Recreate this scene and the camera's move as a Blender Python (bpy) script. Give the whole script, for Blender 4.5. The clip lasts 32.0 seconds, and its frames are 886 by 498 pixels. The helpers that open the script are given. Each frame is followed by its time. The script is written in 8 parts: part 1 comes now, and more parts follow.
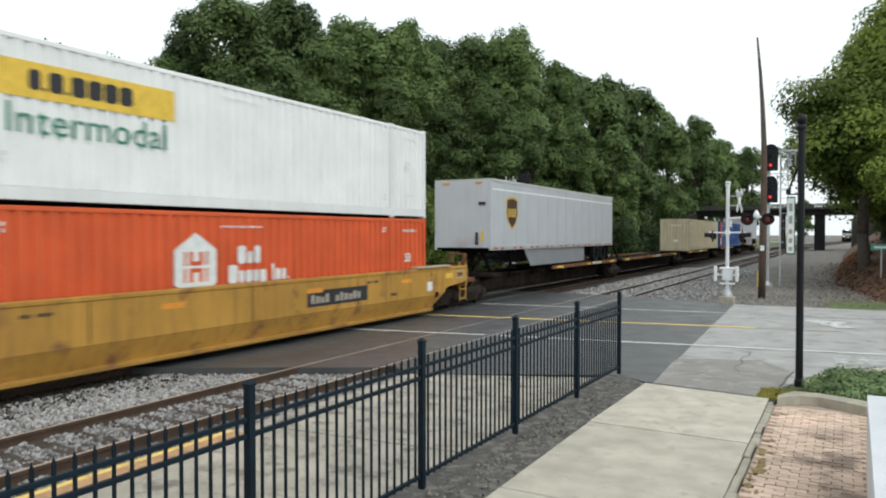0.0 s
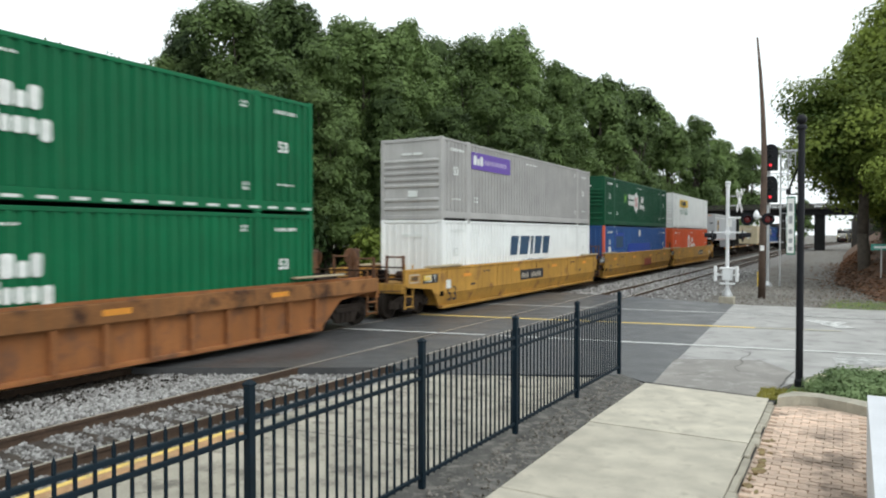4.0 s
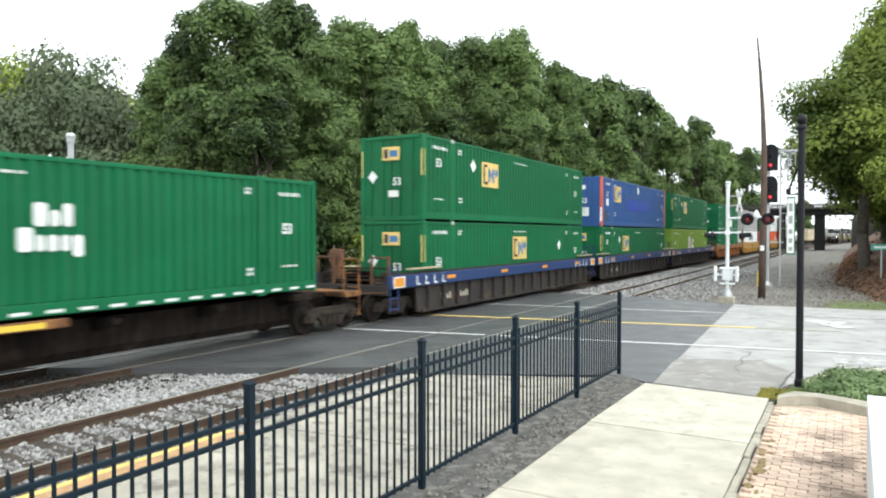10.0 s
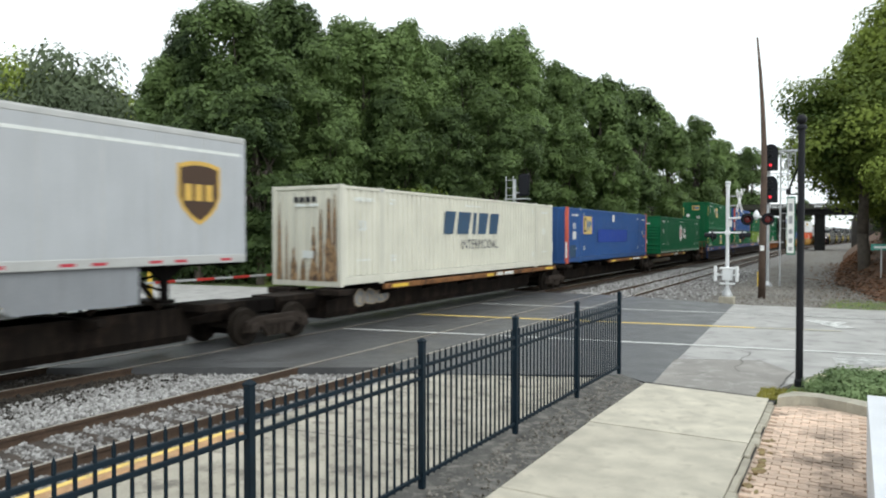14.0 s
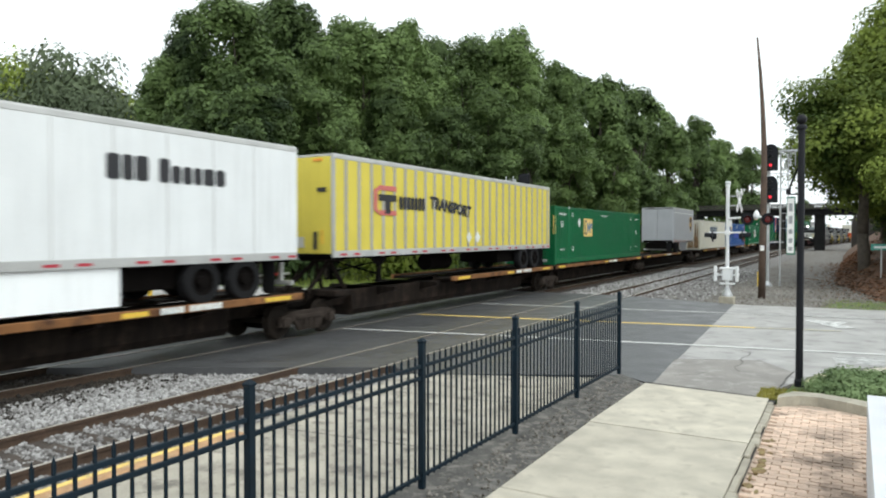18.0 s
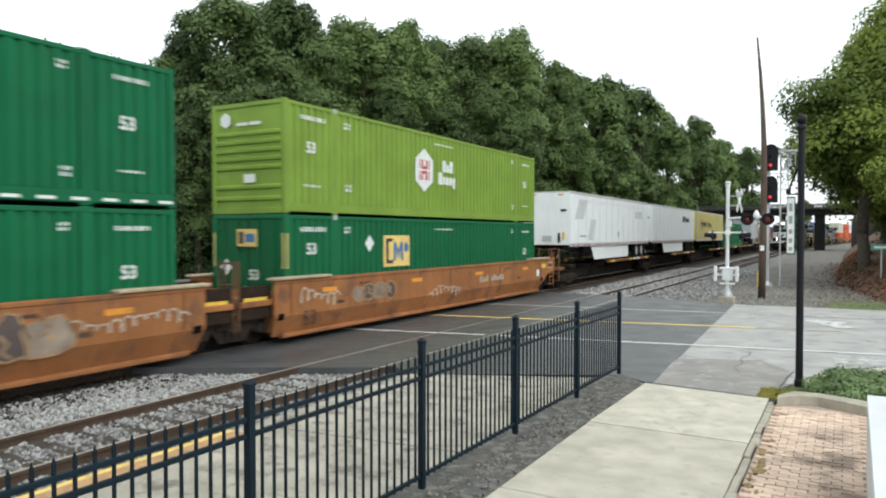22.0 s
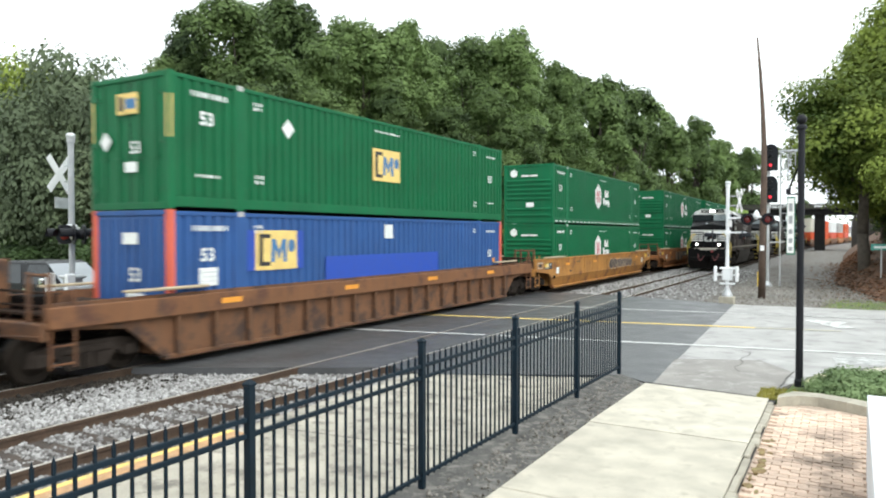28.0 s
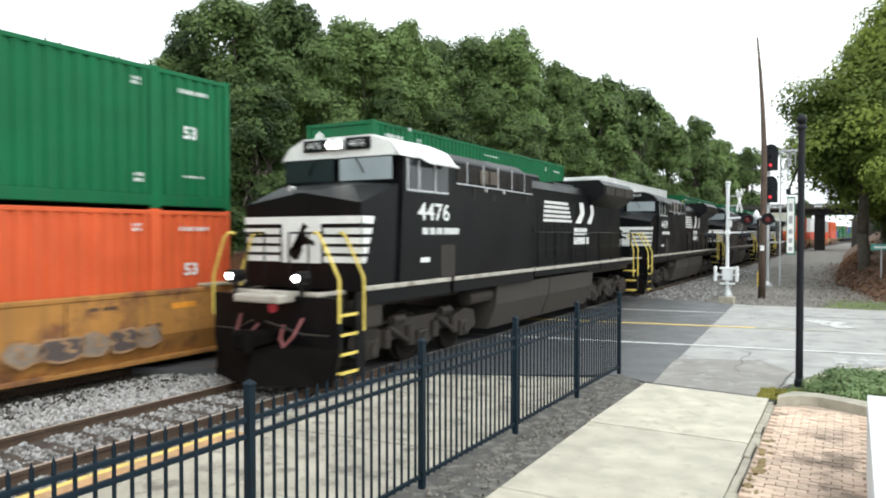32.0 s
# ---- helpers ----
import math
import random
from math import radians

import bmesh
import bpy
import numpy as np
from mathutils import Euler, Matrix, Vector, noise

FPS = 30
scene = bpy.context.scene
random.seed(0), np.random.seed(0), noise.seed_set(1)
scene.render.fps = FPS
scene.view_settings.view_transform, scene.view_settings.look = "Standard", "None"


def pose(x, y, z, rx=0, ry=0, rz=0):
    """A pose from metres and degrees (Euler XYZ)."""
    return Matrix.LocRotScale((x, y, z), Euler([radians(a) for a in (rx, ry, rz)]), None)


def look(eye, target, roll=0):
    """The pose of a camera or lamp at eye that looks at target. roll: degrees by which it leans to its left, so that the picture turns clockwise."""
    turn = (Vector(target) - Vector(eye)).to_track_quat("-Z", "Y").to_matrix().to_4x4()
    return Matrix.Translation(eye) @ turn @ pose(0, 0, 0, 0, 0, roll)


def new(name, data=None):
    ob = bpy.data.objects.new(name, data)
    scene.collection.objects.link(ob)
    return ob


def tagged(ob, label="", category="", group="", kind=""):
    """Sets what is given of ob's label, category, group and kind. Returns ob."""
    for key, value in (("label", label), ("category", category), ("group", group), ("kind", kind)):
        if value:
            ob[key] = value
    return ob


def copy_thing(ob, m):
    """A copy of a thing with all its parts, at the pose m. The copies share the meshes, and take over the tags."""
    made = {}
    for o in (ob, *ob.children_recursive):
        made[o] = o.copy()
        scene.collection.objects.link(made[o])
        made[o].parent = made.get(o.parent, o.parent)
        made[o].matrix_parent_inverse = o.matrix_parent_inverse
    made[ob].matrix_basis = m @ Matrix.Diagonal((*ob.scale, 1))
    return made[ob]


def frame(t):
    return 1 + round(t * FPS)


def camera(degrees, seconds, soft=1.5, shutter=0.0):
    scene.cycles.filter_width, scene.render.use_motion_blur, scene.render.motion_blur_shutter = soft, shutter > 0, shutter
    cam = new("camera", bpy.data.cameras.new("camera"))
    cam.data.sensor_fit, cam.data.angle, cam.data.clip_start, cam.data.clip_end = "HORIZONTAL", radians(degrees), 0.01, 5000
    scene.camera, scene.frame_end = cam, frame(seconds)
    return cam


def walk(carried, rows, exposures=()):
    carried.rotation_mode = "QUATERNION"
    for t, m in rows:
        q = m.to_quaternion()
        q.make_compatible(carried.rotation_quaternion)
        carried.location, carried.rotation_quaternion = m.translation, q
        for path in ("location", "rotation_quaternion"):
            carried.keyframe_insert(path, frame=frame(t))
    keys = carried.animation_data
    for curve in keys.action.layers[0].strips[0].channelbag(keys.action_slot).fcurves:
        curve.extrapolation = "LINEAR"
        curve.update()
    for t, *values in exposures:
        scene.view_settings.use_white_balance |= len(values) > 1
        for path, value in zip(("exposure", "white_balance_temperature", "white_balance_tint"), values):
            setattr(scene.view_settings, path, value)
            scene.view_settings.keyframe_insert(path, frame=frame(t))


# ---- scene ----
# Ground axes: y runs along the tracks to the north, x to the east, z = 0 on the rail heads.
EYE = Vector((13.44, 0.0, 2.72))
YAW, PITCH = radians(29.886), radians(-1.193)
AIM = EYE + Vector((-math.sin(YAW) * math.cos(PITCH), math.cos(YAW) * math.cos(PITCH), math.sin(PITCH)))
cam = camera(64.77, 32.0, soft=2.0, shutter=0.3)
walk(cam, [(0.0, look(EYE, AIM, 0)), (32.0, look(EYE, AIM, 0))],
     [(0, 0.08, 6300, 4), (1, -0.07, 6300, 4), (2, 0.2, 6300, 4), (3, 0.1, 6300, 4), (6, 0.74, 6300, 4), (8, 0.83, 6300, 4), (11, 0.94, 6300, 4), (12, 0.94, 6300, 4), (13, 0.6, 6300, 4), (14, 0.31, 6300, 4), (17, 0.65, 6300, 4), (18, 0.39, 6300, 4), (19, -0.05, 6300, 4), (20, -0.11, 6300, 4), (21, 0.1, 6300, 4), (23, 0.6, 6300, 4), (25, 0.77, 6300, 4), (28, 0.87, 6300, 4), (29, 0.58, 6300, 4), (30, 0.13, 6300, 4), (31.5, 0.55, 6300, 4), (32, 0.7, 6300, 4)])

# ---- light: a bright overcast sky ----
world = bpy.data.worlds.new("overcast")
scene.world = world
world.use_nodes = True
wn, wl = world.node_tree.nodes, world.node_tree.links
sky = wn.new("ShaderNodeTexSky")
sky.sky_type = "NISHITA"
sky.sun_disc = False
sky.sun_elevation, sky.sun_rotation = radians(46), radians(112)
sky.air_density, sky.dust_density, sky.ozone_density = 1.0, 2.0, 1.0
grey = wn.new("ShaderNodeHueSaturation")
grey.inputs["Saturation"].default_value = 0.15
cloud = wn.new("ShaderNodeMix")
cloud.data_type = "RGBA"
cloud.inputs[0].default_value = 0.8
cloud.inputs[7].default_value = (8.6, 8.8, 9.0, 1)
wl.new(sky.outputs[0], grey.inputs["Color"])
wl.new(grey.outputs[0], cloud.inputs[6])
wl.new(cloud.outputs[2], wn["Background"].inputs["Color"])
wn["Background"].inputs["Strength"].default_value = 0.131
sun = new("sun", bpy.data.lights.new("sun", "SUN"))
sun.data.energy, sun.data.angle, sun.data.color = 0.75, radians(40), (1.0, 0.97, 0.93)
SUN_EL, SUN_AZ = radians(46), radians(112)
sun.matrix_world = look((0, 0, 60), Vector((0, 0, 60)) - Vector((math.sin(SUN_AZ) * math.cos(SUN_EL), math.cos(SUN_AZ) * math.cos(SUN_EL), math.sin(SUN_EL))))

# ---- line of the two tracks ----
FAR_X, NEAR_X = 0.0, 4.45


def bend(y):
    """How far the tracks have swung to the east at y, and the slope there."""
    d = y - 150.0
    r = math.sqrt(d * d + 225.0)
    return 0.035 * (d + r), 0.035 * (1 + d / r)


def on_track(x0, y):
    off, slope = bend(y)
    return pose(x0 + off, y, 0, 0, 0, -math.degrees(math.atan(slope)))
# ---- materials ----
MATS = {}


def mat(name, col, rough=0.6, metal=0.0, var=0.12, scale=3.0, fine=40.0, bump=0.15, col2=None, stain=0.0, spread=0.08, wet=0.0, trans=0.0, streak=0.0, dirt=(0.09, 0.065, 0.045), spec=0.5, world=False):
    """A worn surface: coarse and fine colour variation, optional stains of a second colour, fine relief."""
    if name in MATS:
        return MATS[name]
    m = bpy.data.materials.new(name)
    m.use_nodes = True
    n, l = m.node_tree.nodes, m.node_tree.links
    b = n["Principled BSDF"]
    tc, oi = n.new("ShaderNodeTexCoord"), n.new("ShaderNodeObjectInfo")
    big, small = n.new("ShaderNodeTexNoise"), n.new("ShaderNodeTexNoise")
    big.inputs["Scale"].default_value, small.inputs["Scale"].default_value = scale, fine
    big.inputs["Detail"].default_value, small.inputs["Detail"].default_value = 5.0, 4.0
    where = n.new("ShaderNodeNewGeometry").outputs["Position"] if world else tc.outputs["Object"]
    for t in (big, small):
        l.new(where, t.inputs["Vector"])
    add = n.new("ShaderNodeMath")
    add.operation = "MULTIPLY_ADD"
    l.new(small.outputs["Fac"], add.inputs[0])
    add.inputs[1].default_value = 0.5
    l.new(big.outputs["Fac"], add.inputs[2])
    mr = n.new("ShaderNodeMapRange")
    mr.inputs["From Min"].default_value, mr.inputs["From Max"].default_value = 0.4, 1.1
    mr.inputs["To Min"].default_value, mr.inputs["To Max"].default_value = 1 - var * 1.6, 1 + var * 1.6
    l.new(add.outputs[0], mr.inputs["Value"])
    rnd = n.new("ShaderNodeMapRange")
    rnd.inputs["To Min"].default_value, rnd.inputs["To Max"].default_value = 1 - spread, 1 + spread
    l.new(oi.outputs["Random"], rnd.inputs["Value"])
    mul = n.new("ShaderNodeMath")
    mul.operation = "MULTIPLY"
    l.new(mr.outputs[0], mul.inputs[0])
    l.new(rnd.outputs[0], mul.inputs[1])
    hs = n.new("ShaderNodeHueSaturation")
    hs.inputs["Color"].default_value = (*col, 1)
    l.new(mul.outputs[0], hs.inputs["Value"])
    out = hs.outputs[0]
    if col2 is not None and stain > 0:
        st = n.new("ShaderNodeTexNoise")
        st.inputs["Scale"].default_value, st.inputs["Detail"].default_value = scale * 1.7, 8.0
        st.inputs["Roughness"].default_value = 0.65
        l.new(where, st.inputs["Vector"])
        sr = n.new("ShaderNodeMapRange")
        sr.inputs["From Min"].default_value, sr.inputs["From Max"].default_value = 0.62 - stain * 0.3, 0.76 - stain * 0.3
        l.new(st.outputs["Fac"], sr.inputs["Value"])
        mx = n.new("ShaderNodeMix")
        mx.data_type = "RGBA"
        l.new(sr.outputs[0], mx.inputs[0])
        l.new(out, mx.inputs[6])
        mx.inputs[7].default_value = (*col2, 1)
        out = mx.outputs[2]
    if streak > 0:
        sv, sn2 = n.new("ShaderNodeMapping"), n.new("ShaderNodeTexNoise")
        sv.inputs["Scale"].default_value = (5.0, 5.0, 0.35)
        sn2.inputs["Scale"].default_value, sn2.inputs["Detail"].default_value = 1.6, 7.0
        l.new(tc.outputs["Object"], sv.inputs["Vector"])
        l.new(sv.outputs[0], sn2.inputs["Vector"])
        sr2 = n.new("ShaderNodeMapRange")
        sr2.inputs["From Min"].default_value, sr2.inputs["From Max"].default_value = 0.48, 0.85
        sr2.inputs["To Max"].default_value = streak
        l.new(sn2.outputs["Fac"], sr2.inputs["Value"])
        mx2 = n.new("ShaderNodeMix")
        mx2.data_type = "RGBA"
        l.new(sr2.outputs[0], mx2.inputs[0])
        l.new(out, mx2.inputs[6])
        mx2.inputs[7].default_value = (*dirt, 1)
        out = mx2.outputs[2]
    l.new(out, b.inputs["Base Color"])
    b.inputs["Metallic"].default_value = metal
    b.inputs["Specular IOR Level"].default_value = spec
    rr = n.new("ShaderNodeMapRange")
    rr.inputs["To Min"].default_value, rr.inputs["To Max"].default_value = max(0.03, rough - 0.15 - wet), min(1, rough + 0.15)
    l.new(big.outputs["Fac"], rr.inputs["Value"])
    l.new(rr.outputs[0], b.inputs["Roughness"])
    if bump:
        bp = n.new("ShaderNodeBump")
        bp.inputs["Strength"].default_value, bp.inputs["Distance"].default_value = bump, 0.02
        l.new(add.outputs[0], bp.inputs["Height"])
        l.new(bp.outputs[0], b.inputs["Normal"])
    if trans:
        b.inputs["Transmission Weight"].default_value = trans
    MATS[name] = m
    return m


def glow(name, col, strength):
    m = bpy.data.materials.new(name)
    m.use_nodes = True
    b = m.node_tree.nodes["Principled BSDF"]
    b.inputs["Base Color"].default_value = (*col, 1)
    b.inputs["Emission Color"].default_value = (*col, 1)
    b.inputs["Emission Strength"].default_value = strength
    return m


def leafy(name, dark, light):
    """Foliage: every leaf its own shade between two greens, a little light passing through."""
    m = bpy.data.materials.new(name)
    m.use_nodes = True
    n, l = m.node_tree.nodes, m.node_tree.links
    b = n["Principled BSDF"]
    g, tc, no, oi = n.new("ShaderNodeNewGeometry"), n.new("ShaderNodeTexCoord"), n.new("ShaderNodeTexNoise"), n.new("ShaderNodeObjectInfo")
    no.inputs["Scale"].default_value, no.inputs["Detail"].default_value = 0.45, 3.0
    l.new(tc.outputs["Object"], no.inputs["Vector"])
    a = n.new("ShaderNodeMath")
    a.operation = "MULTIPLY_ADD"
    l.new(g.outputs["Random Per Island"], a.inputs[0])
    a.inputs[1].default_value = 0.09
    l.new(no.outputs["Fac"], a.inputs[2])
    a2 = n.new("ShaderNodeMath")
    a2.operation = "MULTIPLY_ADD"
    l.new(oi.outputs["Random"], a2.inputs[0])
    a2.inputs[1].default_value = 0.35
    l.new(a.outputs[0], a2.inputs[2])
    mr = n.new("ShaderNodeMapRange")
    mr.inputs["From Min"].default_value, mr.inputs["From Max"].default_value = 0.36, 0.92
    l.new(a2.outputs[0], mr.inputs["Value"])
    mx = n.new("ShaderNodeMix")
    mx.data_type = "RGBA"
    mx.inputs[6].default_value, mx.inputs[7].default_value = (*dark, 1), (*light, 1)
    l.new(mr.outputs[0], mx.inputs[0])
    l.new(mx.outputs[2], b.inputs["Base Color"])
    b.inputs["Roughness"].default_value = 0.6
    b.inputs["Specular IOR Level"].default_value = 0.2
    tr = n.new("ShaderNodeBsdfTranslucent")
    l.new(mx.outputs[2], tr.inputs["Color"])
    ms = n.new("ShaderNodeMixShader")
    ms.inputs[0].default_value = 0.22
    l.new(b.outputs[0], ms.inputs[1])
    l.new(tr.outputs[0], ms.inputs[2])
    l.new(ms.outputs[0], n["Material Output"].inputs[0])
    return m


ASPHALT = mat("asphalt", (0.082, 0.082, 0.085), 0.5, spec=0.4, world=True, var=0.18, scale=1.2, fine=60, bump=0.3, col2=(0.11, 0.11, 0.112), stain=0.25, wet=0.15)
OLD_ROAD = mat("old_road", (0.41, 0.4, 0.385), 0.75, var=0.18, scale=1.0, fine=45, bump=0.35, col2=(0.27, 0.255, 0.25), stain=0.35, wet=0.05, spec=0.3)
STRIP = mat("patched_asphalt", (0.095, 0.09, 0.083), 0.85, var=0.45, scale=3.0, fine=45, bump=1.0, col2=(0.2, 0.185, 0.165), stain=0.45)
CONCRETE = mat("sidewalk_concrete", (0.49, 0.45, 0.37), 0.8, var=0.2, scale=2.2, fine=120, bump=0.45, col2=(0.4, 0.365, 0.3), stain=0.3, spread=0.12, world=True)
PLATFORM = mat("platform_concrete", (0.4, 0.365, 0.3), 0.72, var=0.22, scale=1.7, fine=60, bump=0.3, col2=(0.17, 0.155, 0.13), stain=0.4, spread=0.05)
KERB = mat("kerb_concrete", (0.36, 0.33, 0.265), 0.8, var=0.2, scale=4, fine=60, bump=0.4)
BRICK = mat("pale_brick", (0.6, 0.45, 0.35), 0.85, var=0.2, scale=0.9, fine=60, bump=0.4, spread=0.16, col2=(0.2, 0.15, 0.115), stain=0.42, world=True)
MORTAR = mat("mortar_sand", (0.42, 0.33, 0.26), 0.9, var=0.2, scale=8, fine=80, bump=0.5, col2=(0.12, 0.13, 0.06), stain=0.2)
GRAVEL = mat("gravel", (0.17, 0.16, 0.145), 0.9, var=0.35, scale=0.8, fine=25, bump=0.8, col2=(0.1, 0.075, 0.05), stain=0.45, world=True)
BALLAST = mat("ballast_bed", (0.16, 0.15, 0.14), 0.9, var=0.35, scale=6, fine=20, bump=0.9)
STONE = mat("ballast_stone", (0.5, 0.49, 0.48), 0.85, var=0.3, scale=5, fine=30, bump=0.2)
GRASS = mat("rough_grass", (0.09, 0.13, 0.035), 0.9, var=0.35, scale=1.5, fine=18, bump=0.8, col2=(0.2, 0.17, 0.08), stain=0.35)
TIE = mat("tie_wood", (0.06, 0.046, 0.037), 0.85, var=0.3, scale=4, fine=40, bump=0.5)
RAIL = mat("rusty_rail", (0.085, 0.055, 0.038), 0.75, spec=0.3, var=0.25, scale=4, fine=40, bump=0.2)
RAIL_TOP = mat("polished_rail", (0.58, 0.54, 0.48), 0.34, metal=0.5, var=0.1, bump=0.05)
YELLOW_LINE = mat("yellow_paint", (0.8, 0.58, 0.17), 0.7, var=0.2, scale=3, fine=40, col2=(0.3, 0.27, 0.2), stain=0.18)
TACTILE = mat("tactile_yellow", (0.45, 0.26, 0.13), 0.75, var=0.25, scale=4, fine=40, col2=(0.5, 0.36, 0.22), stain=0.35)
WHITE_LINE = mat("white_paint_line", (0.68, 0.68, 0.66), 0.7, var=0.15, scale=3, fine=40, col2=(0.3, 0.3, 0.3), stain=0.15)
WORN_WHITE = mat("worn_white_paint", (0.6, 0.6, 0.58), 0.75, var=0.2, scale=3, fine=30, col2=(0.32, 0.315, 0.31), stain=0.55)
IRON = mat("fence_paint", (0.0065, 0.015, 0.024), 0.5, spec=0.15, var=0.2, scale=8, fine=60, bump=0.1)
BLACK = mat("black_paint", (0.007, 0.0075, 0.011), 0.5, spec=0.25, var=0.2, scale=3, fine=40, bump=0.08)
WHITE = mat("white_paint", (0.8, 0.8, 0.79), 0.5, var=0.05, scale=2, fine=30, bump=0.05)
SILVER = mat("galvanised", (0.55, 0.56, 0.57), 0.45, metal=0.5, var=0.12, scale=5, fine=50, bump=0.05)
POLE_WOOD = mat("pole_wood", (0.1, 0.067, 0.05), 0.85, var=0.3, scale=3, fine=30, bump=0.4)
BARK = mat("bark", (0.09, 0.075, 0.06), 0.9, var=0.35, scale=3, fine=25, bump=0.8)
DIRT = mat("leaf_litter_dirt", (0.16, 0.085, 0.05), 0.95, var=0.4, scale=1.3, fine=14, bump=0.9, col2=(0.07, 0.045, 0.03), stain=0.5)
BRIDGE_STEEL = mat("bridge_dark_steel", (0.016, 0.016, 0.016), 0.85, spec=0.15, var=0.25, scale=1, fine=20, bump=0.2)
BRIDGE_CONC = mat("bridge_concrete", (0.06, 0.055, 0.05), 0.85, spec=0.2, var=0.2, scale=0.6, fine=20, bump=0.2)
RUBBER = mat("rubber", (0.01, 0.01, 0.011), 0.8, spec=0.2, var=0.2, scale=6, fine=40, bump=0.15)
# Grimy steel and wheels, blackened further to hold the shade under the cars.
STEEL = mat("shaded_grimy_steel", (0.006, 0.005, 0.0045), 0.9, spec=0.06, var=0.3, scale=5, fine=40, bump=0.2)
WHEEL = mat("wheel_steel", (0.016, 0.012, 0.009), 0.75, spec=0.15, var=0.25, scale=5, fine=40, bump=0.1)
GLASS = mat("dark_glass", (0.02, 0.024, 0.028), 0.12, var=0.05, bump=0)
RED_LENS = glow("red_lens", (0.85, 0.04, 0.06), 1.1)
RED_OFF = mat("dark_red_lens", (0.2, 0.02, 0.02), 0.2, var=0.05, bump=0)
LAMP = glow("headlamp", (1.0, 0.97, 0.9), 22.0)
MARK = mat("marking_white", (0.72, 0.74, 0.72), 0.6, var=0.12, scale=6, fine=40, bump=0)
MARK_BLACK = mat("marking_black", (0.02, 0.02, 0.024), 0.6, var=0.2, scale=6, fine=40, bump=0)
MARK_YELLOW = mat("marking_yellow", (0.75, 0.5, 0.06), 0.6, var=0.12, scale=6, fine=40, bump=0)
MARK_ORANGE = mat("marking_orange", (0.7, 0.28, 0.03), 0.6, var=0.15, scale=6, fine=40, bump=0)
MARK_RED = mat("marking_red", (0.45, 0.03, 0.05), 0.6, var=0.15, scale=6, fine=40, bump=0)
MARK_BLUE = mat("marking_blue", (0.04, 0.1, 0.35), 0.6, var=0.15, scale=6, fine=40, bump=0)
MARK_GREY = mat("marking_grey", (0.3, 0.31, 0.32), 0.6, var=0.15, scale=6, fine=40, bump=0)
MARK_FADED = mat("marking_faded", (0.56, 0.57, 0.57), 0.6, var=0.1, scale=2, fine=20, bump=0)
# ---- mesh tools ----


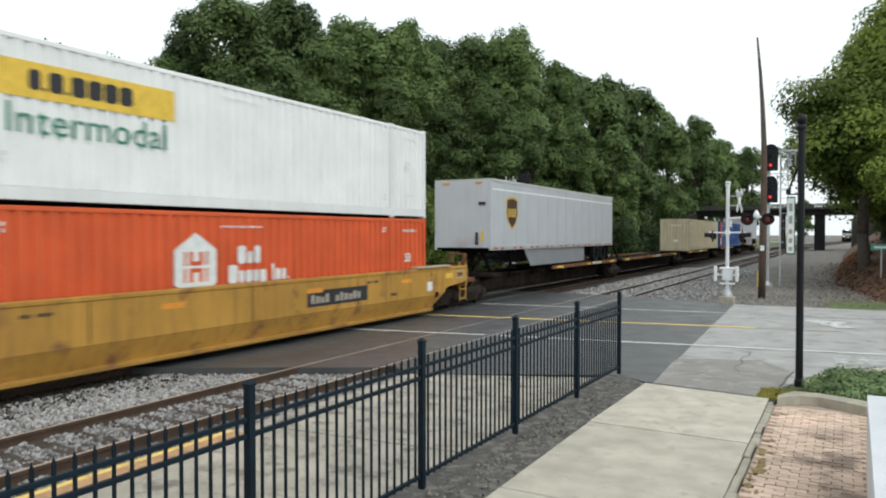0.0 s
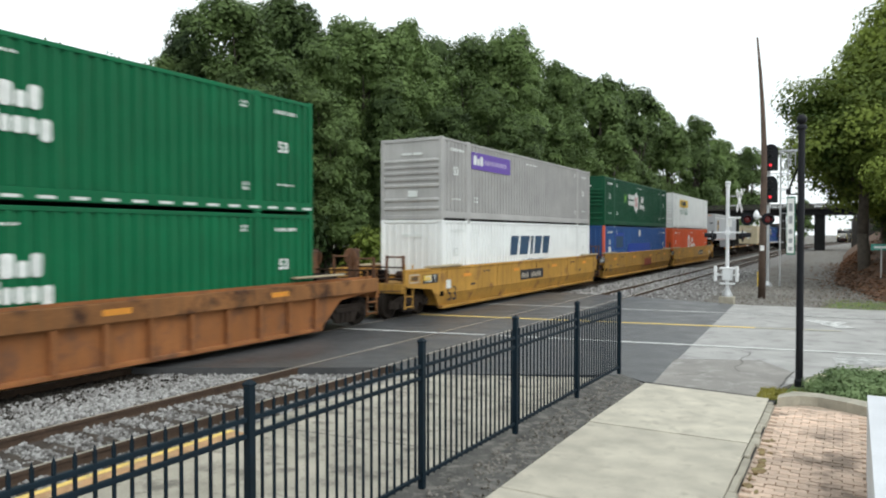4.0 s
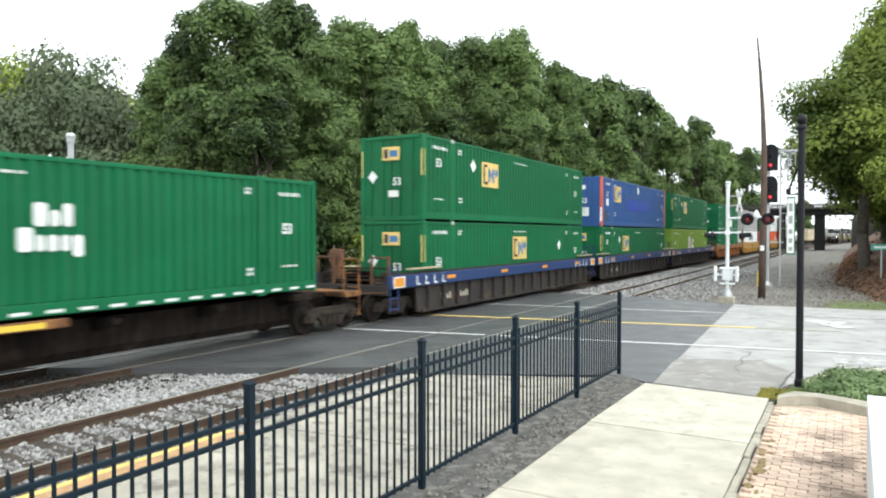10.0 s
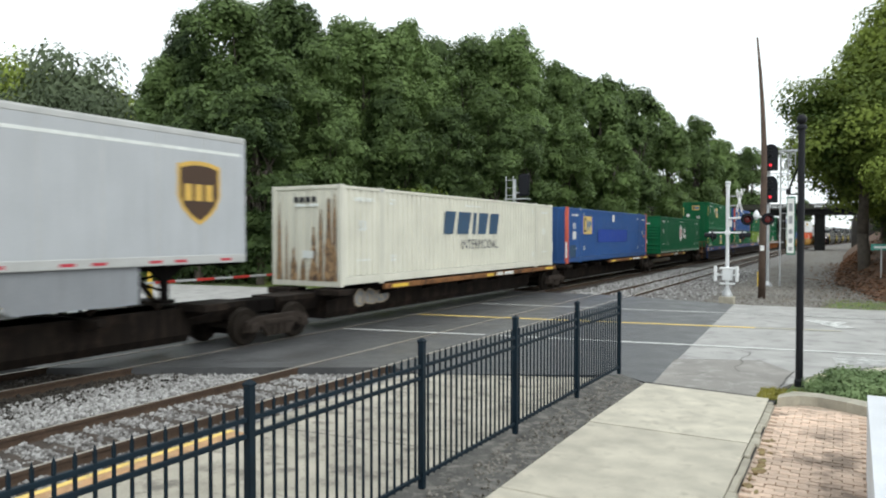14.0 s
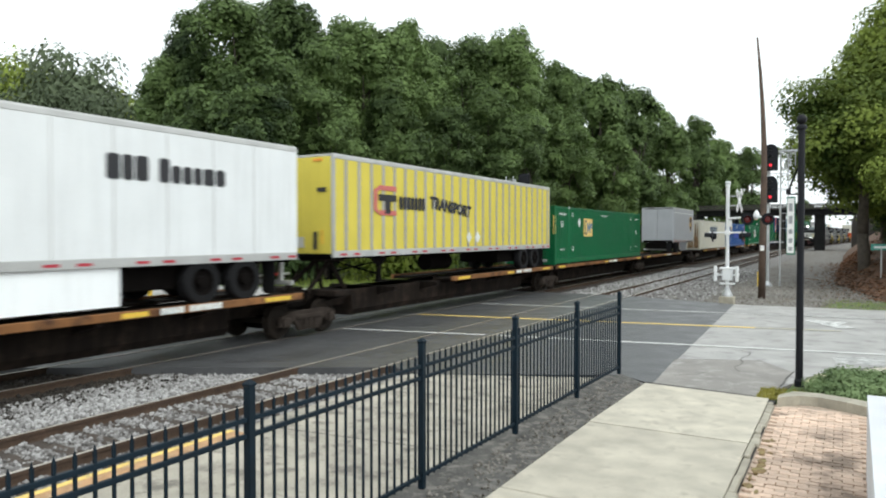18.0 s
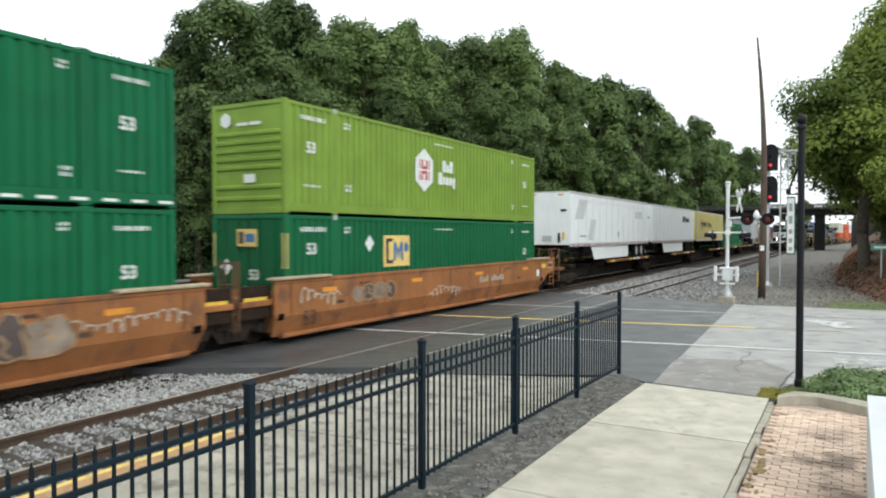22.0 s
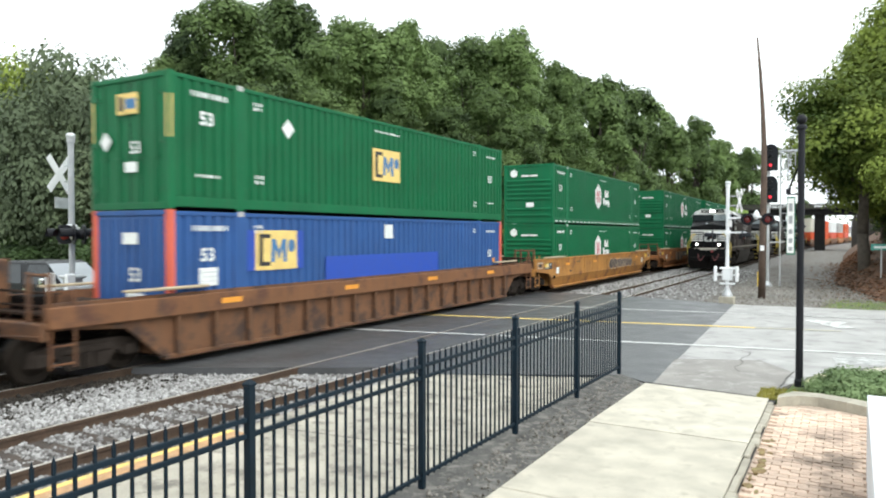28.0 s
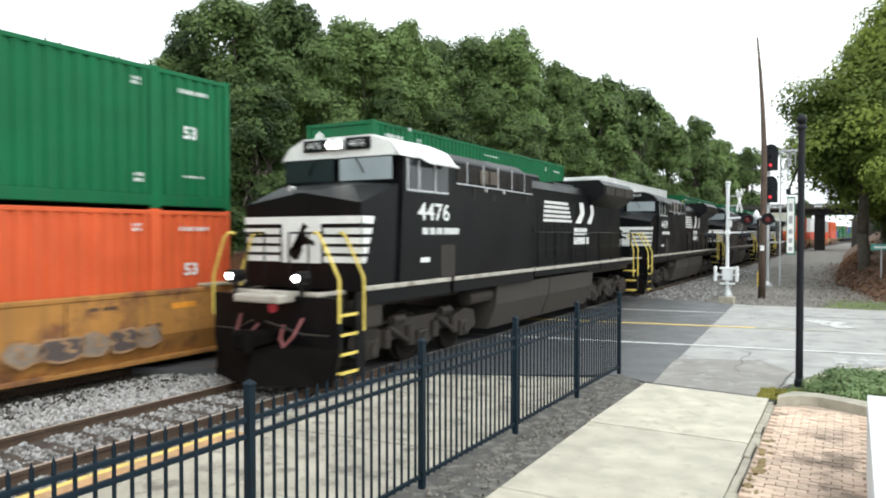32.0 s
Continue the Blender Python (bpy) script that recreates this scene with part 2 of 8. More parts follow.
class G:
    """Collects vertices and faces of one mesh."""

    def __init__(self):
        self.v, self.f = [], []

    def add(self, vs, fs):
        o = len(self.v)
        self.v += [tuple(p) for p in vs]
        self.f += [tuple(i + o for i in f) for f in fs]
        return self

    def box(self, x0, x1, y0, y1, z0, z1, c=0.0):
        """A box, its edges chamfered by c."""
        if c <= 0:
            vs = [(x, y, z) for z in (z0, z1) for y in (y0, y1) for x in (x0, x1)]
            return self.add(vs, [(0, 2, 3, 1), (4, 5, 7, 6), (0, 1, 5, 4), (2, 6, 7, 3), (0, 4, 6, 2), (1, 3, 7, 5)])
        ring = lambda a, z: [(x0 + a, y0 + c, z), (x0 + c, y0 + a, z), (x1 - c, y0 + a, z), (x1 - a, y0 + c, z), (x1 - a, y1 - c, z), (x1 - c, y1 - a, z), (x0 + c, y1 - a, z), (x0 + a, y1 - c, z)]
        return self.loft([ring(c * 0.7, z0), ring(0, z0 + c), ring(0, z1 - c), ring(c * 0.7, z1)])

    def loft(self, rings, close=True, caps=True):
        n, o = len(rings[0]), len(self.v)
        vs = [p for r in rings for p in r]
        fs = []
        for k in range(len(rings) - 1):
            for i in range(n if close else n - 1):
                j = (i + 1) % n
                fs.append((k * n + i, k * n + j, (k + 1) * n + j, (k + 1) * n + i))
        if caps:
            fs += [tuple(reversed(range(n))), tuple(range((len(rings) - 1) * n, len(rings) * n))]
        return self.add(vs, fs)

    def cyl(self, a, b, r0, r1=None, n=10, caps=True):
        a, b = Vector(a), Vector(b)
        r1 = r0 if r1 is None else r1
        q = (b - a).to_track_quat("Z", "Y")
        ring = lambda p, r: [p + q @ Vector((r * math.cos(2 * math.pi * i / n), r * math.sin(2 * math.pi * i / n), 0)) for i in range(n)]
        return self.loft([ring(a, r0), ring(b, r1)], caps=caps)

    def tube(self, pts, r, n=6):
        for a, b in zip(pts, pts[1:]):
            self.cyl(a, b, r, r, n)
        return self

    def lathe(self, prof, at=(0, 0, 0), axis="Z", n=16, caps=True):
        """Turns (radius, height) pairs round an axis."""
        at = Vector(at)
        rings = []
        for r, h in prof:
            ring = []
            for i in range(n):
                c, s = r * math.cos(2 * math.pi * i / n), r * math.sin(2 * math.pi * i / n)
                ring.append(at + Vector({"Z": (c, s, h), "X": (h, c, s), "Y": (s, h, c)}[axis]))
            rings.append(ring)
        return self.loft(rings, caps=caps)

    def prism(self, prof, lo, hi, axis="Y"):
        """Extrudes a closed profile; for Y the profile holds (x, z), for X (y, z), for Z (x, y)."""
        put = {"Y": lambda p, h: (p[0], h, p[1]), "X": lambda p, h: (h, p[0], p[1]), "Z": lambda p, h: (p[0], p[1], h)}[axis]
        return self.loft([[put(p, lo) for p in prof], [put(p, hi) for p in prof]])

    def mesh(self, name, smooth=False):
        me = bpy.data.meshes.new(name)
        me.from_pydata([tuple(p) for p in self.v], [], self.f)
        bm = bmesh.new()
        bm.from_mesh(me)
        bmesh.ops.recalc_face_normals(bm, faces=bm.faces)
        bm.to_mesh(me)
        bm.free()
        if smooth:
            me.polygons.foreach_set("use_smooth", [True] * len(me.polygons))
        me.materials.append(None)
        return me


# print too small to pick apart, and rows of hidden beams
JOINED = {"code_line", "end_code_line", "small_print", "warning_bar", "slogan_line", "name_line", "sub_line", "blade_line", "stencil_bar", "print_bar", "cross_member", "far_ties", "panel_seam", "slat", "spray_outline", "spray_script", "spray_stroke"}


def part(name, g, material, parent=None, label="", m=None, smooth=False):
    """One mesh object from a G or a ready mesh, under its thing."""
    me = g.mesh(name, smooth) if isinstance(g, G) else g
    ob = new(name, me)
    ob.material_slots[0].link = "OBJECT"
    ob.material_slots[0].material = material
    if parent is not None:
        ob.parent = parent
    if m is not None:
        ob.matrix_basis = m
    return tagged(ob, label, kind="stuff" if name in JOINED else "")


def thing(name, label, category, group="", kind="", m=None):
    ob = tagged(new(name), label, category, group, kind)
    if m is not None:
        ob.matrix_basis = m
    return ob


SHARED = {}


def shared(key, build):
    if key not in SHARED:
        SHARED[key] = build()
    return SHARED[key]


def writing(text, size, name="lettering", bold=0.0):
    """Flat lettering standing on the y-z plane, read from the east."""
    def build():
        cu = bpy.data.curves.new(name, "FONT")
        cu.body, cu.size, cu.align_x = text, size, "CENTER"
        cu.resolution_u = 3
        cu.offset = bold
        ob = bpy.data.objects.new(name, cu)
        scene.collection.objects.link(ob)
        me = bpy.data.meshes.new_from_object(ob)
        bpy.data.objects.remove(ob)
        me.transform(Matrix(((0, 0, 1, 0), (1, 0, 0, 0), (0, 1, 0, 0), (0, 0, 0, 1))))
        me.materials.clear()
        me.materials.append(None)
        return me
    return shared(("text", text, size, bold), build)


def plate(y, z, w, h, x, t=0.004):
    """A thin raised rectangle on a side wall facing east."""
    return G().box(x, x + t, y - w / 2, y + w / 2, z - h / 2, z + h / 2)


def blocks(g, y, z, widths, h, x, gap=0.25, t=0.004, jitter=0.0):
    """A row of upright bars that stands for unreadable writing."""
    for i, w in enumerate(widths):
        if w > 0:
            hh = h * (1 - jitter * ((i * 7) % 3) / 2)
            g.box(x, x + t, y, y + w, z, z + hh)
        y += abs(w) * (1 + gap)
    return g
# ---- ground, road, tracks ----
def sheet(name, pts, z, material, label, category, thick=0.0, parent=None):
    """A flat slab with the outline pts; thick > 0 gives it a body below."""
    g = G()
    if thick > 0:
        g.prism(pts, z - thick, z, "Z")
    else:
        g.add([(x, y, z) for x, y in pts], [tuple(range(len(pts)))])
    ob = part(name, g, material, parent, label)
    return ob if parent is not None else tagged(ob, label, category, "", "structure")


sheet("ground", [(-2500, -2500), (2500, -2500), (2500, 2500), (-2500, 2500)], -0.42, GRAVEL, "grey gravel and dirt ground to the horizon", "ground")


def road_y(x, a):
    return a + 0.15 * (x - 1.0)


def strip_pts(x0, x1, a0, a1):
    return [(x0, road_y(x0, a0)), (x1, road_y(x1, a0)), (x1, road_y(x1, a1)), (x0, road_y(x0, a1))]


TAR = mat("tar", (0.035, 0.033, 0.03), 0.8, var=0.3, scale=6, fine=40, bump=0.5)
# road: dark new asphalt over the crossing, old pale surface east and west of it
EDGE_S, EDGE_N = (lambda x: 11.84 + (x - 5.38) * 0.58), 30.9
cross = thing("crossing_asphalt", "smooth dark asphalt level crossing surface between the rails", "road", kind="structure")
GA = 0.07
spans = [(-3.2, -0.78 - 0.01), (-0.78 + GA, 0.78 - GA), (0.79, NEAR_X - 0.79), (NEAR_X - 0.78 + GA, NEAR_X + 0.78 - GA), (NEAR_X + 0.79, 10.0)]
for a, b in spans:
    ya, yb = max(EDGE_S(a), 6.3), min(EDGE_S(b), 12.9)
    if a > 5:
        pts = [(a, 12.0), (6.3, 11.6), (9.7, 13.45), (10.42, 12.9), (9.72, 29.3), (a, EDGE_N)]
    else:
        pts = [(a, ya), (b, yb), (b, EDGE_N), (a, EDGE_N + 0.15)]
    sheet("asphalt_slab", pts, -0.008, ASPHALT, "", "", 0.3, cross)
sheet("road_east", [(10.42, 12.8), (12.1, 12.55), (13.0, 15.4), (14.0, 16.9), (60, 22.5), (60, 37), (14.7, 29.6), (9.72, 29.3)], -0.012, OLD_ROAD, "worn pale grey road surface with cracks beside the crossing", "road", 0.25)
sheet("road_west", [(-3.2, 13.2), (-3.2, 28.5), (-90, 16), (-90, 1)], -0.05, OLD_ROAD, "wet pale grey road beyond the tracks", "road", 0.25)
WORN_YELLOW = mat("worn_yellow_paint", (0.5, 0.46, 0.33), 0.75, var=0.2, scale=3, fine=40, col2=(0.38, 0.37, 0.35), stain=0.5)
sheet("road_patch", [(10.44, 12.85), (12.38, 12.6), (12.46, 13.5), (12.57, 15.4), (11.9, 16.5), (10.25, 15.75)], -0.007, mat("road_patch_grey", (0.265, 0.248, 0.23), 0.75, var=0.2, scale=1.4, fine=50, bump=0.35, col2=(0.36, 0.345, 0.325), stain=0.35, spec=0.3, world=True), "darker brownish patch in the old road", "road")
lines = thing("road_marking", "yellow and white painted road lines, slightly worn", "road marking", kind="structure")


def band(a0, a1, w, x0, x1, slope=None):
    """A painted line from (x0, a0) to (x1, a1), its ends in plan."""
    return [(x0, a0 - w / 2), (x1, a1 - w / 2), (x1, a1 + w / 2), (x0, a0 + w / 2)]


for x0, y0, x1, y1, w, m_ in ((0.9, 20.2, 11.2, 22.18, 0.2, YELLOW_LINE), (11.2, 22.18, 13.4, 22.6, 0.18, WORN_YELLOW), (0.9, 16.05, 5.0, 16.95, 0.14, WHITE_LINE), (5.35, 17.03, 16.5, 19.1, 0.15, WHITE_LINE), (1.0, 24.62, 9.7, 25.85, 0.14, WHITE_LINE), (9.7, 25.85, 14.8, 26.5, 0.15, WORN_WHITE), (-3.1, 16.0, -30, 11.5, 0.2, YELLOW_LINE)):
    for a, b in ((x0, x1),):
        sheet("line", band(y0, y1, w, a, b), 0.0, m_, "", "", 0, lines)
for k in range(5):
    sheet("hatch_bar", band(17.0 + 0.2 * k, 17.25 + 0.2 * k, 0.16, 13.3 - 0.02 * k, 14.6 + 0.3 * (k % 2)), 0.0, WORN_WHITE, "", "", 0, lines)
sheet("arrow_mark", [(12.35, 24.9), (13.3, 23.2), (13.75, 23.5), (13.35, 24.3), (13.7, 25.2), (13.1, 24.9), (12.5, 25.3)], 0.0, WORN_WHITE, "", "", 0, lines)
crack = G()
for path, half in ((((11.2, 17.75), (11.42, 17.66), (11.58, 17.45), (11.61, 17.1), (11.52, 16.72), (11.5, 16.4), (11.59, 16.05), (11.57, 15.7), (11.5, 15.4), (11.58, 15.12), (11.66, 14.9)), 0.01), (((12.46, 12.9), (12.43, 13.5), (12.5, 14.1), (12.52, 14.8), (12.6, 15.45), (12.75, 15.8)), 0.018), (((10.25, 15.78), (10.8, 15.98), (11.3, 16.24), (11.9, 16.52)), 0.012), (((10.6, 13.9), (10.95, 14.2), (11.1, 14.6)), 0.01)):
    for (xa, ya), (xb, yb) in zip(path, path[1:]):
        d = Vector((yb - ya, xa - xb)).normalized() * half
        crack.add([(xa - d.x, ya - d.y, -0.003), (xa + d.x, ya + d.y, -0.003), (xb + d.x, yb + d.y, -0.003), (xb - d.x, yb - d.y, -0.003)], [(0, 1, 2, 3)])
tagged(part("road_crack", crack, STRIP, None, "dark sealed cracks in the old road surface"), category="crack", kind="structure")
sheet("road_joint", [(10.3, 12.66), (12.5, 12.44), (12.5, 12.72), (10.3, 12.98)], 0.006, TAR, "dark patched joint where the sidewalk meets the road", "joint", 0.2)

# platform, asphalt strip and sidewalk
sheet("platform", [(6.1, -6), (9.35, -6), (9.35, 12.9), (6.1, 11.45)], 0.0, PLATFORM, "worn pale concrete platform behind the fence", "platform", 0.4)
for y in (-2.0, 2.4, 7.6, 10.3):
    sheet("platform_joint", [(6.55, y - 0.3), (9.35, y), (9.35, y + 0.03), (6.55, y - 0.27)], 0.003, STRIP, "dark joint in the platform concrete", "joint")
sheet("tactile_edge", [(6.12, -6), (6.42, -6), (6.42, 6.9), (6.12, 6.9)], 0.006, TACTILE, "faded orange warning strip along the platform edge", "platform edge")
sheet("platform_line", [(6.45, -6), (6.57, -6), (6.57, 7.0), (6.45, 7.0)], 0.006, YELLOW_LINE, "yellow painted line along the platform edge", "painted line")
sheet("platform_line_edge", [(6.06, -6), (6.17, -6), (6.17, 6.9), (6.06, 6.9)], 0.01, YELLOW_LINE, "yellow painted outer edge of the platform", "painted line")
sheet("asphalt_strip", [(9.35, -6), (10.3, -6), (10.36, 12.75), (9.72, 13.42), (9.35, 12.95)], 0.012, STRIP, "rough patched asphalt strip along the fence foot", "pavement", 0.3)
sheet("pavement_base", [(10.3, -6), (12.5, -6), (12.5, 12.45), (10.36, 12.66)], 0.02, TAR, "dark bedding under the sidewalk slabs", "pavement", 0.3)
walk_way = thing("sidewalk", "pale concrete sidewalk of large slabs with joints", "sidewalk", kind="structure")
for y0, y1 in ((-5.6, -2.5), (-2.48, 0.6), (0.62, 3.7), (3.73, 6.65), (6.68, 9.63)):
    part("slab", G().box(10.3, 12.4, y0, y1, -0.1, 0.05, 0.012), CONCRETE, walk_way)
part("slab", G().prism([(10.3, 9.66), (12.4, 9.66), (12.4, 12.46), (10.36, 12.66)], -0.1, 0.05, "Z"), CONCRETE, walk_way)
kerb = thing("kerb", "weathered concrete kerb along the brick paving", "kerb", kind="structure")
qk, y0 = random.Random(77), 1.0
while y0 < 12.3:
    y1 = min(12.32, y0 + qk.uniform(0.25, 0.9))
    part("kerb_stone", G().box(12.41, 12.5 + qk.uniform(-0.02, 0.02), y0, y1 - qk.uniform(0.0, 0.02), -0.2, 0.052 + qk.uniform(-0.018, 0.012), 0.015), KERB, kerb)
    y0 = y1
arc = [(12.55, 12.35), (12.75, 12.75), (13.1, 12.8), (13.6, 12.62), (14.3, 12.2), (15.6, 11.4)]
inner = [(12.55, 12.12), (12.85, 12.45), (13.1, 12.47), (13.5, 12.3), (14.1, 11.9), (15.4, 11.1)]
for k in range(5):
    part("kerb_stone", G().prism([inner[k], inner[k + 1], arc[k + 1], arc[k]], -0.2, 0.15, "Z"), KERB, kerb)
sheet("brick_bed", [(12.5, -6), (16.5, -6), (16.5, 12.0), (13.1, 12.5), (12.5, 12.3)], 0.0, MORTAR, "sandy bedding with moss between the paving bricks", "paving bed", 0.3)
sheet("planting_bed", [(12.5, 12.5), (13.2, 12.75), (16.5, 11.2), (18, 14.5), (13.6, 15.2), (12.7, 14.2)], 0.03, GRASS, "small planted bed with moss and grass", "planting bed", 0.3)
sheet("ramp_slab", [(12.85, 14.25), (13.55, 14.3), (13.9, 15.5), (13.0, 15.1)], 0.05, mat("ramp_yellow", (0.55, 0.5, 0.33), 0.75, var=0.12), "pale yellow concrete ramp slab", "ramp", 0.2)
sheet("verge_walk", [(13.1, 15.2), (18, 14.6), (60, 18), (60, 21.8), (14.1, 16.6)], 0.03, CONCRETE, "pale concrete verge beside the road", "pavement", 0.2)
sheet("low_wall", [(13.6, 2.2), (15.4, 2.2), (15.4, 9.13), (13.68, 9.13)], 0.92, mat("wall_white", (0.6, 0.61, 0.64), 0.6, var=0.08, scale=1.5, fine=40, bump=0.1), "low white painted wall with a flat top", "wall", 1.1)

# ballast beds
# Oil plus the train's shade, both put into the far bed's colour.
DARK_BED = mat("shaded_oily_bed", (0.03, 0.025, 0.02), 0.9, var=0.35, scale=6, fine=20, bump=0.9)
for nm, xc, m_ in (("far", FAR_X, None), ("near", NEAR_X, None)):
    g = G()
    rows = [-80 + 5 * k for k in range(17)] + [5 * k for k in range(1, 90)]
    for y in rows:
        off, _ = bend(y)
        for x, z in ((-2.25 if xc else -3.4, -0.42), (-2.2 if xc else -2.2, -0.17), (-0.9, -0.155), (0.9, -0.155), (1.66 if xc else 2.25, -0.17), (3.0 if xc else 2.3, -0.41 if xc else -0.17)):
            if xc and x > 2.5:
                x = 1.66 if y < 13 else 3.0
            g.v.append((xc + off + x, y, z))
    for k in range(len(rows) - 1):
        for j in range(5):
            a = k * 6 + j
            g.f.append((a, a + 1, a + 7, a + 6))
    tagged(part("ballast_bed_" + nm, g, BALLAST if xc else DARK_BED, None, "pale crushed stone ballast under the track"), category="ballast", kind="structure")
# Far ties and rails: the shadow under the train is part of their colour.
DARK_TIE = mat("shaded_oily_tie", (0.03, 0.022, 0.016), 0.9, var=0.3, scale=4, fine=40, bump=0.5)
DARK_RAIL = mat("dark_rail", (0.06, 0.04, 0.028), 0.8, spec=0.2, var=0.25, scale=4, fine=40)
for nm, xc in (("far", FAR_X), ("near", NEAR_X)):
    tr = thing("track_" + nm, "rusty steel rails on wooden ties in pale ballast", "railway track", kind="structure")
    prof = [(-0.07, -0.17), (0.07, -0.17), (0.07, -0.155), (0.012, -0.135), (0.012, -0.05), (0.036, -0.042), (0.036, -0.004), (0.028, 0), (-0.028, 0), (-0.036, -0.004), (-0.036, -0.042), (-0.012, -0.05), (-0.012, -0.135), (-0.07, -0.155)]
    ys = [-90, -40, 0, 30, 60, 90, 110, 125, 135, 145, 155, 165, 175, 190, 205, 220, 240, 260, 290, 320, 360, 420]
    for side in (-0.7535, 0.7535):
        rings = [[(xc + bend(y)[0] + side + px, y, pz) for px, pz in prof] for y in ys]
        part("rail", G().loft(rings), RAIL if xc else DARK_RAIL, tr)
        top = [[(xc + bend(y)[0] + side + px, y, pz) for px, pz in ((-0.026, 0.0005), (0.026, 0.0005), (0.026, 0.002), (-0.026, 0.002))] for y in ys]
        part("rail_head", G().loft(top), RAIL_TOP, tr)
    tie = shared("tie", lambda: G().box(-1.3, 1.3, -0.11, 0.11, -0.33, -0.165 + 0.02, 0.01).mesh("tie"))
    for k in range(-12, 21):
        y = k * 0.55
        if y < EDGE_S(xc) - 0.4:
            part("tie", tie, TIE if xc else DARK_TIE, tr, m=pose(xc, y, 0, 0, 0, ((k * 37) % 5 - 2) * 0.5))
    for k in range(56, 120):
        part("tie", tie, TIE, tr, m=pose(xc, k * 0.55, 0, 0, 0, ((k * 37) % 5 - 2) * 0.5))
    g = G()
    for k in range(120, 640):
        y = k * 0.55
        off, _ = bend(y)
        g.box(xc + off - 1.3, xc + off + 1.3, y - 0.11, y + 0.11, -0.2, -0.145)
    part("far_ties", g, TIE, tr)

# loose stones where the camera looks down on the ballast
rng = np.random.default_rng(7)


def stones(n, x0, x1, y0, y1, z, lo, hi, keep=None):
    """Many small broken stones in one mesh."""
    ico = np.array([(0, 0, 1), (0.9, 0, 0.35), (0.25, 0.85, 0.4), (-0.75, 0.5, 0.35), (-0.7, -0.55, 0.4), (0.3, -0.85, 0.3), (0.75, 0.5, -0.4), (-0.3, 0.8, -0.45), (-0.9, 0, -0.4), (-0.25, -0.85, -0.4), (0.7, -0.5, -0.45), (0, 0, -0.9)])
    fc = [(0, 1, 2), (0, 2, 3), (0, 3, 4), (0, 4, 5), (0, 5, 1), (1, 6, 2), (2, 7, 3), (3, 8, 4), (4, 9, 5), (5, 10, 1), (2, 6, 7), (3, 7, 8), (4, 8, 9), (5, 9, 10), (1, 10, 6)]
    V, F = [], []
    for _ in range(n):
        x, y = rng.uniform(x0, x1), rng.uniform(y0, y1)
        if keep is not None and not keep(x, y):
            continue
        s = rng.uniform(lo, hi)
        sc = s * rng.uniform(0.65, 1.25, 3)
        a = rng.uniform(0, 6.28)
        p = ico * rng.uniform(0.75, 1.2, (12, 1)) * sc
        c, d = math.cos(a), math.sin(a)
        p = np.stack([p[:, 0] * c - p[:, 1] * d, p[:, 0] * d + p[:, 1] * c, p[:, 2]], 1) + (x, y, z + rng.uniform(-0.01, 0.035))
        o = len(V)
        V.extend(map(tuple, p))
        F.extend((i + o, j + o, k + o) for i, j, k in fc)
    me = bpy.data.meshes.new("stones")
    me.from_pydata(V, [], F)
    me.materials.append(None)
    return me


def island_mat(name, lo, hi, rough=0.85):
    m = bpy.data.materials.new(name)
    m.use_nodes = True
    n, l = m.node_tree.nodes, m.node_tree.links
    g, r, no, mx2 = n.new("ShaderNodeNewGeometry"), n.new("ShaderNodeMix"), n.new("ShaderNodeTexNoise"), n.new("ShaderNodeMath")
    no.inputs["Scale"].default_value = 1.2
    mx2.operation = "MULTIPLY_ADD"
    l.new(g.outputs["Random Per Island"], mx2.inputs[0])
    mx2.inputs[1].default_value = 0.7
    l.new(no.outputs["Fac"], mx2.inputs[2])
    sb = n.new("ShaderNodeMath")
    sb.operation = "SUBTRACT"
    sb.inputs[1].default_value = 0.35
    l.new(mx2.outputs[0], sb.inputs[0])
    r.data_type = "RGBA"
    r.inputs[6].default_value, r.inputs[7].default_value = (*lo, 1), (*hi, 1)
    l.new(sb.outputs[0], r.inputs[0])
    l.new(r.outputs[2], n["Principled BSDF"].inputs["Base Color"])
    n["Principled BSDF"].inputs["Roughness"].default_value = rough
    return m


STONES = island_mat("crushed_stone", (0.06, 0.05, 0.045), (0.52, 0.51, 0.5))
# Oily dirt, with the train's shadow painted into the stone colour.
SHADED_GRIMY = island_mat("shaded_oily_stone", (0.012, 0.01, 0.008), (0.05, 0.04, 0.03))
LITTER = island_mat("gravel_stone", (0.06, 0.05, 0.04), (0.3, 0.28, 0.25))
off_rail = lambda x, y: not (abs(x - NEAR_X) < 1.3 and abs((y + 0.275) % 0.55 - 0.275) < 0.12 and rng.uniform() < 0.85) and y < EDGE_S(x) - 0.1 and all(abs(x - xc - s) > 0.09 for xc in (FAR_X, NEAR_X) for s in (-0.75, 0.75))
tagged(part("ballast_stones", stones(22000, 1.35, 6.08, 2.4, 12.2, -0.165, 0.02, 0.046, off_rail), STONES, None, "loose pale grey crushed ballast stones"), category="ballast", kind="stuff")
tagged(part("ballast_stones", stones(9000, 1.6, 8.2, 31.0, 62, -0.15, 0.03, 0.075, lambda x, y: all(abs(x - NEAR_X - s) > 0.09 for s in (-0.75, 0.75)) and (x < 6.2 or rng.uniform() < 0.35)), STONES, None, "loose pale grey crushed ballast stones"), category="ballast", kind="stuff")
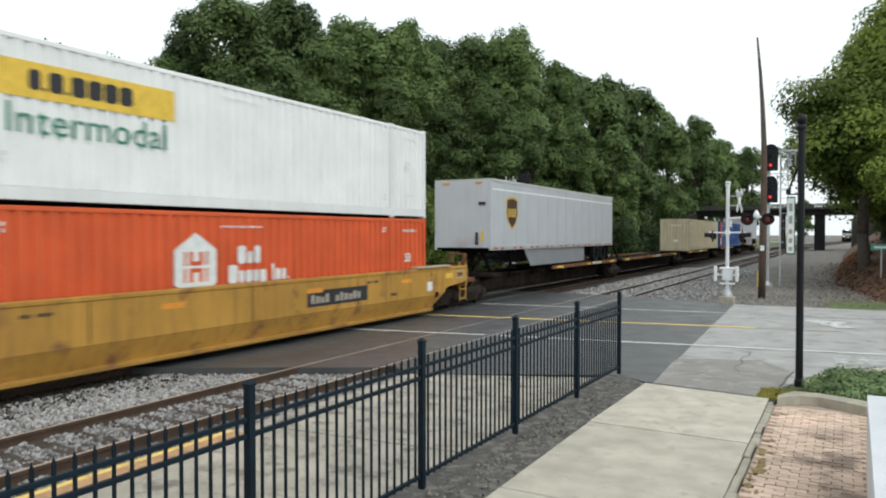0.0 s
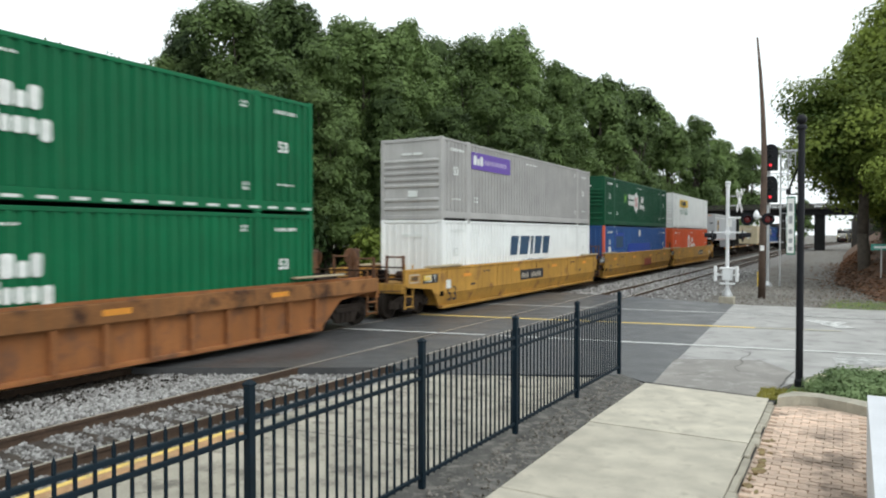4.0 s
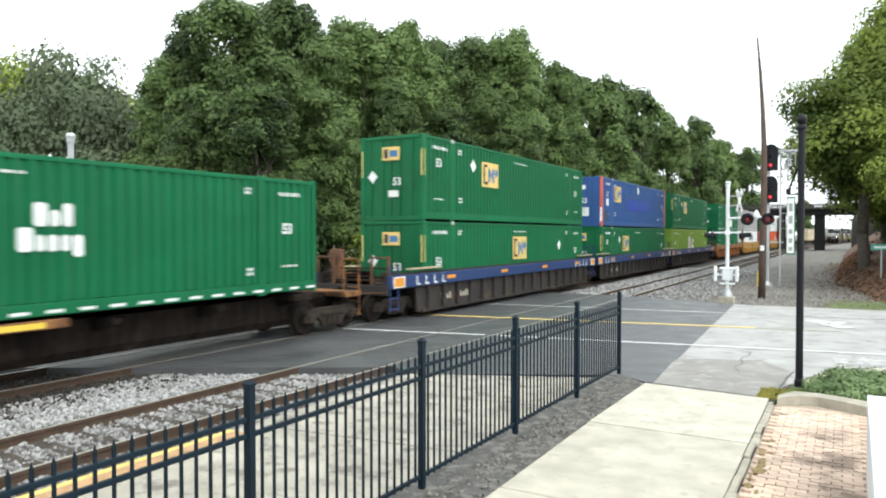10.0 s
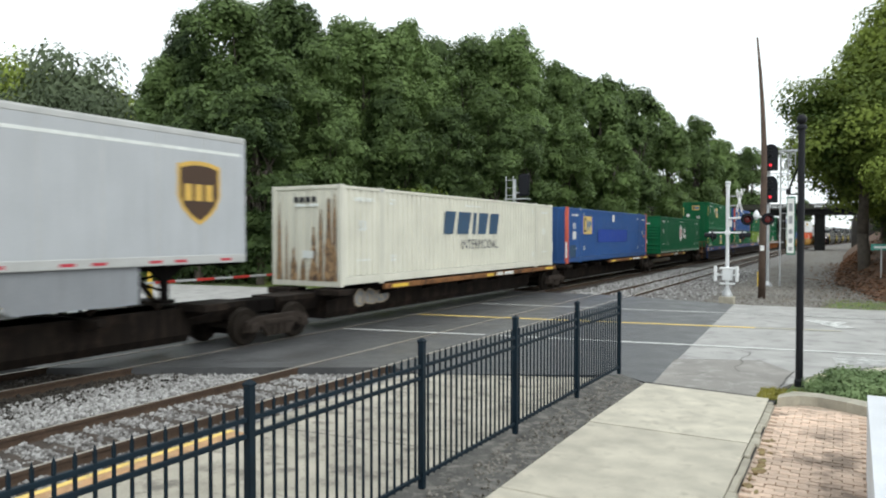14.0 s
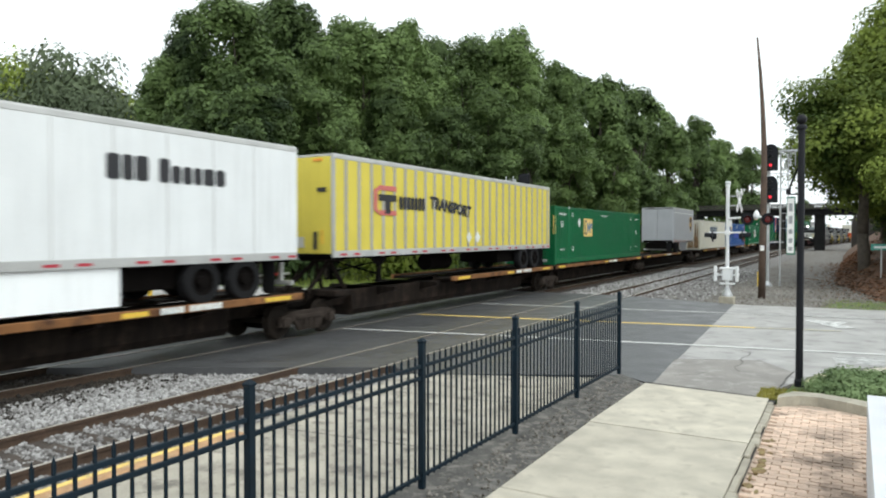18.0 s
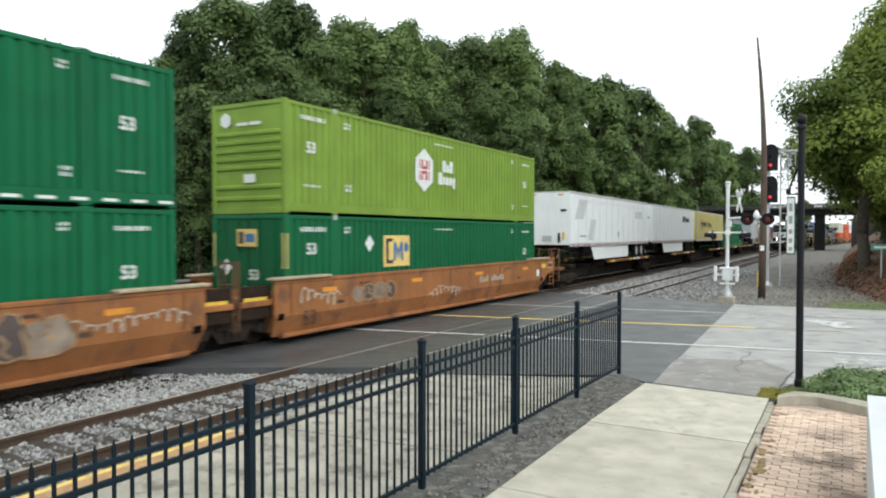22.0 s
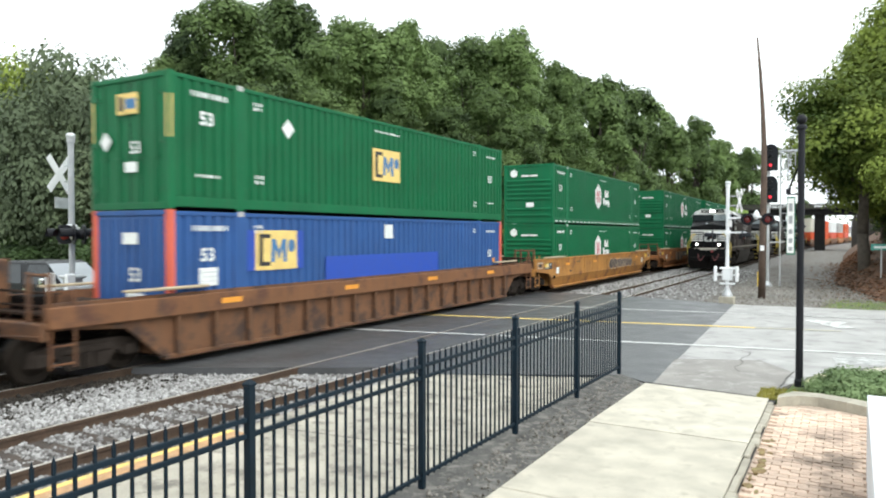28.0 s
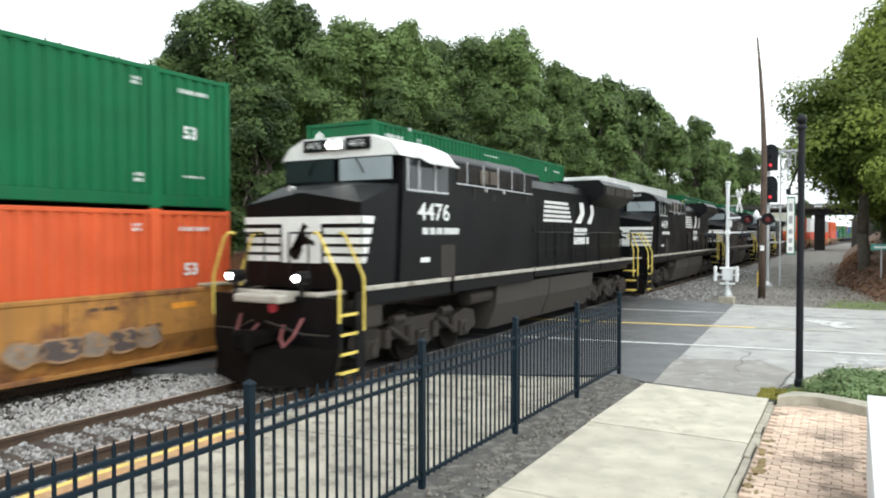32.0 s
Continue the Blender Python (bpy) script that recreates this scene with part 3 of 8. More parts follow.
tagged(part("dirty_stones", stones(9500, -2.0, 2.5, 2.4, 12.2, -0.16, 0.02, 0.045, lambda x, y: off_rail(x, y) and (x < 1.6 or rng.uniform() < 2.6 - x)), SHADED_GRIMY, None, "oily ballast stones of the far track with the train's shade in their colour"), category="ballast", kind="stuff")
tagged(part("gravel_stones", stones(7000, 8.0, 15.5, 29.8, 50, -0.36, 0.03, 0.08, None), LITTER, None, "loose brown and grey gravel beside the road"), category="gravel", kind="stuff")
tagged(part("strip_stones", stones(1500, 9.7, 10.31, 3.5, 12.6, 0.008, 0.006, 0.026, lambda x, y: rng.uniform() < 0.25 + 0.75 * abs(math.sin(1.7 * y + 3 * x))), LITTER, None, "fine grit and broken asphalt along the fence"), category="grit", kind="stuff")
# yard east of the tracks, level with the road
sheet("yard", [(7.6, 30.6), (9.6, 29.9), (14.7, 30.0), (60, 37), (60, 80), (13.0, 200), (9.0, 200)], -0.32, GRAVEL, "grey gravel yard with patches of weeds", "yard")
sheet("yard_weeds", [(12.8, 33), (14.5, 32.2), (16, 34), (15.2, 36.5), (13.2, 35.5)], -0.3, GRASS, "patch of low green weeds in the gravel", "weeds")
sheet("west_verge", [(-90, 17), (-3.3, 29), (-3.3, 400), (-90, 400)], -0.3, GRASS, "rough grass verge west of the tracks", "grass verge")
sheet("west_verge_south", [(-90, -60), (-3.3, -60), (-3.3, 13), (-90, 0.5)], -0.3, GRASS, "rough grass verge south of the road", "grass verge")
# ---- trees ----
LEAF_A = leafy("leaves_dark", (0.016, 0.032, 0.01), (0.17, 0.245, 0.08))
LEAF_B = leafy("leaves_light", (0.03, 0.06, 0.012), (0.3, 0.37, 0.07))
# Darker copy of the tree greens: shade below the crowns as colour.
LEAF_SHADED = leafy("shaded_undergrowth_leaves", (0.008, 0.017, 0.006), (0.075, 0.12, 0.04))
LEAF_C = leafy("leaves_grey", (0.045, 0.062, 0.036), (0.16, 0.2, 0.11))
LEAF_S = leafy("shrub_leaves", (0.05, 0.09, 0.03), (0.3, 0.4, 0.19))


def crown_mesh(seed, h, r, base, lobes, leaves, size, squash=1.0):
    """Boughs of leaf domes: every lobe carries a dozen small domes of leaves, open and dark beneath."""
    q = np.random.default_rng(seed)
    mid, half = (h + base) / 2, (h - base) / 2
    cen, rad = [], []
    while len(cen) < lobes:
        d = q.normal(size=3)
        d /= np.linalg.norm(d)
        s = q.uniform(0.25, 1.0) ** 0.45
        w = 1.0 - 0.3 * max(0.0, d[2]) ** 2
        c = np.array([d[0] * r * 0.74 * s * w, d[1] * r * 0.74 * s * w, mid + d[2] * half * 0.78 * s])
        if all(np.linalg.norm((c - o) / (r, r, half)) > 0.3 for o in cen) or q.uniform() < 0.04:
            cen.append(c)
            rad.append(r * q.uniform(0.28, 0.54))
    area = sum(x * x for x in rad)
    P, N = [], []
    for c, rc in zip(cen, rad):
        n = int(leaves * rc * rc / area)
        k = int(q.integers(11, 17))
        d = q.normal(size=(k, 3))
        d[:, 2] = np.abs(d[:, 2]) - 0.7 * q.uniform(0, 1, k)
        d /= np.linalg.norm(d, axis=1)[:, None]
        hub_ = c + d * np.array([1, squash, 0.85]) * rc * q.uniform(0.55, 0.85, k)[:, None]
        rs = rc * q.uniform(0.34, 0.72, k)
        at = q.choice(k, n, p=rs ** 2 / np.sum(rs ** 2))
        e = q.normal(size=(n, 3))
        e[:, 2] = np.where(q.uniform(0, 1, n) < 0.72, np.abs(e[:, 2]), e[:, 2])
        e /= np.linalg.norm(e, axis=1)[:, None]
        deep = 1 - 0.4 * q.uniform(0, 1, n) ** 2.4 + 0.07 * q.normal(size=n)
        P.append(hub_[at] + e * np.array([1.05, 1.05, 0.85]) * (rs[at] * deep)[:, None])
        N.append(e * 0.8 + d[at] * 0.3 + q.normal(size=(n, 3)) * 0.3 + np.array([0, 0, 0.2]))
    P, N = np.concatenate(P), np.concatenate(N)
    top, low, wide = np.quantile(P[:, 2], 0.9995), np.quantile(P[:, 2], 0.002), np.quantile(np.hypot(P[:, 0], P[:, 1]), 0.99)
    P[:, 2] = base + (P[:, 2] - low) * (h - base) / (top - low)
    P[:, :2] *= r / wide
    cen = [np.array([c[0] * r / wide, c[1] * r / wide, base + (c[2] - low) * (h - base) / (top - low)]) for c in cen]
    S = size * q.uniform(0.55, 1.3, len(P))
    N /= np.linalg.norm(N, axis=1)[:, None] + 1e-9
    A = np.cross(N, q.normal(size=N.shape))
    A /= np.linalg.norm(A, axis=1)[:, None] + 1e-9
    B = np.cross(N, A)
    a, b = A * S[:, None], B * (S * 0.5)[:, None]
    V = np.stack([P - a * 0.5, P + b + a * 0.25, P - b + a * 0.45], 1).reshape(-1, 3)
    me = bpy.data.meshes.new("crown")
    me.from_pydata(V.tolist(), [], np.arange(len(V)).reshape(-1, 3).tolist())
    me.materials.append(None)
    return me, cen


def tree(seed, h, r, base, leaf, label, lobes=26, leaves=30000, size=0.3, m=None, name="tree", bare=0.0):
    t = thing(name, label, "tree", "trees along the line")
    me, cen = crown_mesh(seed, h, r, base, lobes, leaves, size)
    q = random.Random(seed)
    g = G()
    tr = 0.018 * h + 0.06
    pts = [Vector((0, 0, -0.6)), Vector((q.uniform(-0.2, 0.2), q.uniform(-0.2, 0.2), base * 0.6)), Vector((q.uniform(-0.5, 0.5), q.uniform(-0.5, 0.5), base + (h - base) * 0.3)), Vector((q.uniform(-0.6, 0.6), q.uniform(-0.6, 0.6), h * 0.82))]
    rr = [tr * 1.25, tr, tr * 0.7, tr * 0.2]
    for k in range(3):
        g.cyl(pts[k], pts[k + 1], rr[k], rr[k + 1], 9)
    part("trunk", g, BARK, t, smooth=True)
    g = G()
    for c in cen[:: max(1, len(cen) // 16)]:
        s = pts[1].lerp(pts[3], q.uniform(0.25, 0.85))
        c = Vector(c)
        mid = s.lerp(c, 0.5) + Vector((0, 0, -0.15 * (c - s).length))
        g.cyl(s, mid, tr * 0.4, tr * 0.25, 6).cyl(mid, c, tr * 0.25, tr * 0.08, 6)
    part("branch", g, BARK, t, smooth=True)
    part("crown", me, leaf, t)
    if m is not None:
        t.matrix_basis = m
    return t


def shrub(seed, h, r, leaf, label, m, name="shrub", lobes=16, leaves=5200, size=0.24):
    t = thing(name, label, "shrub", "undergrowth")
    me, cen = crown_mesh(seed, h, r, -0.1, lobes, leaves, size)
    g = G()
    for c in cen[::2]:
        g.cyl((0, 0, -0.2), c, 0.05, 0.015, 5)
    part("stem", g, BARK, t)
    part("foliage", me, leaf, t)
    t.matrix_basis = m
    return t


def scaled(ob, sx, sz):
    ob.scale = (sx, sx, sz)
    return ob


OAK = dict(lobes=28, leaves=56000, size=0.33)
FAR = dict(lobes=24, leaves=20000, size=0.52)
T_LABEL = "tall dense dark green broadleaf tree"
oak = [tree(11, 24.0, 5.2, 4.0, LEAF_A, T_LABEL, m=pose(-38, 58, -0.3), **OAK),
       tree(12, 24.0, 5.2, 3.0, LEAF_A, T_LABEL, m=pose(-38, 76, -0.3, 0, 0, 60), **OAK),
       tree(13, 24.0, 5.2, 4.4, LEAF_A, T_LABEL, m=pose(-38, 92, -0.3, 0, 0, 130), **OAK)]
far_oak = [tree(17 + k, 24.0, 5.2, 3.0, LEAF_A, T_LABEL, m=pose(-36, 112 + 22 * k, -0.3), **FAR) for k in range(3)]
hazel = [tree(14, 10, 5.0, 0.6, LEAF_C, "grey-green bushy tree leaning over the verge", lobes=26, leaves=22000, size=0.3, m=pose(-36, 33, -0.3)),
         tree(15, 10, 5.4, 0.8, LEAF_B, "lighter green bushy tree", lobes=26, leaves=22000, size=0.3, m=pose(-26, 36.5, -0.3))]
copies = [(oak, 0, -21.0, 33.3, 0.88, 0.77), (oak, 1, -24.0, 41.8, 0.78, 0.89), (oak, 2, -26.0, 33.9, 0.65, 0.76), (oak, 0, -20.0, 39.7, 0.62, 0.72), (oak, 1, -20.0, 45.9, 0.82, 0.85),
          (oak, 2, -20.0, 54.1, 0.79, 0.92), (oak, 0, -20.0, 62.9, 0.83, 0.97), (oak, 1, -18.0, 68.0, 0.88, 1.02), (oak, 2, -18.0, 82.2, 0.89, 1.03), (far_oak, 0, -17.0, 97.3, 0.92, 1.07),
          (far_oak, 1, -17.0, 117.4, 0.99, 1.14), (far_oak, 2, -16.0, 138.7, 0.90, 1.05), (far_oak, 0, -16.0, 168.4, 1.08, 1.26), (far_oak, 1, -16.0, 207.2, 1.10, 1.22), (far_oak, 2, -15.0, 252.4, 1.23, 1.33),
          (oak, 2, -28.0, 52.4, 0.80, 0.93), (oak, 1, -27.0, 60.5, 0.88, 0.97), (oak, 0, -27.0, 70.4, 0.93, 1.08), (oak, 2, -26.0, 79.4, 0.97, 1.13), (far_oak, 1, -25.0, 91.7, 1.03, 1.19),
          (far_oak, 0, -24.0, 107.9, 1.05, 1.22), (far_oak, 2, -24.0, 130.1, 1.13, 1.32), (far_oak, 1, -24.0, 159.0, 1.15, 1.34), (far_oak, 0, -22.0, 226.5, 1.30, 1.39), (oak, 0, -29.0, 43.9, 0.84, 0.94),
          (oak, 1, -27.0, 32.1, 0.54, 0.62), (oak, 2, -16.0, 44.0, 0.66, 0.60), (oak, 1, -15.0, 57.3, 0.71, 0.66), (oak, 0, -16.0, 36.1, 0.60, 0.53), (oak, 2, -14.5, 76.7, 0.81, 0.73),
          (oak, 1, -17.0, 31.0, 0.59, 0.51), (oak, 0, -14.5, 50.1, 0.58, 0.57), (oak, 2, -21.0, 29.8, 0.52, 0.49), (oak, 1, -14.0, 64.1, 0.59, 0.63), (far_oak, 0, -13.5, 93.7, 0.69, 0.70),
          (hazel, 0, -46.0, 36.1, 1.23, 1.98), (hazel, 1, -50.0, 35.0, 1.20, 1.94), (hazel, 0, -42.0, 36.9, 1.12, 1.81), (hazel, 1, -45.0, 41.7, 1.05, 1.69), (hazel, 0, -38.0, 33.5, 0.91, 1.47),
          (hazel, 0, -40.0, 30.7, 0.89, 1.44), (oak, 2, -28.0, 34.3, 0.7, 0.52), (hazel, 0, -52.0, 32.7, 1.17, 1.89), (hazel, 0, -36.0, 36.0, 0.83, 1.34)]
for fam, k, x, y, sx, sz in copies:
    scaled(copy_thing(fam[k], pose(x, y, -0.3, 0, 0, (x * 53 + y * 17) % 360)), sx, sz)
bush = [shrub(21, 3.6, 2.8, LEAF_SHADED, "dense green undergrowth bush with deep shade in its leaf colour", pose(-11.5, 42, -0.3)), shrub(22, 3.6, 2.6, LEAF_B, "bright green vine-covered bush", pose(-13, 37, -0.3))]
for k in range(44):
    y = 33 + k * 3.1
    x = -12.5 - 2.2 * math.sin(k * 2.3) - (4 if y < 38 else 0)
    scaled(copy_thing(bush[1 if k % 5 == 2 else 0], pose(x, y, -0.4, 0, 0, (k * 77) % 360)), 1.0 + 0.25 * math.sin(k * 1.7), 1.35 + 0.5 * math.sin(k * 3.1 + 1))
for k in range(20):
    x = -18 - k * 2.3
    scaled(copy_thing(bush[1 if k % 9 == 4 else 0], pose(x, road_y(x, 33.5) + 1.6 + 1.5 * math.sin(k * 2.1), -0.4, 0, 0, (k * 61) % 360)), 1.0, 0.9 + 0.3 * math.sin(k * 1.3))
# east side, over the embankment
big = tree(31, 14.2, 5.3, 4.6, LEAF_B, "large green tree overhanging the embankment", lobes=34, leaves=60000, size=0.24, m=pose(14.6, 50, 0.0))
for x, y, z, a, sx, sz in ((17.2, 52, 1.4, 140, 0.95, 1.24), (19.8, 48, 2.0, 40, 0.9, 1.0), (19.5, 62, 3.4, 310, 1.1, 1.05), (17.5, 72, 2.6, 200, 0.9, 0.9)):
    scaled(copy_thing(big, pose(x, y, z, 0, 0, a)), sx, sz)
lower = tree(32, 8.6, 2.9, 3.2, LEAF_B, "yellow-green bushy tree on the embankment", lobes=20, leaves=26000, size=0.18, m=pose(17.2, 43, 0.6))
for x, y, z, a, sx, sz in ((18.0, 47, 1.6, 100, 0.9, 0.95), (15.9, 56, 0.5, 30, 1.0, 1.0), (18.2, 57, 2.2, 200, 1.1, 0.95)):
    scaled(copy_thing(lower, pose(x, y, z, 0, 0, a)), sx, sz)
for k, (x, y) in enumerate(((19, 95), (21, 112), (24, 130), (27, 148), (22, 185), (30, 205), (36, 230))):
    scaled(copy_thing(far_oak[k % 3], pose(x + 4, y, 2.4 if y < 160 else -0.3, 0, 0, k * 50)), 0.8, 0.6)
for k in (0, 4, 5, 6, 7, 8, 9, 10, 11, 12, 13):
    scaled(copy_thing(far_oak[k % 3], pose(-4 + k * 8.5, 372 + 14 * math.sin(k * 2), -0.3, 0, 0, k * 71)), 1.2, 0.8 + 0.15 * math.sin(k * 1.9))
low_shrub = shrub(41, 0.5, 0.75, LEAF_S, "low green feathery shrub in the planting bed", pose(13.75, 13.45, 0.0), "low_shrub", lobes=34, leaves=15000, size=0.045)
for k, (x, y, s) in enumerate(((14.4, 13.2, 1.0), (15.1, 13.6, 1.1), (13.3, 13.55, 0.6), (14.5, 14.1, 0.9), (15.8, 13.1, 1.0))):
    scaled(copy_thing(low_shrub, pose(x, y, 0.0, 0, 0, k * 77)), s, 0.95 if k != 2 else 0.6)


def tufts(n, x0, x1, y0, y1, z, h, seed, keep=None):
    q = np.random.default_rng(seed)
    V, F = [], []
    for _ in range(n):
        x, y = q.uniform(x0, x1), q.uniform(y0, y1)
        if keep is not None and not keep(x, y):
            continue
        a, hh, w = q.uniform(0, 6.28), h * q.uniform(0.4, 1.2), q.uniform(0.006, 0.016) * (1 + h)
        lx, ly = q.normal(0, hh * 0.35, 2)
        c, s = math.cos(a) * w, math.sin(a) * w
        o = len(V)
        V += [(x - c, y - s, z), (x + c, y + s, z), (x + lx + c * 0.2, y + ly + s * 0.2, z + hh), (x + lx - c * 0.2, y + ly - s * 0.2, z + hh)]
        F.append((o, o + 1, o + 2, o + 3))
    me = bpy.data.meshes.new("tufts")
    me.from_pydata(V, [], F)
    me.materials.append(None)
    return me


tagged(part("grass_tufts", tufts(1500, 12.2, 13.0, 12.55, 13.5, 0.0, 0.05, 3), leafy("moss_grass", (0.14, 0.14, 0.03), (0.42, 0.38, 0.09)), None, "yellow-green moss and grass at the pavement corner"), category="grass", kind="stuff")
tagged(part("verge_grass", tufts(9000, -16, -4.5, 29.8, 75, -0.32, 0.45, 4), LEAF_B, None, "tall rough grass along the far track"), category="grass", kind="stuff")
tagged(part("weed_tufts", tufts(700, 12.6, 16, 32, 37, -0.32, 0.1, 5), LEAF_B, None, "low weeds in the gravel"), category="grass", kind="stuff")
# embankment that climbs to the bridge


def bank_toe(y):
    return 14.7 - 1.8 * min(1.0, max(0.0, (y - 38) / 12)) + 0.006 * max(0.0, y - 50) + (bend(y)[0] * 0.9 if y > 120 else 0)


def bank_z(x, y):
    u = max(0.0, (x - bank_toe(y)) / 9)
    rise = min(1.0, max(0.0, (y - 34) / 22))
    return -0.4 + 6.4 * rise * min(1.0, u) ** 0.85


g = G()
ys = [35 + 2.5 * k for k in range(24)] + [96 + 6 * k for k in range(19)]
for k, y in enumerate(ys):
    for j in range(13):
        x = bank_toe(y) + 12 * (j / 12) ** 1.3
        g.v.append((x, y, bank_z(x, y) + (0.1 * noise.noise(Vector((x * 0.7, y * 0.5, 3.1))) if 0 < j else 0)))
for k in range(len(ys) - 1):
    for j in range(12):
        a = k * 13 + j
        g.f.append((a, a + 1, a + 14, a + 13))
tagged(part("embankment", g, DIRT, None, "reddish brown dirt embankment with leaf litter", smooth=True), category="embankment", kind="structure")


def litter(n, seed):
    """Dead leaves and sticks strewn on the bank's foot."""
    q = np.random.default_rng(seed)
    V, F = [], []
    for _ in range(n):
        y = q.uniform(37, 85)
        x = bank_toe(y) + q.normal(0.8, 1.1)
        z = bank_z(x, y) + q.uniform(0.0, 0.1)
        s, a = q.uniform(0.05, 0.2), q.uniform(0, 6.28)
        o = len(V)
        for da, rr in ((0, 1), (1.9, 0.45), (3.2, 0.9), (4.6, 0.4)):
            V.append((x + s * rr * math.cos(a + da), y + s * rr * math.sin(a + da), z + q.uniform(-0.04, 0.07)))
        F.append((o, o + 1, o + 2, o + 3))
    me = bpy.data.meshes.new("litter")
    me.from_pydata(V, [], F)
    me.materials.append(None)
    return me


for k in range(18):
    y = 43 + k * 2.6
    x = bank_toe(y) + 5.2 + 1.4 * math.sin(k * 2.2)
    scaled(copy_thing(bush[k % 2], pose(x, y, bank_z(x, y) - 0.25, 0, 0, k * 83)), 0.62, 0.75)
tagged(part("leaf_litter", litter(5000, 9), island_mat("dead_leaf", (0.03, 0.018, 0.01), (0.24, 0.11, 0.05)), None, "dead brown leaves and brush on the bank"), category="leaf litter", kind="stuff")
# ---- fence, posts, signals, bridge ----
fence = thing("fence", "dark blue-green iron picket fence on an asphalt strip", "fence")
F0 = 0.012
post_g = shared("fence_post", lambda: G().box(-0.034, 0.034, -0.034, 0.034, 0, 1.56, 0.006).box(-0.042, 0.042, -0.042, 0.042, 1.56, 1.585, 0.008).add([(-0.036, -0.036, 1.585), (0.036, -0.036, 1.585), (0.036, 0.036, 1.585), (-0.036, 0.036, 1.585), (0, 0, 1.615)], [(0, 1, 4), (1, 2, 4), (2, 3, 4), (3, 0, 4)]).mesh("post"))
pick_g = shared("picket", lambda: G().box(-0.0095, 0.0095, -0.0095, 0.0095, 0.1, 1.4).add([(-0.0095, -0.0095, 1.4), (0.0095, -0.0095, 1.4), (0.0095, 0.0095, 1.4), (-0.0095, 0.0095, 1.4), (0, 0, 1.445)], [(0, 1, 4), (1, 2, 4), (2, 3, 4), (3, 0, 4)]).mesh("picket"))
FENCE = [(9.67, 13.42), (9.62, 11.1), (9.585, 8.68), (9.56, 6.3), (9.54, 3.84), (9.53, 1.45), (9.52, -0.95), (9.51, -3.3)]
for k, (x, y) in enumerate(FENCE):
    part("post", post_g, IRON, fence, m=pose(x, y, F0))
    if k:
        xn, yn = FENCE[k - 1]
        bay = math.hypot(xn - x, yn - y)
        rail_g = G().box(-0.018, 0.018, 0.034, bay - 0.034, -0.019, 0.019, 0.005).mesh("rail")
        for z in (1.31, 1.185, 0.14):
            part("rail", rail_g, IRON, fence, m=pose(x, y, F0 + z, 0, 0, -math.degrees(math.atan2(xn - x, yn - y))))
        for j in range(1, 19):
            part("picket", pick_g, IRON, fence, m=pose(x + (xn - x) * j / 19, y + (yn - y) * j / 19, F0))

# black post with a ball top and a hanging sign
bp = thing("black_post", "tall black iron post with a ball finial and hanging sign", "post")
bp.matrix_basis = pose(12.77, 13.82, 0.03)
part("shaft", G().cyl((0, 0, 0), (0, 0, 4.6), 0.062, 0.055, 16).lathe([(0.08, 0), (0.08, 0.1), (0.063, 0.14)], n=16), BLACK, bp, smooth=False)
part("collar", G().lathe([(0.055, 4.52), (0.085, 4.54), (0.085, 4.58), (0.06, 4.62)], n=16), BLACK, bp)
part("ball_finial", G().lathe([(0.03, 4.62), (0.075, 4.66), (0.085, 4.71), (0.075, 4.76), (0.04, 4.79), (0.0, 4.8)], n=16), BLACK, bp, smooth=True)
part("bracket", G().tube([(0, 0, 3.95), (-0.1, 0, 3.75), (-0.17, 0, 3.55), (-0.19, 0, 3.45)], 0.016).tube([(0, 0, 3.4), (-0.2, 0, 3.4)], 0.014).cyl((-0.2, 0, 3.4), (-0.2, 0, 3.5), 0.04, n=10), BLACK, bp)
sg = part("hanging_sign", G().box(-0.225, -0.085, -0.012, 0.012, 2.33, 3.36, 0.006), mat("sign_green", (0.03, 0.16, 0.1), 0.5), bp, "green-edged white hanging sign")
part("sign_face", G().box(-0.215, -0.105, -0.016, -0.012, 2.36, 3.33), WHITE, sg)
for z0, z1 in ((3.1, 3.24), (2.88, 3.02), (2.7, 2.78), (2.54, 2.62), (2.4, 2.47)):
    part("sign_mark", G().box(-0.19, -0.13, -0.019, -0.016, z0, z1), MARK_GREY, sg)

# wooden utility pole, slightly leaning
up = thing("utility_pole", "tall thin weathered wooden utility pole", "pole")
up.matrix_basis = pose(10.05, 36.3, -0.35, 0, 0.6, 0)
part("shaft", G().loft([[(x + r * math.cos(a), r * math.sin(a), z) for a in [k * math.tau / 14 for k in range(14)]] for x, z, r in ((0, 0, 0.17), (0, 3, 0.155), (0, 6.0, 0.135), (-0.04, 7.5, 0.12), (-0.12, 9.0, 0.1), (-0.26, 10.8, 0.07), (-0.42, 12.4, 0.04))]), POLE_WOOD, up, smooth=True)
part("tag", G().box(-0.09, 0.09, -0.19, -0.165, 2.3, 2.55), WHITE, up)
part("cable_guard", G().box(-0.19, -0.15, -0.14, -0.06, 0.6, 1.3), MARK_YELLOW, up)


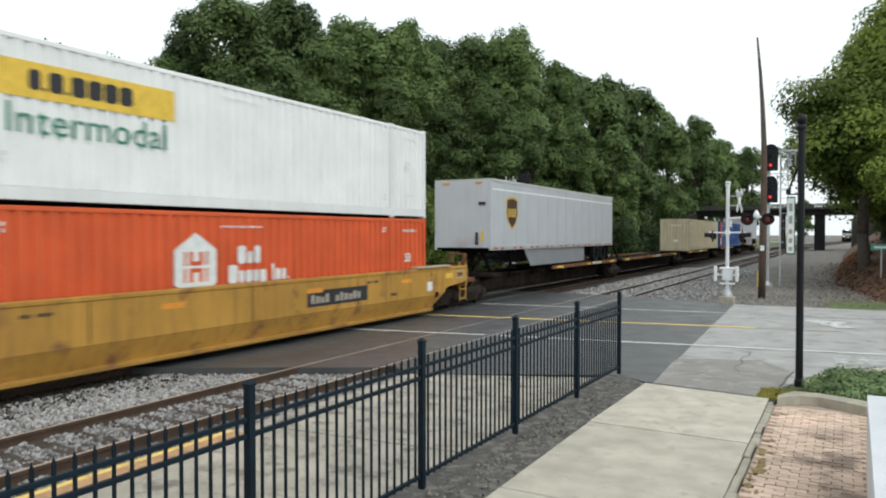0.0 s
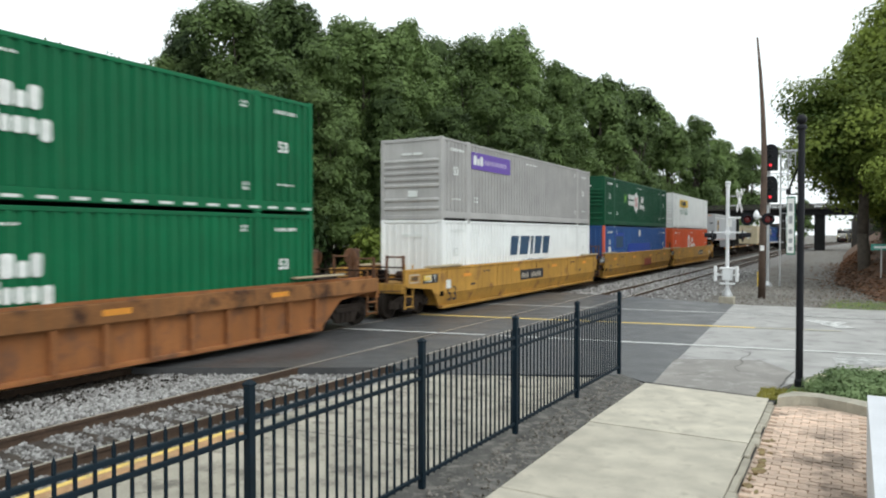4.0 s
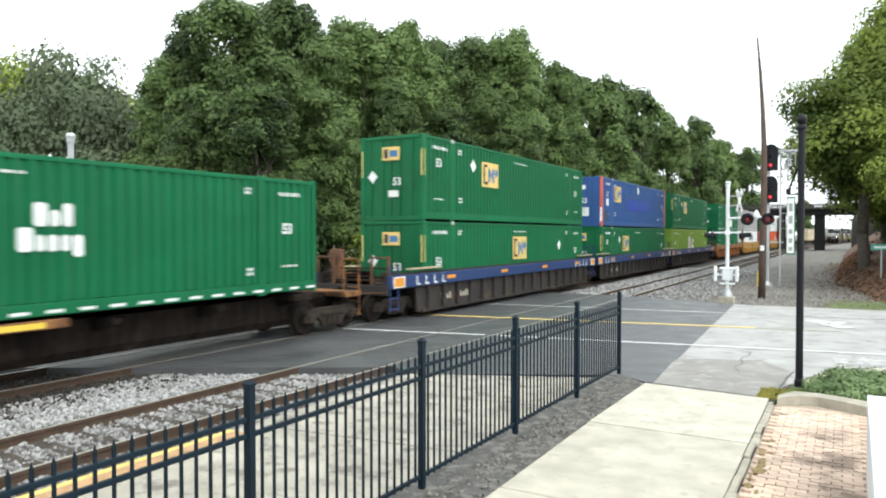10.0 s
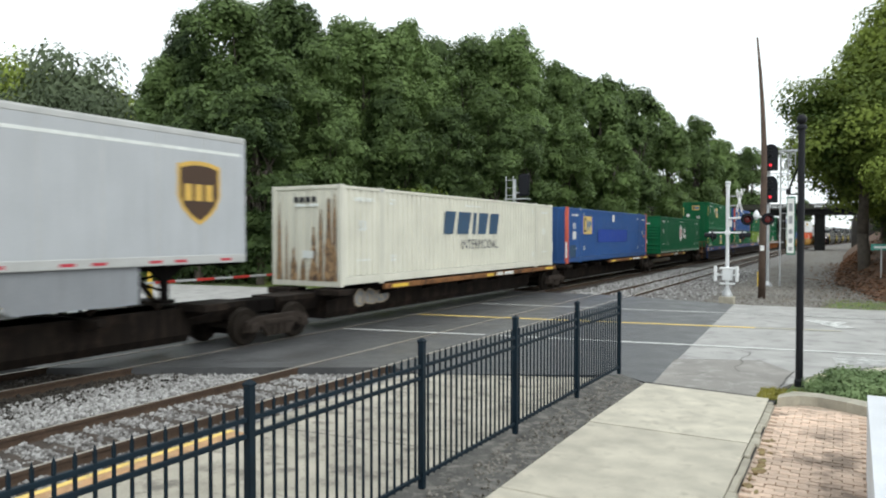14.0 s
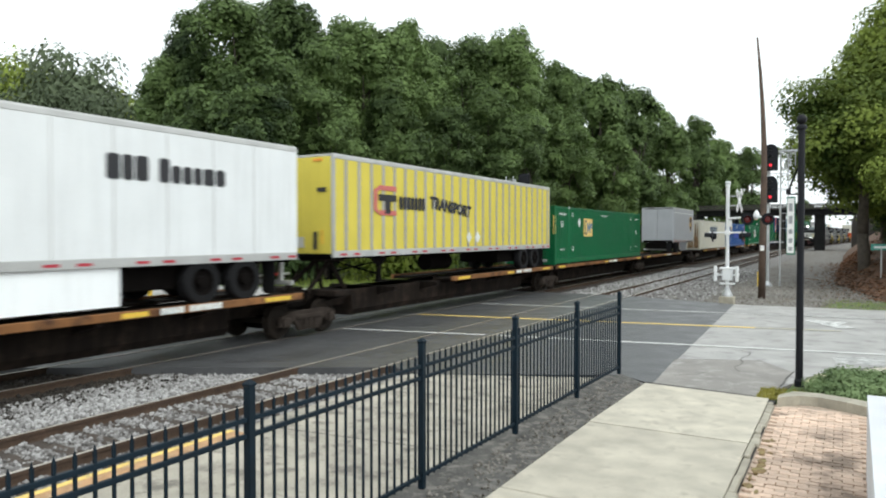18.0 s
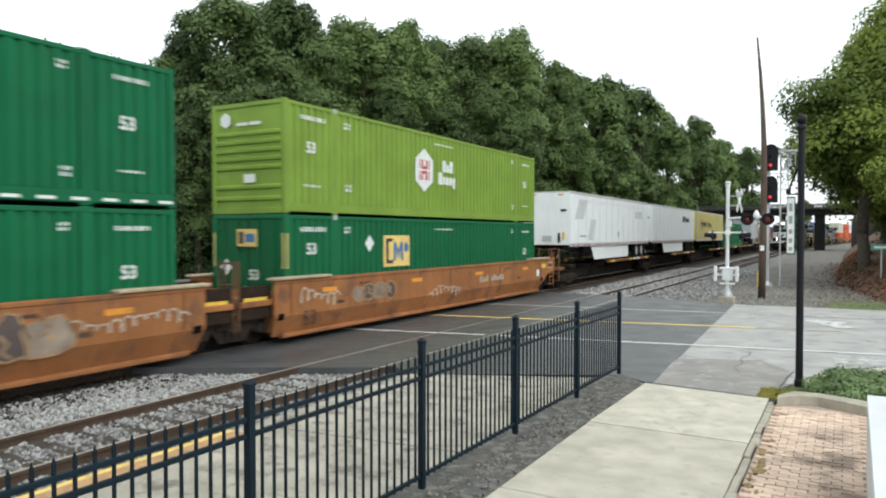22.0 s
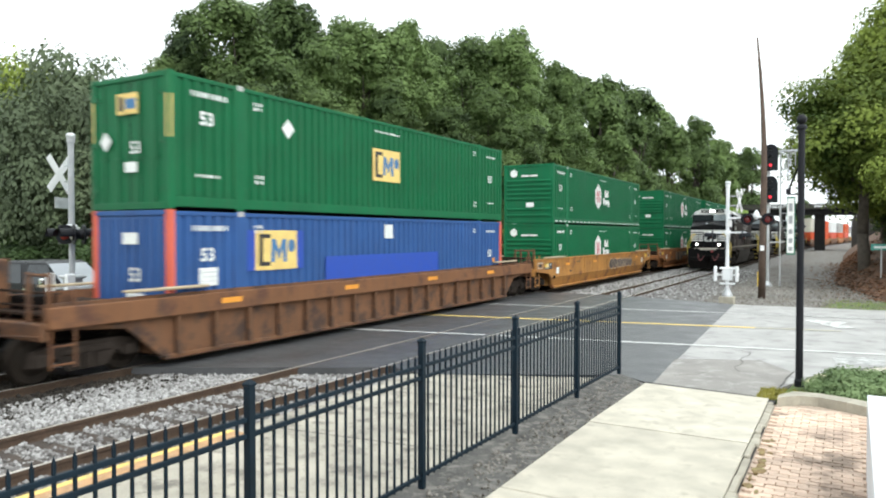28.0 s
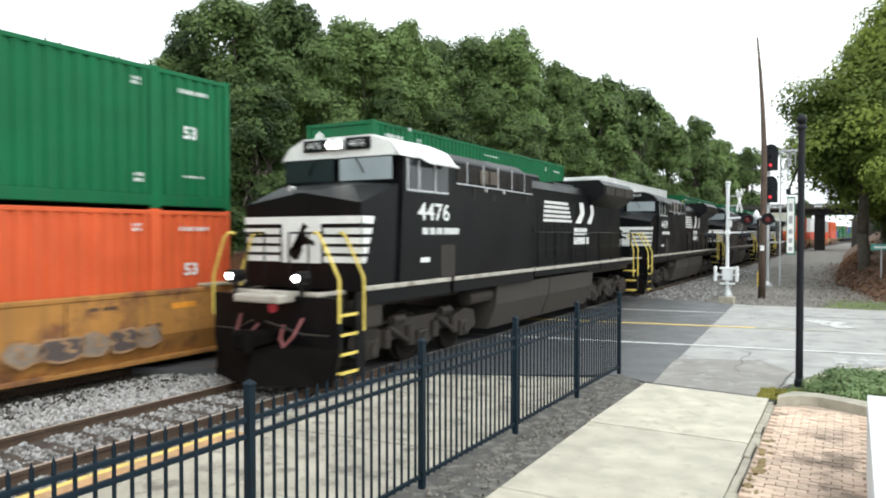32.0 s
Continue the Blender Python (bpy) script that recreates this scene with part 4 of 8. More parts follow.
def lamp_head(parent, at, face, r=0.15, lens=None):
    """A round crossing lamp with a black backing disc and hood; face: the way it looks, in degrees from east."""
    m = pose(*at, 0, 0, face)
    d = part("lamp", G().lathe([(0.02, -0.16), (r * 0.75, -0.14), (r, -0.02), (r, 0.04), (r * 0.6, 0.05)], (0, 0, 0), "X", 16), BLACK, parent, "black crossing lamp", m=m)
    part("backing", G().lathe([(r * 1.7, -0.02), (r * 1.7, 0.01)], (0, 0, 0), "X", 20), BLACK, d)
    g = G()
    pts = [(math.cos(a), math.sin(a)) for a in [radians(-20 + 22 * k) for k in range(11)]]
    g.loft([[(0.04, r * c, r * s) for c, s in pts], [(0.32, r * c * 1.02, r * s * 1.02) for c, s in pts]], close=False, caps=False)
    part("hood", g, BLACK, d)
    part("lens", G().lathe([(r * 0.92, 0.05), (r * 0.6, 0.08), (0.01, 0.09)], (0, 0, 0), "X", 16), lens or RED_OFF, d)


def crossbuck(parent, z, turn, off=0.0):
    m = pose(off, 0, z, 0, 0, turn)
    if off:
        part("crossbuck_bracket", G().cyl((0, 0, z + 0.2), (off + 0.1, 0, z + 0.2), 0.025, n=6).cyl((0, 0, z - 0.2), (off + 0.1, 0, z - 0.2), 0.025, n=6), SILVER, parent)
    for a in (45, -45):
        b = part("crossbuck_blade", G().box(0.075 + (0.012 if a > 0 else 0), 0.087 + (0.012 if a > 0 else 0), -0.61, 0.61, -0.11, 0.11, 0.004), WHITE, parent, "white crossbuck blade", m=m @ pose(0, 0, 0, a, 0, 0))
        part("blade_line", G().box(0.0885 + (0.012 if a > 0 else 0), 0.0895 + (0.012 if a > 0 else 0), -0.5, -0.14, -0.04, 0.04).box(0.0885 + (0.012 if a > 0 else 0), 0.0895 + (0.012 if a > 0 else 0), 0.14, 0.5, -0.04, 0.04), MARK_BLACK, b)


def gate_signal(name, m, label, turn, side_pair):
    t = thing(name, label, "crossing signal")
    t.matrix_basis = m
    part("foundation", G().box(-0.3, 0.3, -0.3, 0.3, -0.7, 0.12, 0.03), KERB, t)
    part("base", G().lathe([(0.22, 0.1), (0.22, 0.2), (0.12, 0.42), (0.085, 0.5)], n=14), SILVER, t)
    part("mast", G().cyl((0, 0, 0.45), (0, 0, 4.85), 0.075, n=14).lathe([(0.1, 4.8), (0.1, 4.9), (0.04, 4.98)], n=14), mat("mast_white", (0.82, 0.83, 0.84), 0.5, var=0.05) if side_pair else mat("mast_grey", (0.42, 0.43, 0.45), 0.55, var=0.15), t, smooth=False)
    part("mechanism", G().box(-0.2, 0.2, -0.16, 0.2, 0.8, 1.32, 0.05).box(-0.3, 0.3, -0.2, 0.22, 1.28, 1.36, 0.03).box(-0.42, 0.42, -0.04, 0.04, 1.0, 1.08, 0.01).box(-0.3, 0.3, -0.12, 0.12, 0.62, 0.7, 0.02), mat("mast_white", (0.82, 0.83, 0.84)) if side_pair else SILVER, t, "pale metal gate mechanism box")
    for s in (-1, 1):
        part("counterweight", G().box(s * 0.42 - 0.03, s * 0.42 + 0.03, -0.4, 0.35, 0.98, 1.1, 0.02).box(s * 0.43 - 0.06, s * 0.43 + 0.06, -0.45, -0.2, 0.78, 1.42, 0.03), mat("mast_white", (0.82, 0.83, 0.84)), t)
    crossbuck(t, 4.2 if side_pair else 4.0, turn, 0.38 if side_pair else -0.38)
    part("track_sign", G().box(0.08, 0.092, -0.3, 0.3, 3.1, 3.38, 0.005), WHITE if side_pair else SILVER, t, m=pose(0 if side_pair else -0.28, 0, 0, 0, 0, turn))
    c, s = math.cos(radians(turn)), math.sin(radians(turn))
    if side_pair:
        c, s = 0.0, -1.0
    else:
        turn = 250
        c, s = math.cos(radians(turn)), math.sin(radians(turn))
    lz = 2.85 if side_pair else 2.58
    part("crossarm", G().cyl((-s * -0.75, c * -0.75, lz), (-s * 0.75, c * 0.75, lz), 0.035, n=8).box(-0.1, 0.1, -0.1, 0.1, lz - 0.1, lz + 0.1, 0.02), mat("mast_white", (0.72, 0.73, 0.74)), t)
    if side_pair:
        for k in (-0.6, 0.6):
            lamp_head(t, (k, 0.02, 2.7), 0 if k > 0 else 180)
    for k in (-0.75, 0.75) if not side_pair else ():
        for f in (0, 180):
            lamp_head(t, (-s * k + c * 0.12 * (1 if f == 0 else -1), c * k + s * 0.12 * (1 if f == 0 else -1), 2.42), turn + f, lens=mat("dull_lens", (0.36, 0.33, 0.34), 0.3, var=0.1))
    if side_pair:
        part("side_arm", G().cyl((0, 0, 3.45), (1.35, -0.3, 3.5), 0.045, n=8).lathe([(0.05, 3.4), (0.12, 3.5), (0.12, 3.62), (0.04, 3.78)], (1.15, -0.25, 0), n=10).cyl((0.75, -0.25, 3.5), (1.6, -0.25, 3.5), 0.04, n=8), mat("mast_white", (0.72, 0.73, 0.74)), t)
        for x in (0.82, 1.6):
            lamp_head(t, (x, -0.42, 3.4), -80)
    else:
        lamp_head(t, (0.05, -0.2, 2.42), -60)
    part("bell", G().lathe([(0.02, 5.0), (0.1, 4.98), (0.12, 4.92), (0.1, 4.86)], n=12), SILVER, t, m=pose(0.0, 0, 0.05))
    return t


east = gate_signal("crossing_signal", pose(9.1, 32.0, -0.05), "white railway crossing signal mast with black lamps", -8, True)
west = gate_signal("crossing_signal", pose(-3.95, 10.92, 0.3), "silver crossing signal mast with a crossbuck", 205, False)
arm = part("gate_arm", G().box(-0.03, 0.03, 0.4, 8.2, 0.98, 1.05, 0.01), SILVER, west, "lowered white gate arm with red bands")
for k in range(5):
    part("red_band", G().box(-0.034, 0.034, 1.0 + 1.5 * k, 1.7 + 1.5 * k, 0.976, 1.054), mat("band_red", (0.5, 0.04, 0.03), 0.5), arm)

# railway signal with two heads and a ladder
rs = thing("railway_signal", "silver railway signal mast with two black red-lit heads", "railway signal")
rs.matrix_basis = pose(9.55, 45.0, -0.33)
part("mast", G().cyl((0, 0, 0), (0, 0, 8.2), 0.09, n=12).lathe([(0.25, 0), (0.25, 0.1), (0.12, 0.3)], n=12), SILVER, rs)
for z in (7.5, 5.65):
    h = part("signal_head", G().prism([(-0.4, -0.75), (0.4, -0.75), (0.4, 0.4), (0.34, 0.62), (0.18, 0.76), (0, 0.8), (-0.18, 0.76), (-0.34, 0.62), (-0.4, 0.4)], -0.03, 0.03, "Y").box(-0.2, 0.2, 0.0, 0.3, -0.6, 0.6, 0.03), BLACK, rs, "black rounded signal head", m=pose(0.12, -0.25, z))
    for zz, m_ in ((0.42, GLASS), (0.0, GLASS), (-0.42, RED_LENS)):
        le = part("lens", G().lathe([(0.085, -0.04), (0.05, -0.06), (0.005, -0.065)], (0, 0, zz), "Y", 14), m_, h)
        part("visor", G().loft([[(0.13 * math.cos(a), -0.03, zz + 0.13 * math.sin(a)) for a in [radians(10 + 16 * k) for k in range(11)]], [(0.13 * math.cos(a), -0.3, zz + 0.13 * math.sin(a)) for a in [radians(10 + 16 * k) for k in range(11)]]], close=False, caps=False), BLACK, h)
g = G().tube([(0.62, 0.3, 0), (0.62, 0.3, 7.9)], 0.045, 8).tube([(1.02, 0.3, 3.2), (1.02, 0.3, 7.9)], 0.03, 8)
for k in range(10):
    g.tube([(0.62, 0.3, 3.4 + 0.44 * k), (1.02, 0.3, 3.4 + 0.44 * k)], 0.018)
part("ladder", g, SILVER, rs)
part("platform_frame", G().tube([(0, 0, 5.7), (1.2, 0.3, 5.7)], 0.03).tube([(0, 0, 2.6), (0.8, 0.3, 2.6)], 0.035).tube([(0, 0, 7.2), (0.62, 0.3, 7.8)], 0.03).tube([(0, 0, 6.6), (1.0, 0.3, 6.6)], 0.03).box(0.45, 1.5, 0.05, 0.55, 7.86, 7.94).tube([(0.6, 0.05, 7.9), (0.6, 0.05, 7.0)], 0.02).tube([(1.15, 0.05, 7.9), (1.15, 0.05, 7.0)], 0.02).tube([(1.4, 0.05, 7.9), (1.4, 0.05, 7.0)], 0.02), SILVER, rs)

# second signal seen above the train
rs2 = thing("railway_signal", "grey railway signal mast with ladder and black head", "railway signal")
rs2.matrix_basis = pose(-3.6, 38.2, -0.3)
part("mast", G().cyl((0, 0, 0), (0, 0, 6.3), 0.1, n=10), SILVER, rs2)
part("signal_head", G().box(0.25, 0.95, -0.05, 0.05, 5.3, 6.6, 0.1), BLACK, rs2)
g = G()
for x in (-0.55, -0.1):
    g.tube([(x, 0, 0), (x, 0, 6.5)], 0.035)
for k in range(14):
    g.tube([(-0.55, 0, 0.4 + 0.45 * k), (-0.1, 0, 0.4 + 0.45 * k)], 0.02)
part("ladder", g, SILVER, rs2)
part("head_bracket", G().tube([(0, 0, 5.5), (0.6, 0, 5.5)], 0.04).box(-0.6, 0.9, -0.2, 0.3, 5.1, 5.16), SILVER, rs2)

# things on the far side of the crossing
pp = thing("marker_pole", "thin weathered pole with a white meter box", "pole")
pp.matrix_basis = pose(-9.0, 16.45, -0.1)
part("shaft", G().cyl((0, 0, 0), (0.05, 0, 4.9), 0.07, 0.06, 10), POLE_WOOD, pp)
part("meter_box", G().box(-0.15, 0.2, -0.18, 0.02, 1.5, 2.1, 0.03), WHITE, pp)
bo = thing("bollard", "short bright yellow marker post in the grass", "bollard")
bo.matrix_basis = pose(-8.8, 16.95, -0.1)
part("shaft", G().cyl((0, 0, 0), (0, 0, 1.5), 0.09, 0.09, 12).lathe([(0.09, 1.5), (0.05, 1.57), (0, 1.58)], n=12), MARK_YELLOW, bo)

# bridge over the tracks
BY = 155.0
bridge = thing("bridge", "dark steel and concrete road bridge over the tracks", "bridge", kind="structure")
part("deck_girder", G().prism([(BY - 4.2, 6.5), (BY + 4.2, 6.5), (BY + 4.2, 7.55), (BY - 4.2, 7.55)], -40, 18.5, "X"), BRIDGE_STEEL, bridge)
part("deck_edge", G().box(-40, 18.5, BY - 4.6, BY + 4.6, 7.55, 7.95), BRIDGE_CONC, bridge)
for y in (BY - 4.5, BY + 4.4):
    part("parapet_rail", G().box(-40, 18.5, y, y + 0.12, 8.35, 8.6), BRIDGE_CONC, bridge)
    for k in range(24):
        part("parapet_post", shared("parapet_post", lambda: G().box(-0.12, 0.12, 0, 0.14, 7.95, 8.36).mesh("parapet_post")), BRIDGE_CONC, bridge, m=pose(-39.6 + 2.5 * k, y, 0))
for x0, x1 in ((8.4, 10.1), (2.35, 3.05), (-7.5, -5.8)):
    part("pier", G().box(x0, x1, BY - 3.6, BY - 2.2, -0.6, 6.5, 0.05).box(x0, x1, BY + 2.2, BY + 3.6, -0.6, 6.5, 0.05), BRIDGE_CONC if x0 < 5 else BRIDGE_STEEL, bridge)
part("abutment", G().prism([(14.6, -0.6), (30, -0.6), (30, 7.9), (16.2, 7.9), (14.6, 5.5)], BY - 4.3, BY + 4.3), BRIDGE_CONC, bridge)
part("abutment", G().box(-46, -13, BY - 4.3, BY + 4.3, -0.6, 7.5), BRIDGE_CONC, bridge)
sn = thing("street_sign", "small green street sign on a thin post", "sign")
sn.matrix_basis = pose(15.2, 45, -0.3)
part("shaft", G().cyl((0, 0, 0), (0, 0, 2.4), 0.04, n=8), SILVER, sn)
part("blade", G().box(-0.5, 0.6, -0.01, 0.01, 2.15, 2.5, 0.004), mat("sign_teal", (0.05, 0.25, 0.2), 0.5), sn)
part("blade_bar", G().box(-0.35, 0.45, -0.014, -0.01, 2.26, 2.38), MARK, sn)


def pickup(m, label):
    """A dark pickup truck, nose along +x, waiting at the gate."""
    t = thing("pickup_truck", label, "truck")
    t.matrix_basis = m
    body = mat("car_black", (0.008, 0.009, 0.011), 0.3, var=0.1, bump=0, spec=0.25)
    chrome = mat("chrome", (0.6, 0.61, 0.62), 0.2, metal=0.9, var=0.08, bump=0)
    part("body", G().loft([[(-2.9, y, z) for y, z in ((-0.95, 0.55), (0.95, 0.55), (0.95, 1.05), (-0.95, 1.05))], [(-2.85, y, z) for y, z in ((-0.98, 0.5), (0.98, 0.5), (0.95, 1.18), (-0.95, 1.18))], [(1.2, y, z) for y, z in ((-0.98, 0.45), (0.98, 0.45), (0.95, 1.2), (-0.95, 1.2))], [(2.6, y, z) for y, z in ((-0.96, 0.5), (0.96, 0.5), (0.9, 1.14), (-0.9, 1.14))], [(2.85, y, z) for y, z in ((-0.85, 0.6), (0.85, 0.6), (0.82, 1.0), (-0.82, 1.0))]]), body, t)
    part("cabin", G().loft([[(x, y, z) for x, y in ((-1.5, -0.92), (1.35, -0.92), (1.35, 0.92), (-1.5, 0.92))] for z in (1.16,)] + [[(x, y, 1.86) for x, y in ((-1.25, -0.74), (0.55, -0.74), (0.55, 0.74), (-1.25, 0.74))]] + [[(x, y, 1.92) for x, y in ((-1.15, -0.66), (0.4, -0.66), (0.4, 0.66), (-1.15, 0.66))]]), body, t)
    # The sky's reflection is painted on as a pale glass colour.
    part("windscreen", G().add([(1.37, -0.84, 1.2), (1.37, 0.84, 1.2), (0.6, 0.7, 1.84), (0.6, -0.7, 1.84)], [(0, 1, 2, 3)]), mat("sky_glass", (0.3, 0.32, 0.34), 0.08, var=0.05, bump=0), t, "windscreen with the sky's reflection painted pale")
    for a in (-1, 1):
        for x0, x1 in ((-1.3, -0.35), (-0.25, 0.85)):
            part("side_window", G().add([(x0, a * 0.925, 1.2), (x1 + (0.25 if x1 > 0 else 0), a * 0.925, 1.2), (x1 - 0.2, a * 0.765, 1.8), (x0 + 0.08, a * 0.765, 1.8)], [(0, 1, 2, 3)]), GLASS, t)
        part("mirror", G().box(0.75, 0.95, min(a * 0.95, a * 1.2), max(a * 0.95, a * 1.2), 1.2, 1.4, 0.04), chrome, t)
        part("headlight", G().box(2.55, 2.84, min(a * 0.6, a * 0.93), max(a * 0.6, a * 0.93), 0.82, 1.04, 0.03), chrome, t)
        part("door_handle", G().box(-0.2, 0.0, min(a * 0.97, a * 1.0), max(a * 0.97, a * 1.0), 1.0, 1.05), chrome, t)
        for x in (-1.9, 1.75):
            w = part("wheel", G().lathe([(0.25, -0.12), (0.36, -0.12), (0.38, -0.08), (0.38, 0.08), (0.36, 0.12), (0.25, 0.12)], (x, a * 0.86, 0.38), "Y", 18), RUBBER, t)
            part("rim", G().lathe([(0.24, 0.125 * a), (0.1, 0.1 * a), (0.02, 0.13 * a)], (x, a * 0.86, 0.38), "Y", 12), chrome, w)
    part("grille", G().box(2.8, 2.88, -0.58, 0.58, 0.7, 1.04, 0.03), chrome, t, "chrome grille")
    part("bumper", G().box(2.7, 2.98, -0.95, 0.95, 0.42, 0.62, 0.05), chrome, t)
    return t


pickup(pose(-9.2, 13.6, -0.05, 0, 0, 8), "black pickup truck with chrome grille waiting at the gate")
# ---- freight cars and their loads; each is built with north (+y) ahead, z = 0 on the rail head ----
PAINT = {}


def paint(name, col, rough=0.5, streak=0.3, col2=None, stain=0.0, var=0.12, dirt=(0.09, 0.065, 0.045)):
    return mat(name, col, rough, var=var, scale=0.9, fine=30, bump=0.06, streak=streak, col2=col2, stain=stain, spread=0.1, dirt=dirt, spec=0.18)


P_GREEN = paint("container_green", (0.008, 0.125, 0.05), streak=0.14)
P_EMP = paint("container_green_two", (0.01, 0.125, 0.048), streak=0.16)
P_DARKGREEN = paint("container_dark_green", (0.01, 0.075, 0.036), streak=0.15)
P_LIME = paint("container_lime", (0.205, 0.315, 0.05), streak=0.15)
P_BLUE = paint("container_blue", (0.035, 0.095, 0.265), streak=0.2)
P_ORANGE = paint("container_orange", (0.65, 0.115, 0.04), streak=0.3)
P_CORAL = paint("post_coral", (0.62, 0.13, 0.085), streak=0.2)
P_WHITE = paint("container_white", (0.82, 0.83, 0.82), streak=0.12, var=0.06)
P_CREAM = paint("container_cream", (0.66, 0.64, 0.55), streak=0.18, var=0.07)
P_BEIGE = paint("container_beige", (0.58, 0.51, 0.36), streak=0.5, dirt=(0.22, 0.11, 0.04))
P_GREY = paint("container_grey", (0.42, 0.41, 0.4), streak=0.2)
P_TRAILER = paint("trailer_white", (0.87, 0.89, 0.9), streak=0.1, var=0.04)
P_LGREY = paint("trailer_light_grey", (0.5, 0.515, 0.54), streak=0.12, var=0.05)
# Trailer grey with the shadow on the skirt mixed into the paint.
P_SKIRT_SHADED = paint("shaded_skirt_grey", (0.27, 0.28, 0.3), streak=0.25, var=0.1)
P_YELLOW = paint("trailer_yellow", (0.72, 0.6, 0.1), streak=0.12, var=0.07)
P_POST = mat("post_grey", (0.36, 0.35, 0.31), 0.6, var=0.15, scale=3, fine=30, bump=0.05)
P_ALU = mat("trailer_aluminium", (0.5, 0.5, 0.49), 0.45, metal=0.3, var=0.12, scale=2, fine=30, bump=0.05)
C_YELLOW = paint("car_yellow", (0.43, 0.235, 0.05), 0.6, streak=0.55, col2=(0.22, 0.11, 0.05), stain=0.25, var=0.18)
C_OCHRE = paint("car_ochre", (0.42, 0.2, 0.055), 0.65, streak=0.6, col2=(0.2, 0.09, 0.045), stain=0.4, var=0.2)
C_BROWN = paint("car_brown", (0.33, 0.135, 0.05), 0.7, streak=0.5, col2=(0.19, 0.09, 0.05), stain=0.38, var=0.2)
C_RUST = paint("car_rusty_brown", (0.165, 0.082, 0.044), 0.75, streak=0.5, col2=(0.07, 0.045, 0.036), stain=0.5, var=0.2)
C_MAROON = paint("car_maroon", (0.062, 0.016, 0.012), 0.7, streak=0.4)
C_BLUE = paint("car_blue_sill", (0.025, 0.05, 0.14), 0.6, streak=0.3)
C_DARK = paint("car_dark_grey", (0.038, 0.034, 0.033), 0.75, streak=0.4, col2=(0.09, 0.06, 0.042), stain=0.25, var=0.2)
# Rust painted near black to carry the shade beneath the decks.
C_SPINE = paint("shaded_spine_rust", (0.009, 0.006, 0.0045), 0.85, streak=0.3, col2=(0.03, 0.02, 0.015), stain=0.35)
C_SILL = paint("spine_ochre", (0.25, 0.115, 0.045), 0.75, streak=0.6, col2=(0.06, 0.03, 0.018), stain=0.45, var=0.25)
M_GREEN = mat("marking_green", (0.02, 0.2, 0.12), 0.6, var=0.1, bump=0)
M_PURPLE = mat("marking_purple", (0.13, 0.07, 0.35), 0.6, var=0.1, bump=0)
M_LILAC = mat("marking_lilac", (0.36, 0.3, 0.5), 0.6, var=0.1, bump=0)
M_NAVY = mat("marking_navy", (0.03, 0.07, 0.13), 0.6, var=0.15, bump=0)
M_GOLD = mat("marking_gold", (0.6, 0.38, 0.08), 0.5, var=0.1, bump=0)
M_UMBER = mat("marking_umber", (0.06, 0.03, 0.015), 0.6, var=0.1, bump=0)
M_BRIGHTBLUE = mat("marking_bright_blue", (0.015, 0.06, 0.36), 0.55, var=0.08, bump=0)
M_SAND = mat("marking_sand", (0.42, 0.37, 0.3), 0.6, var=0.15, scale=6, fine=40, bump=0)
M_PINK = mat("marking_pink", (0.6, 0.16, 0.14), 0.6, var=0.1, bump=0)

HALF, WID, TALL = 8.075, 1.295, 2.885


def corrugated():
    """One side wall as a folded sheet, between the end posts."""
    ys, xs, y = [], [], -HALF + 0.14
    k = 0
    while y < HALF - 0.14:
        for dy, x in ((0.0, WID - 0.012), (0.11, WID - 0.012), (0.135, WID - 0.06), (0.25, WID - 0.06)):
            ys.append(min(y + dy, HALF - 0.14))
            xs.append(x)
        y += 0.275
    g = G()
    pts = list(zip(xs, ys))
    g.loft([[(x, yy, 0.29) for x, yy in pts], [(x, yy, TALL - 0.1) for x, yy in pts]], close=False, caps=False)
    return g.mesh("side_wall")


def end_panel():
    return G().box(-WID + 0.12, WID - 0.12, -HALF + 0.04, -HALF + 0.09, 0.14, TALL - 0.1).mesh("end_wall")


def end_wall(t, kind, color):
    """The wall that faces south: a panel with ribs, flutes or door bars on it."""
    w = part("end_wall", shared("end_panel", end_panel), color, t)
    if kind == "ribs":
        rib = shared("end_rib", lambda: G().prism([(-HALF + 0.04, 0), (-HALF - 0.015, 0.04), (-HALF - 0.015, 0.1), (-HALF + 0.04, 0.14)], -WID + 0.14, WID - 0.14, "X").mesh("rib"))
        for z in (0.32, 0.62, 1.12, 1.34, 1.56, 1.78, 2.0):
            part("rib", rib, color, w, m=pose(0, 0, z))
    elif kind == "flutes":
        fl = shared("end_flute", lambda: G().box(-0.06, 0.06, -HALF + 0.005, -HALF + 0.05, 0.2, TALL - 0.18, 0.01).mesh("flute"))
        for k in range(8):
            part("flute", fl, color, w, m=pose(-0.98 + k * 0.28, 0, 0))
    else:
        bar = shared("lock_bar", lambda: G().cyl((0, -HALF + 0.0, 0.16), (0, -HALF + 0.0, TALL - 0.14), 0.022, n=6).box(-0.12, 0.12, -HALF - 0.012, -HALF + 0.02, 1.1, 1.14).mesh("lock_bar"))
        hinge = shared("hinge", lambda: G().box(-0.07, 0.07, -HALF + 0.0, -HALF + 0.04, 0, 0.1).mesh("hinge"))
        for x in (-0.85, -0.35, 0.35, 0.85):
            part("lock_bar", bar, color, w, m=pose(x, 0, 0))
        for x in (-1.1, 1.1):
            for z in (0.4, 1.4, 2.4):
                part("hinge", hinge, color, w, m=pose(x, 0, z))
        part("door_gap", shared("door_gap", lambda: G().box(-0.012, 0.012, -HALF + 0.034, -HALF + 0.041, 0.16, TALL - 0.14).mesh("door_gap")), STEEL, w)


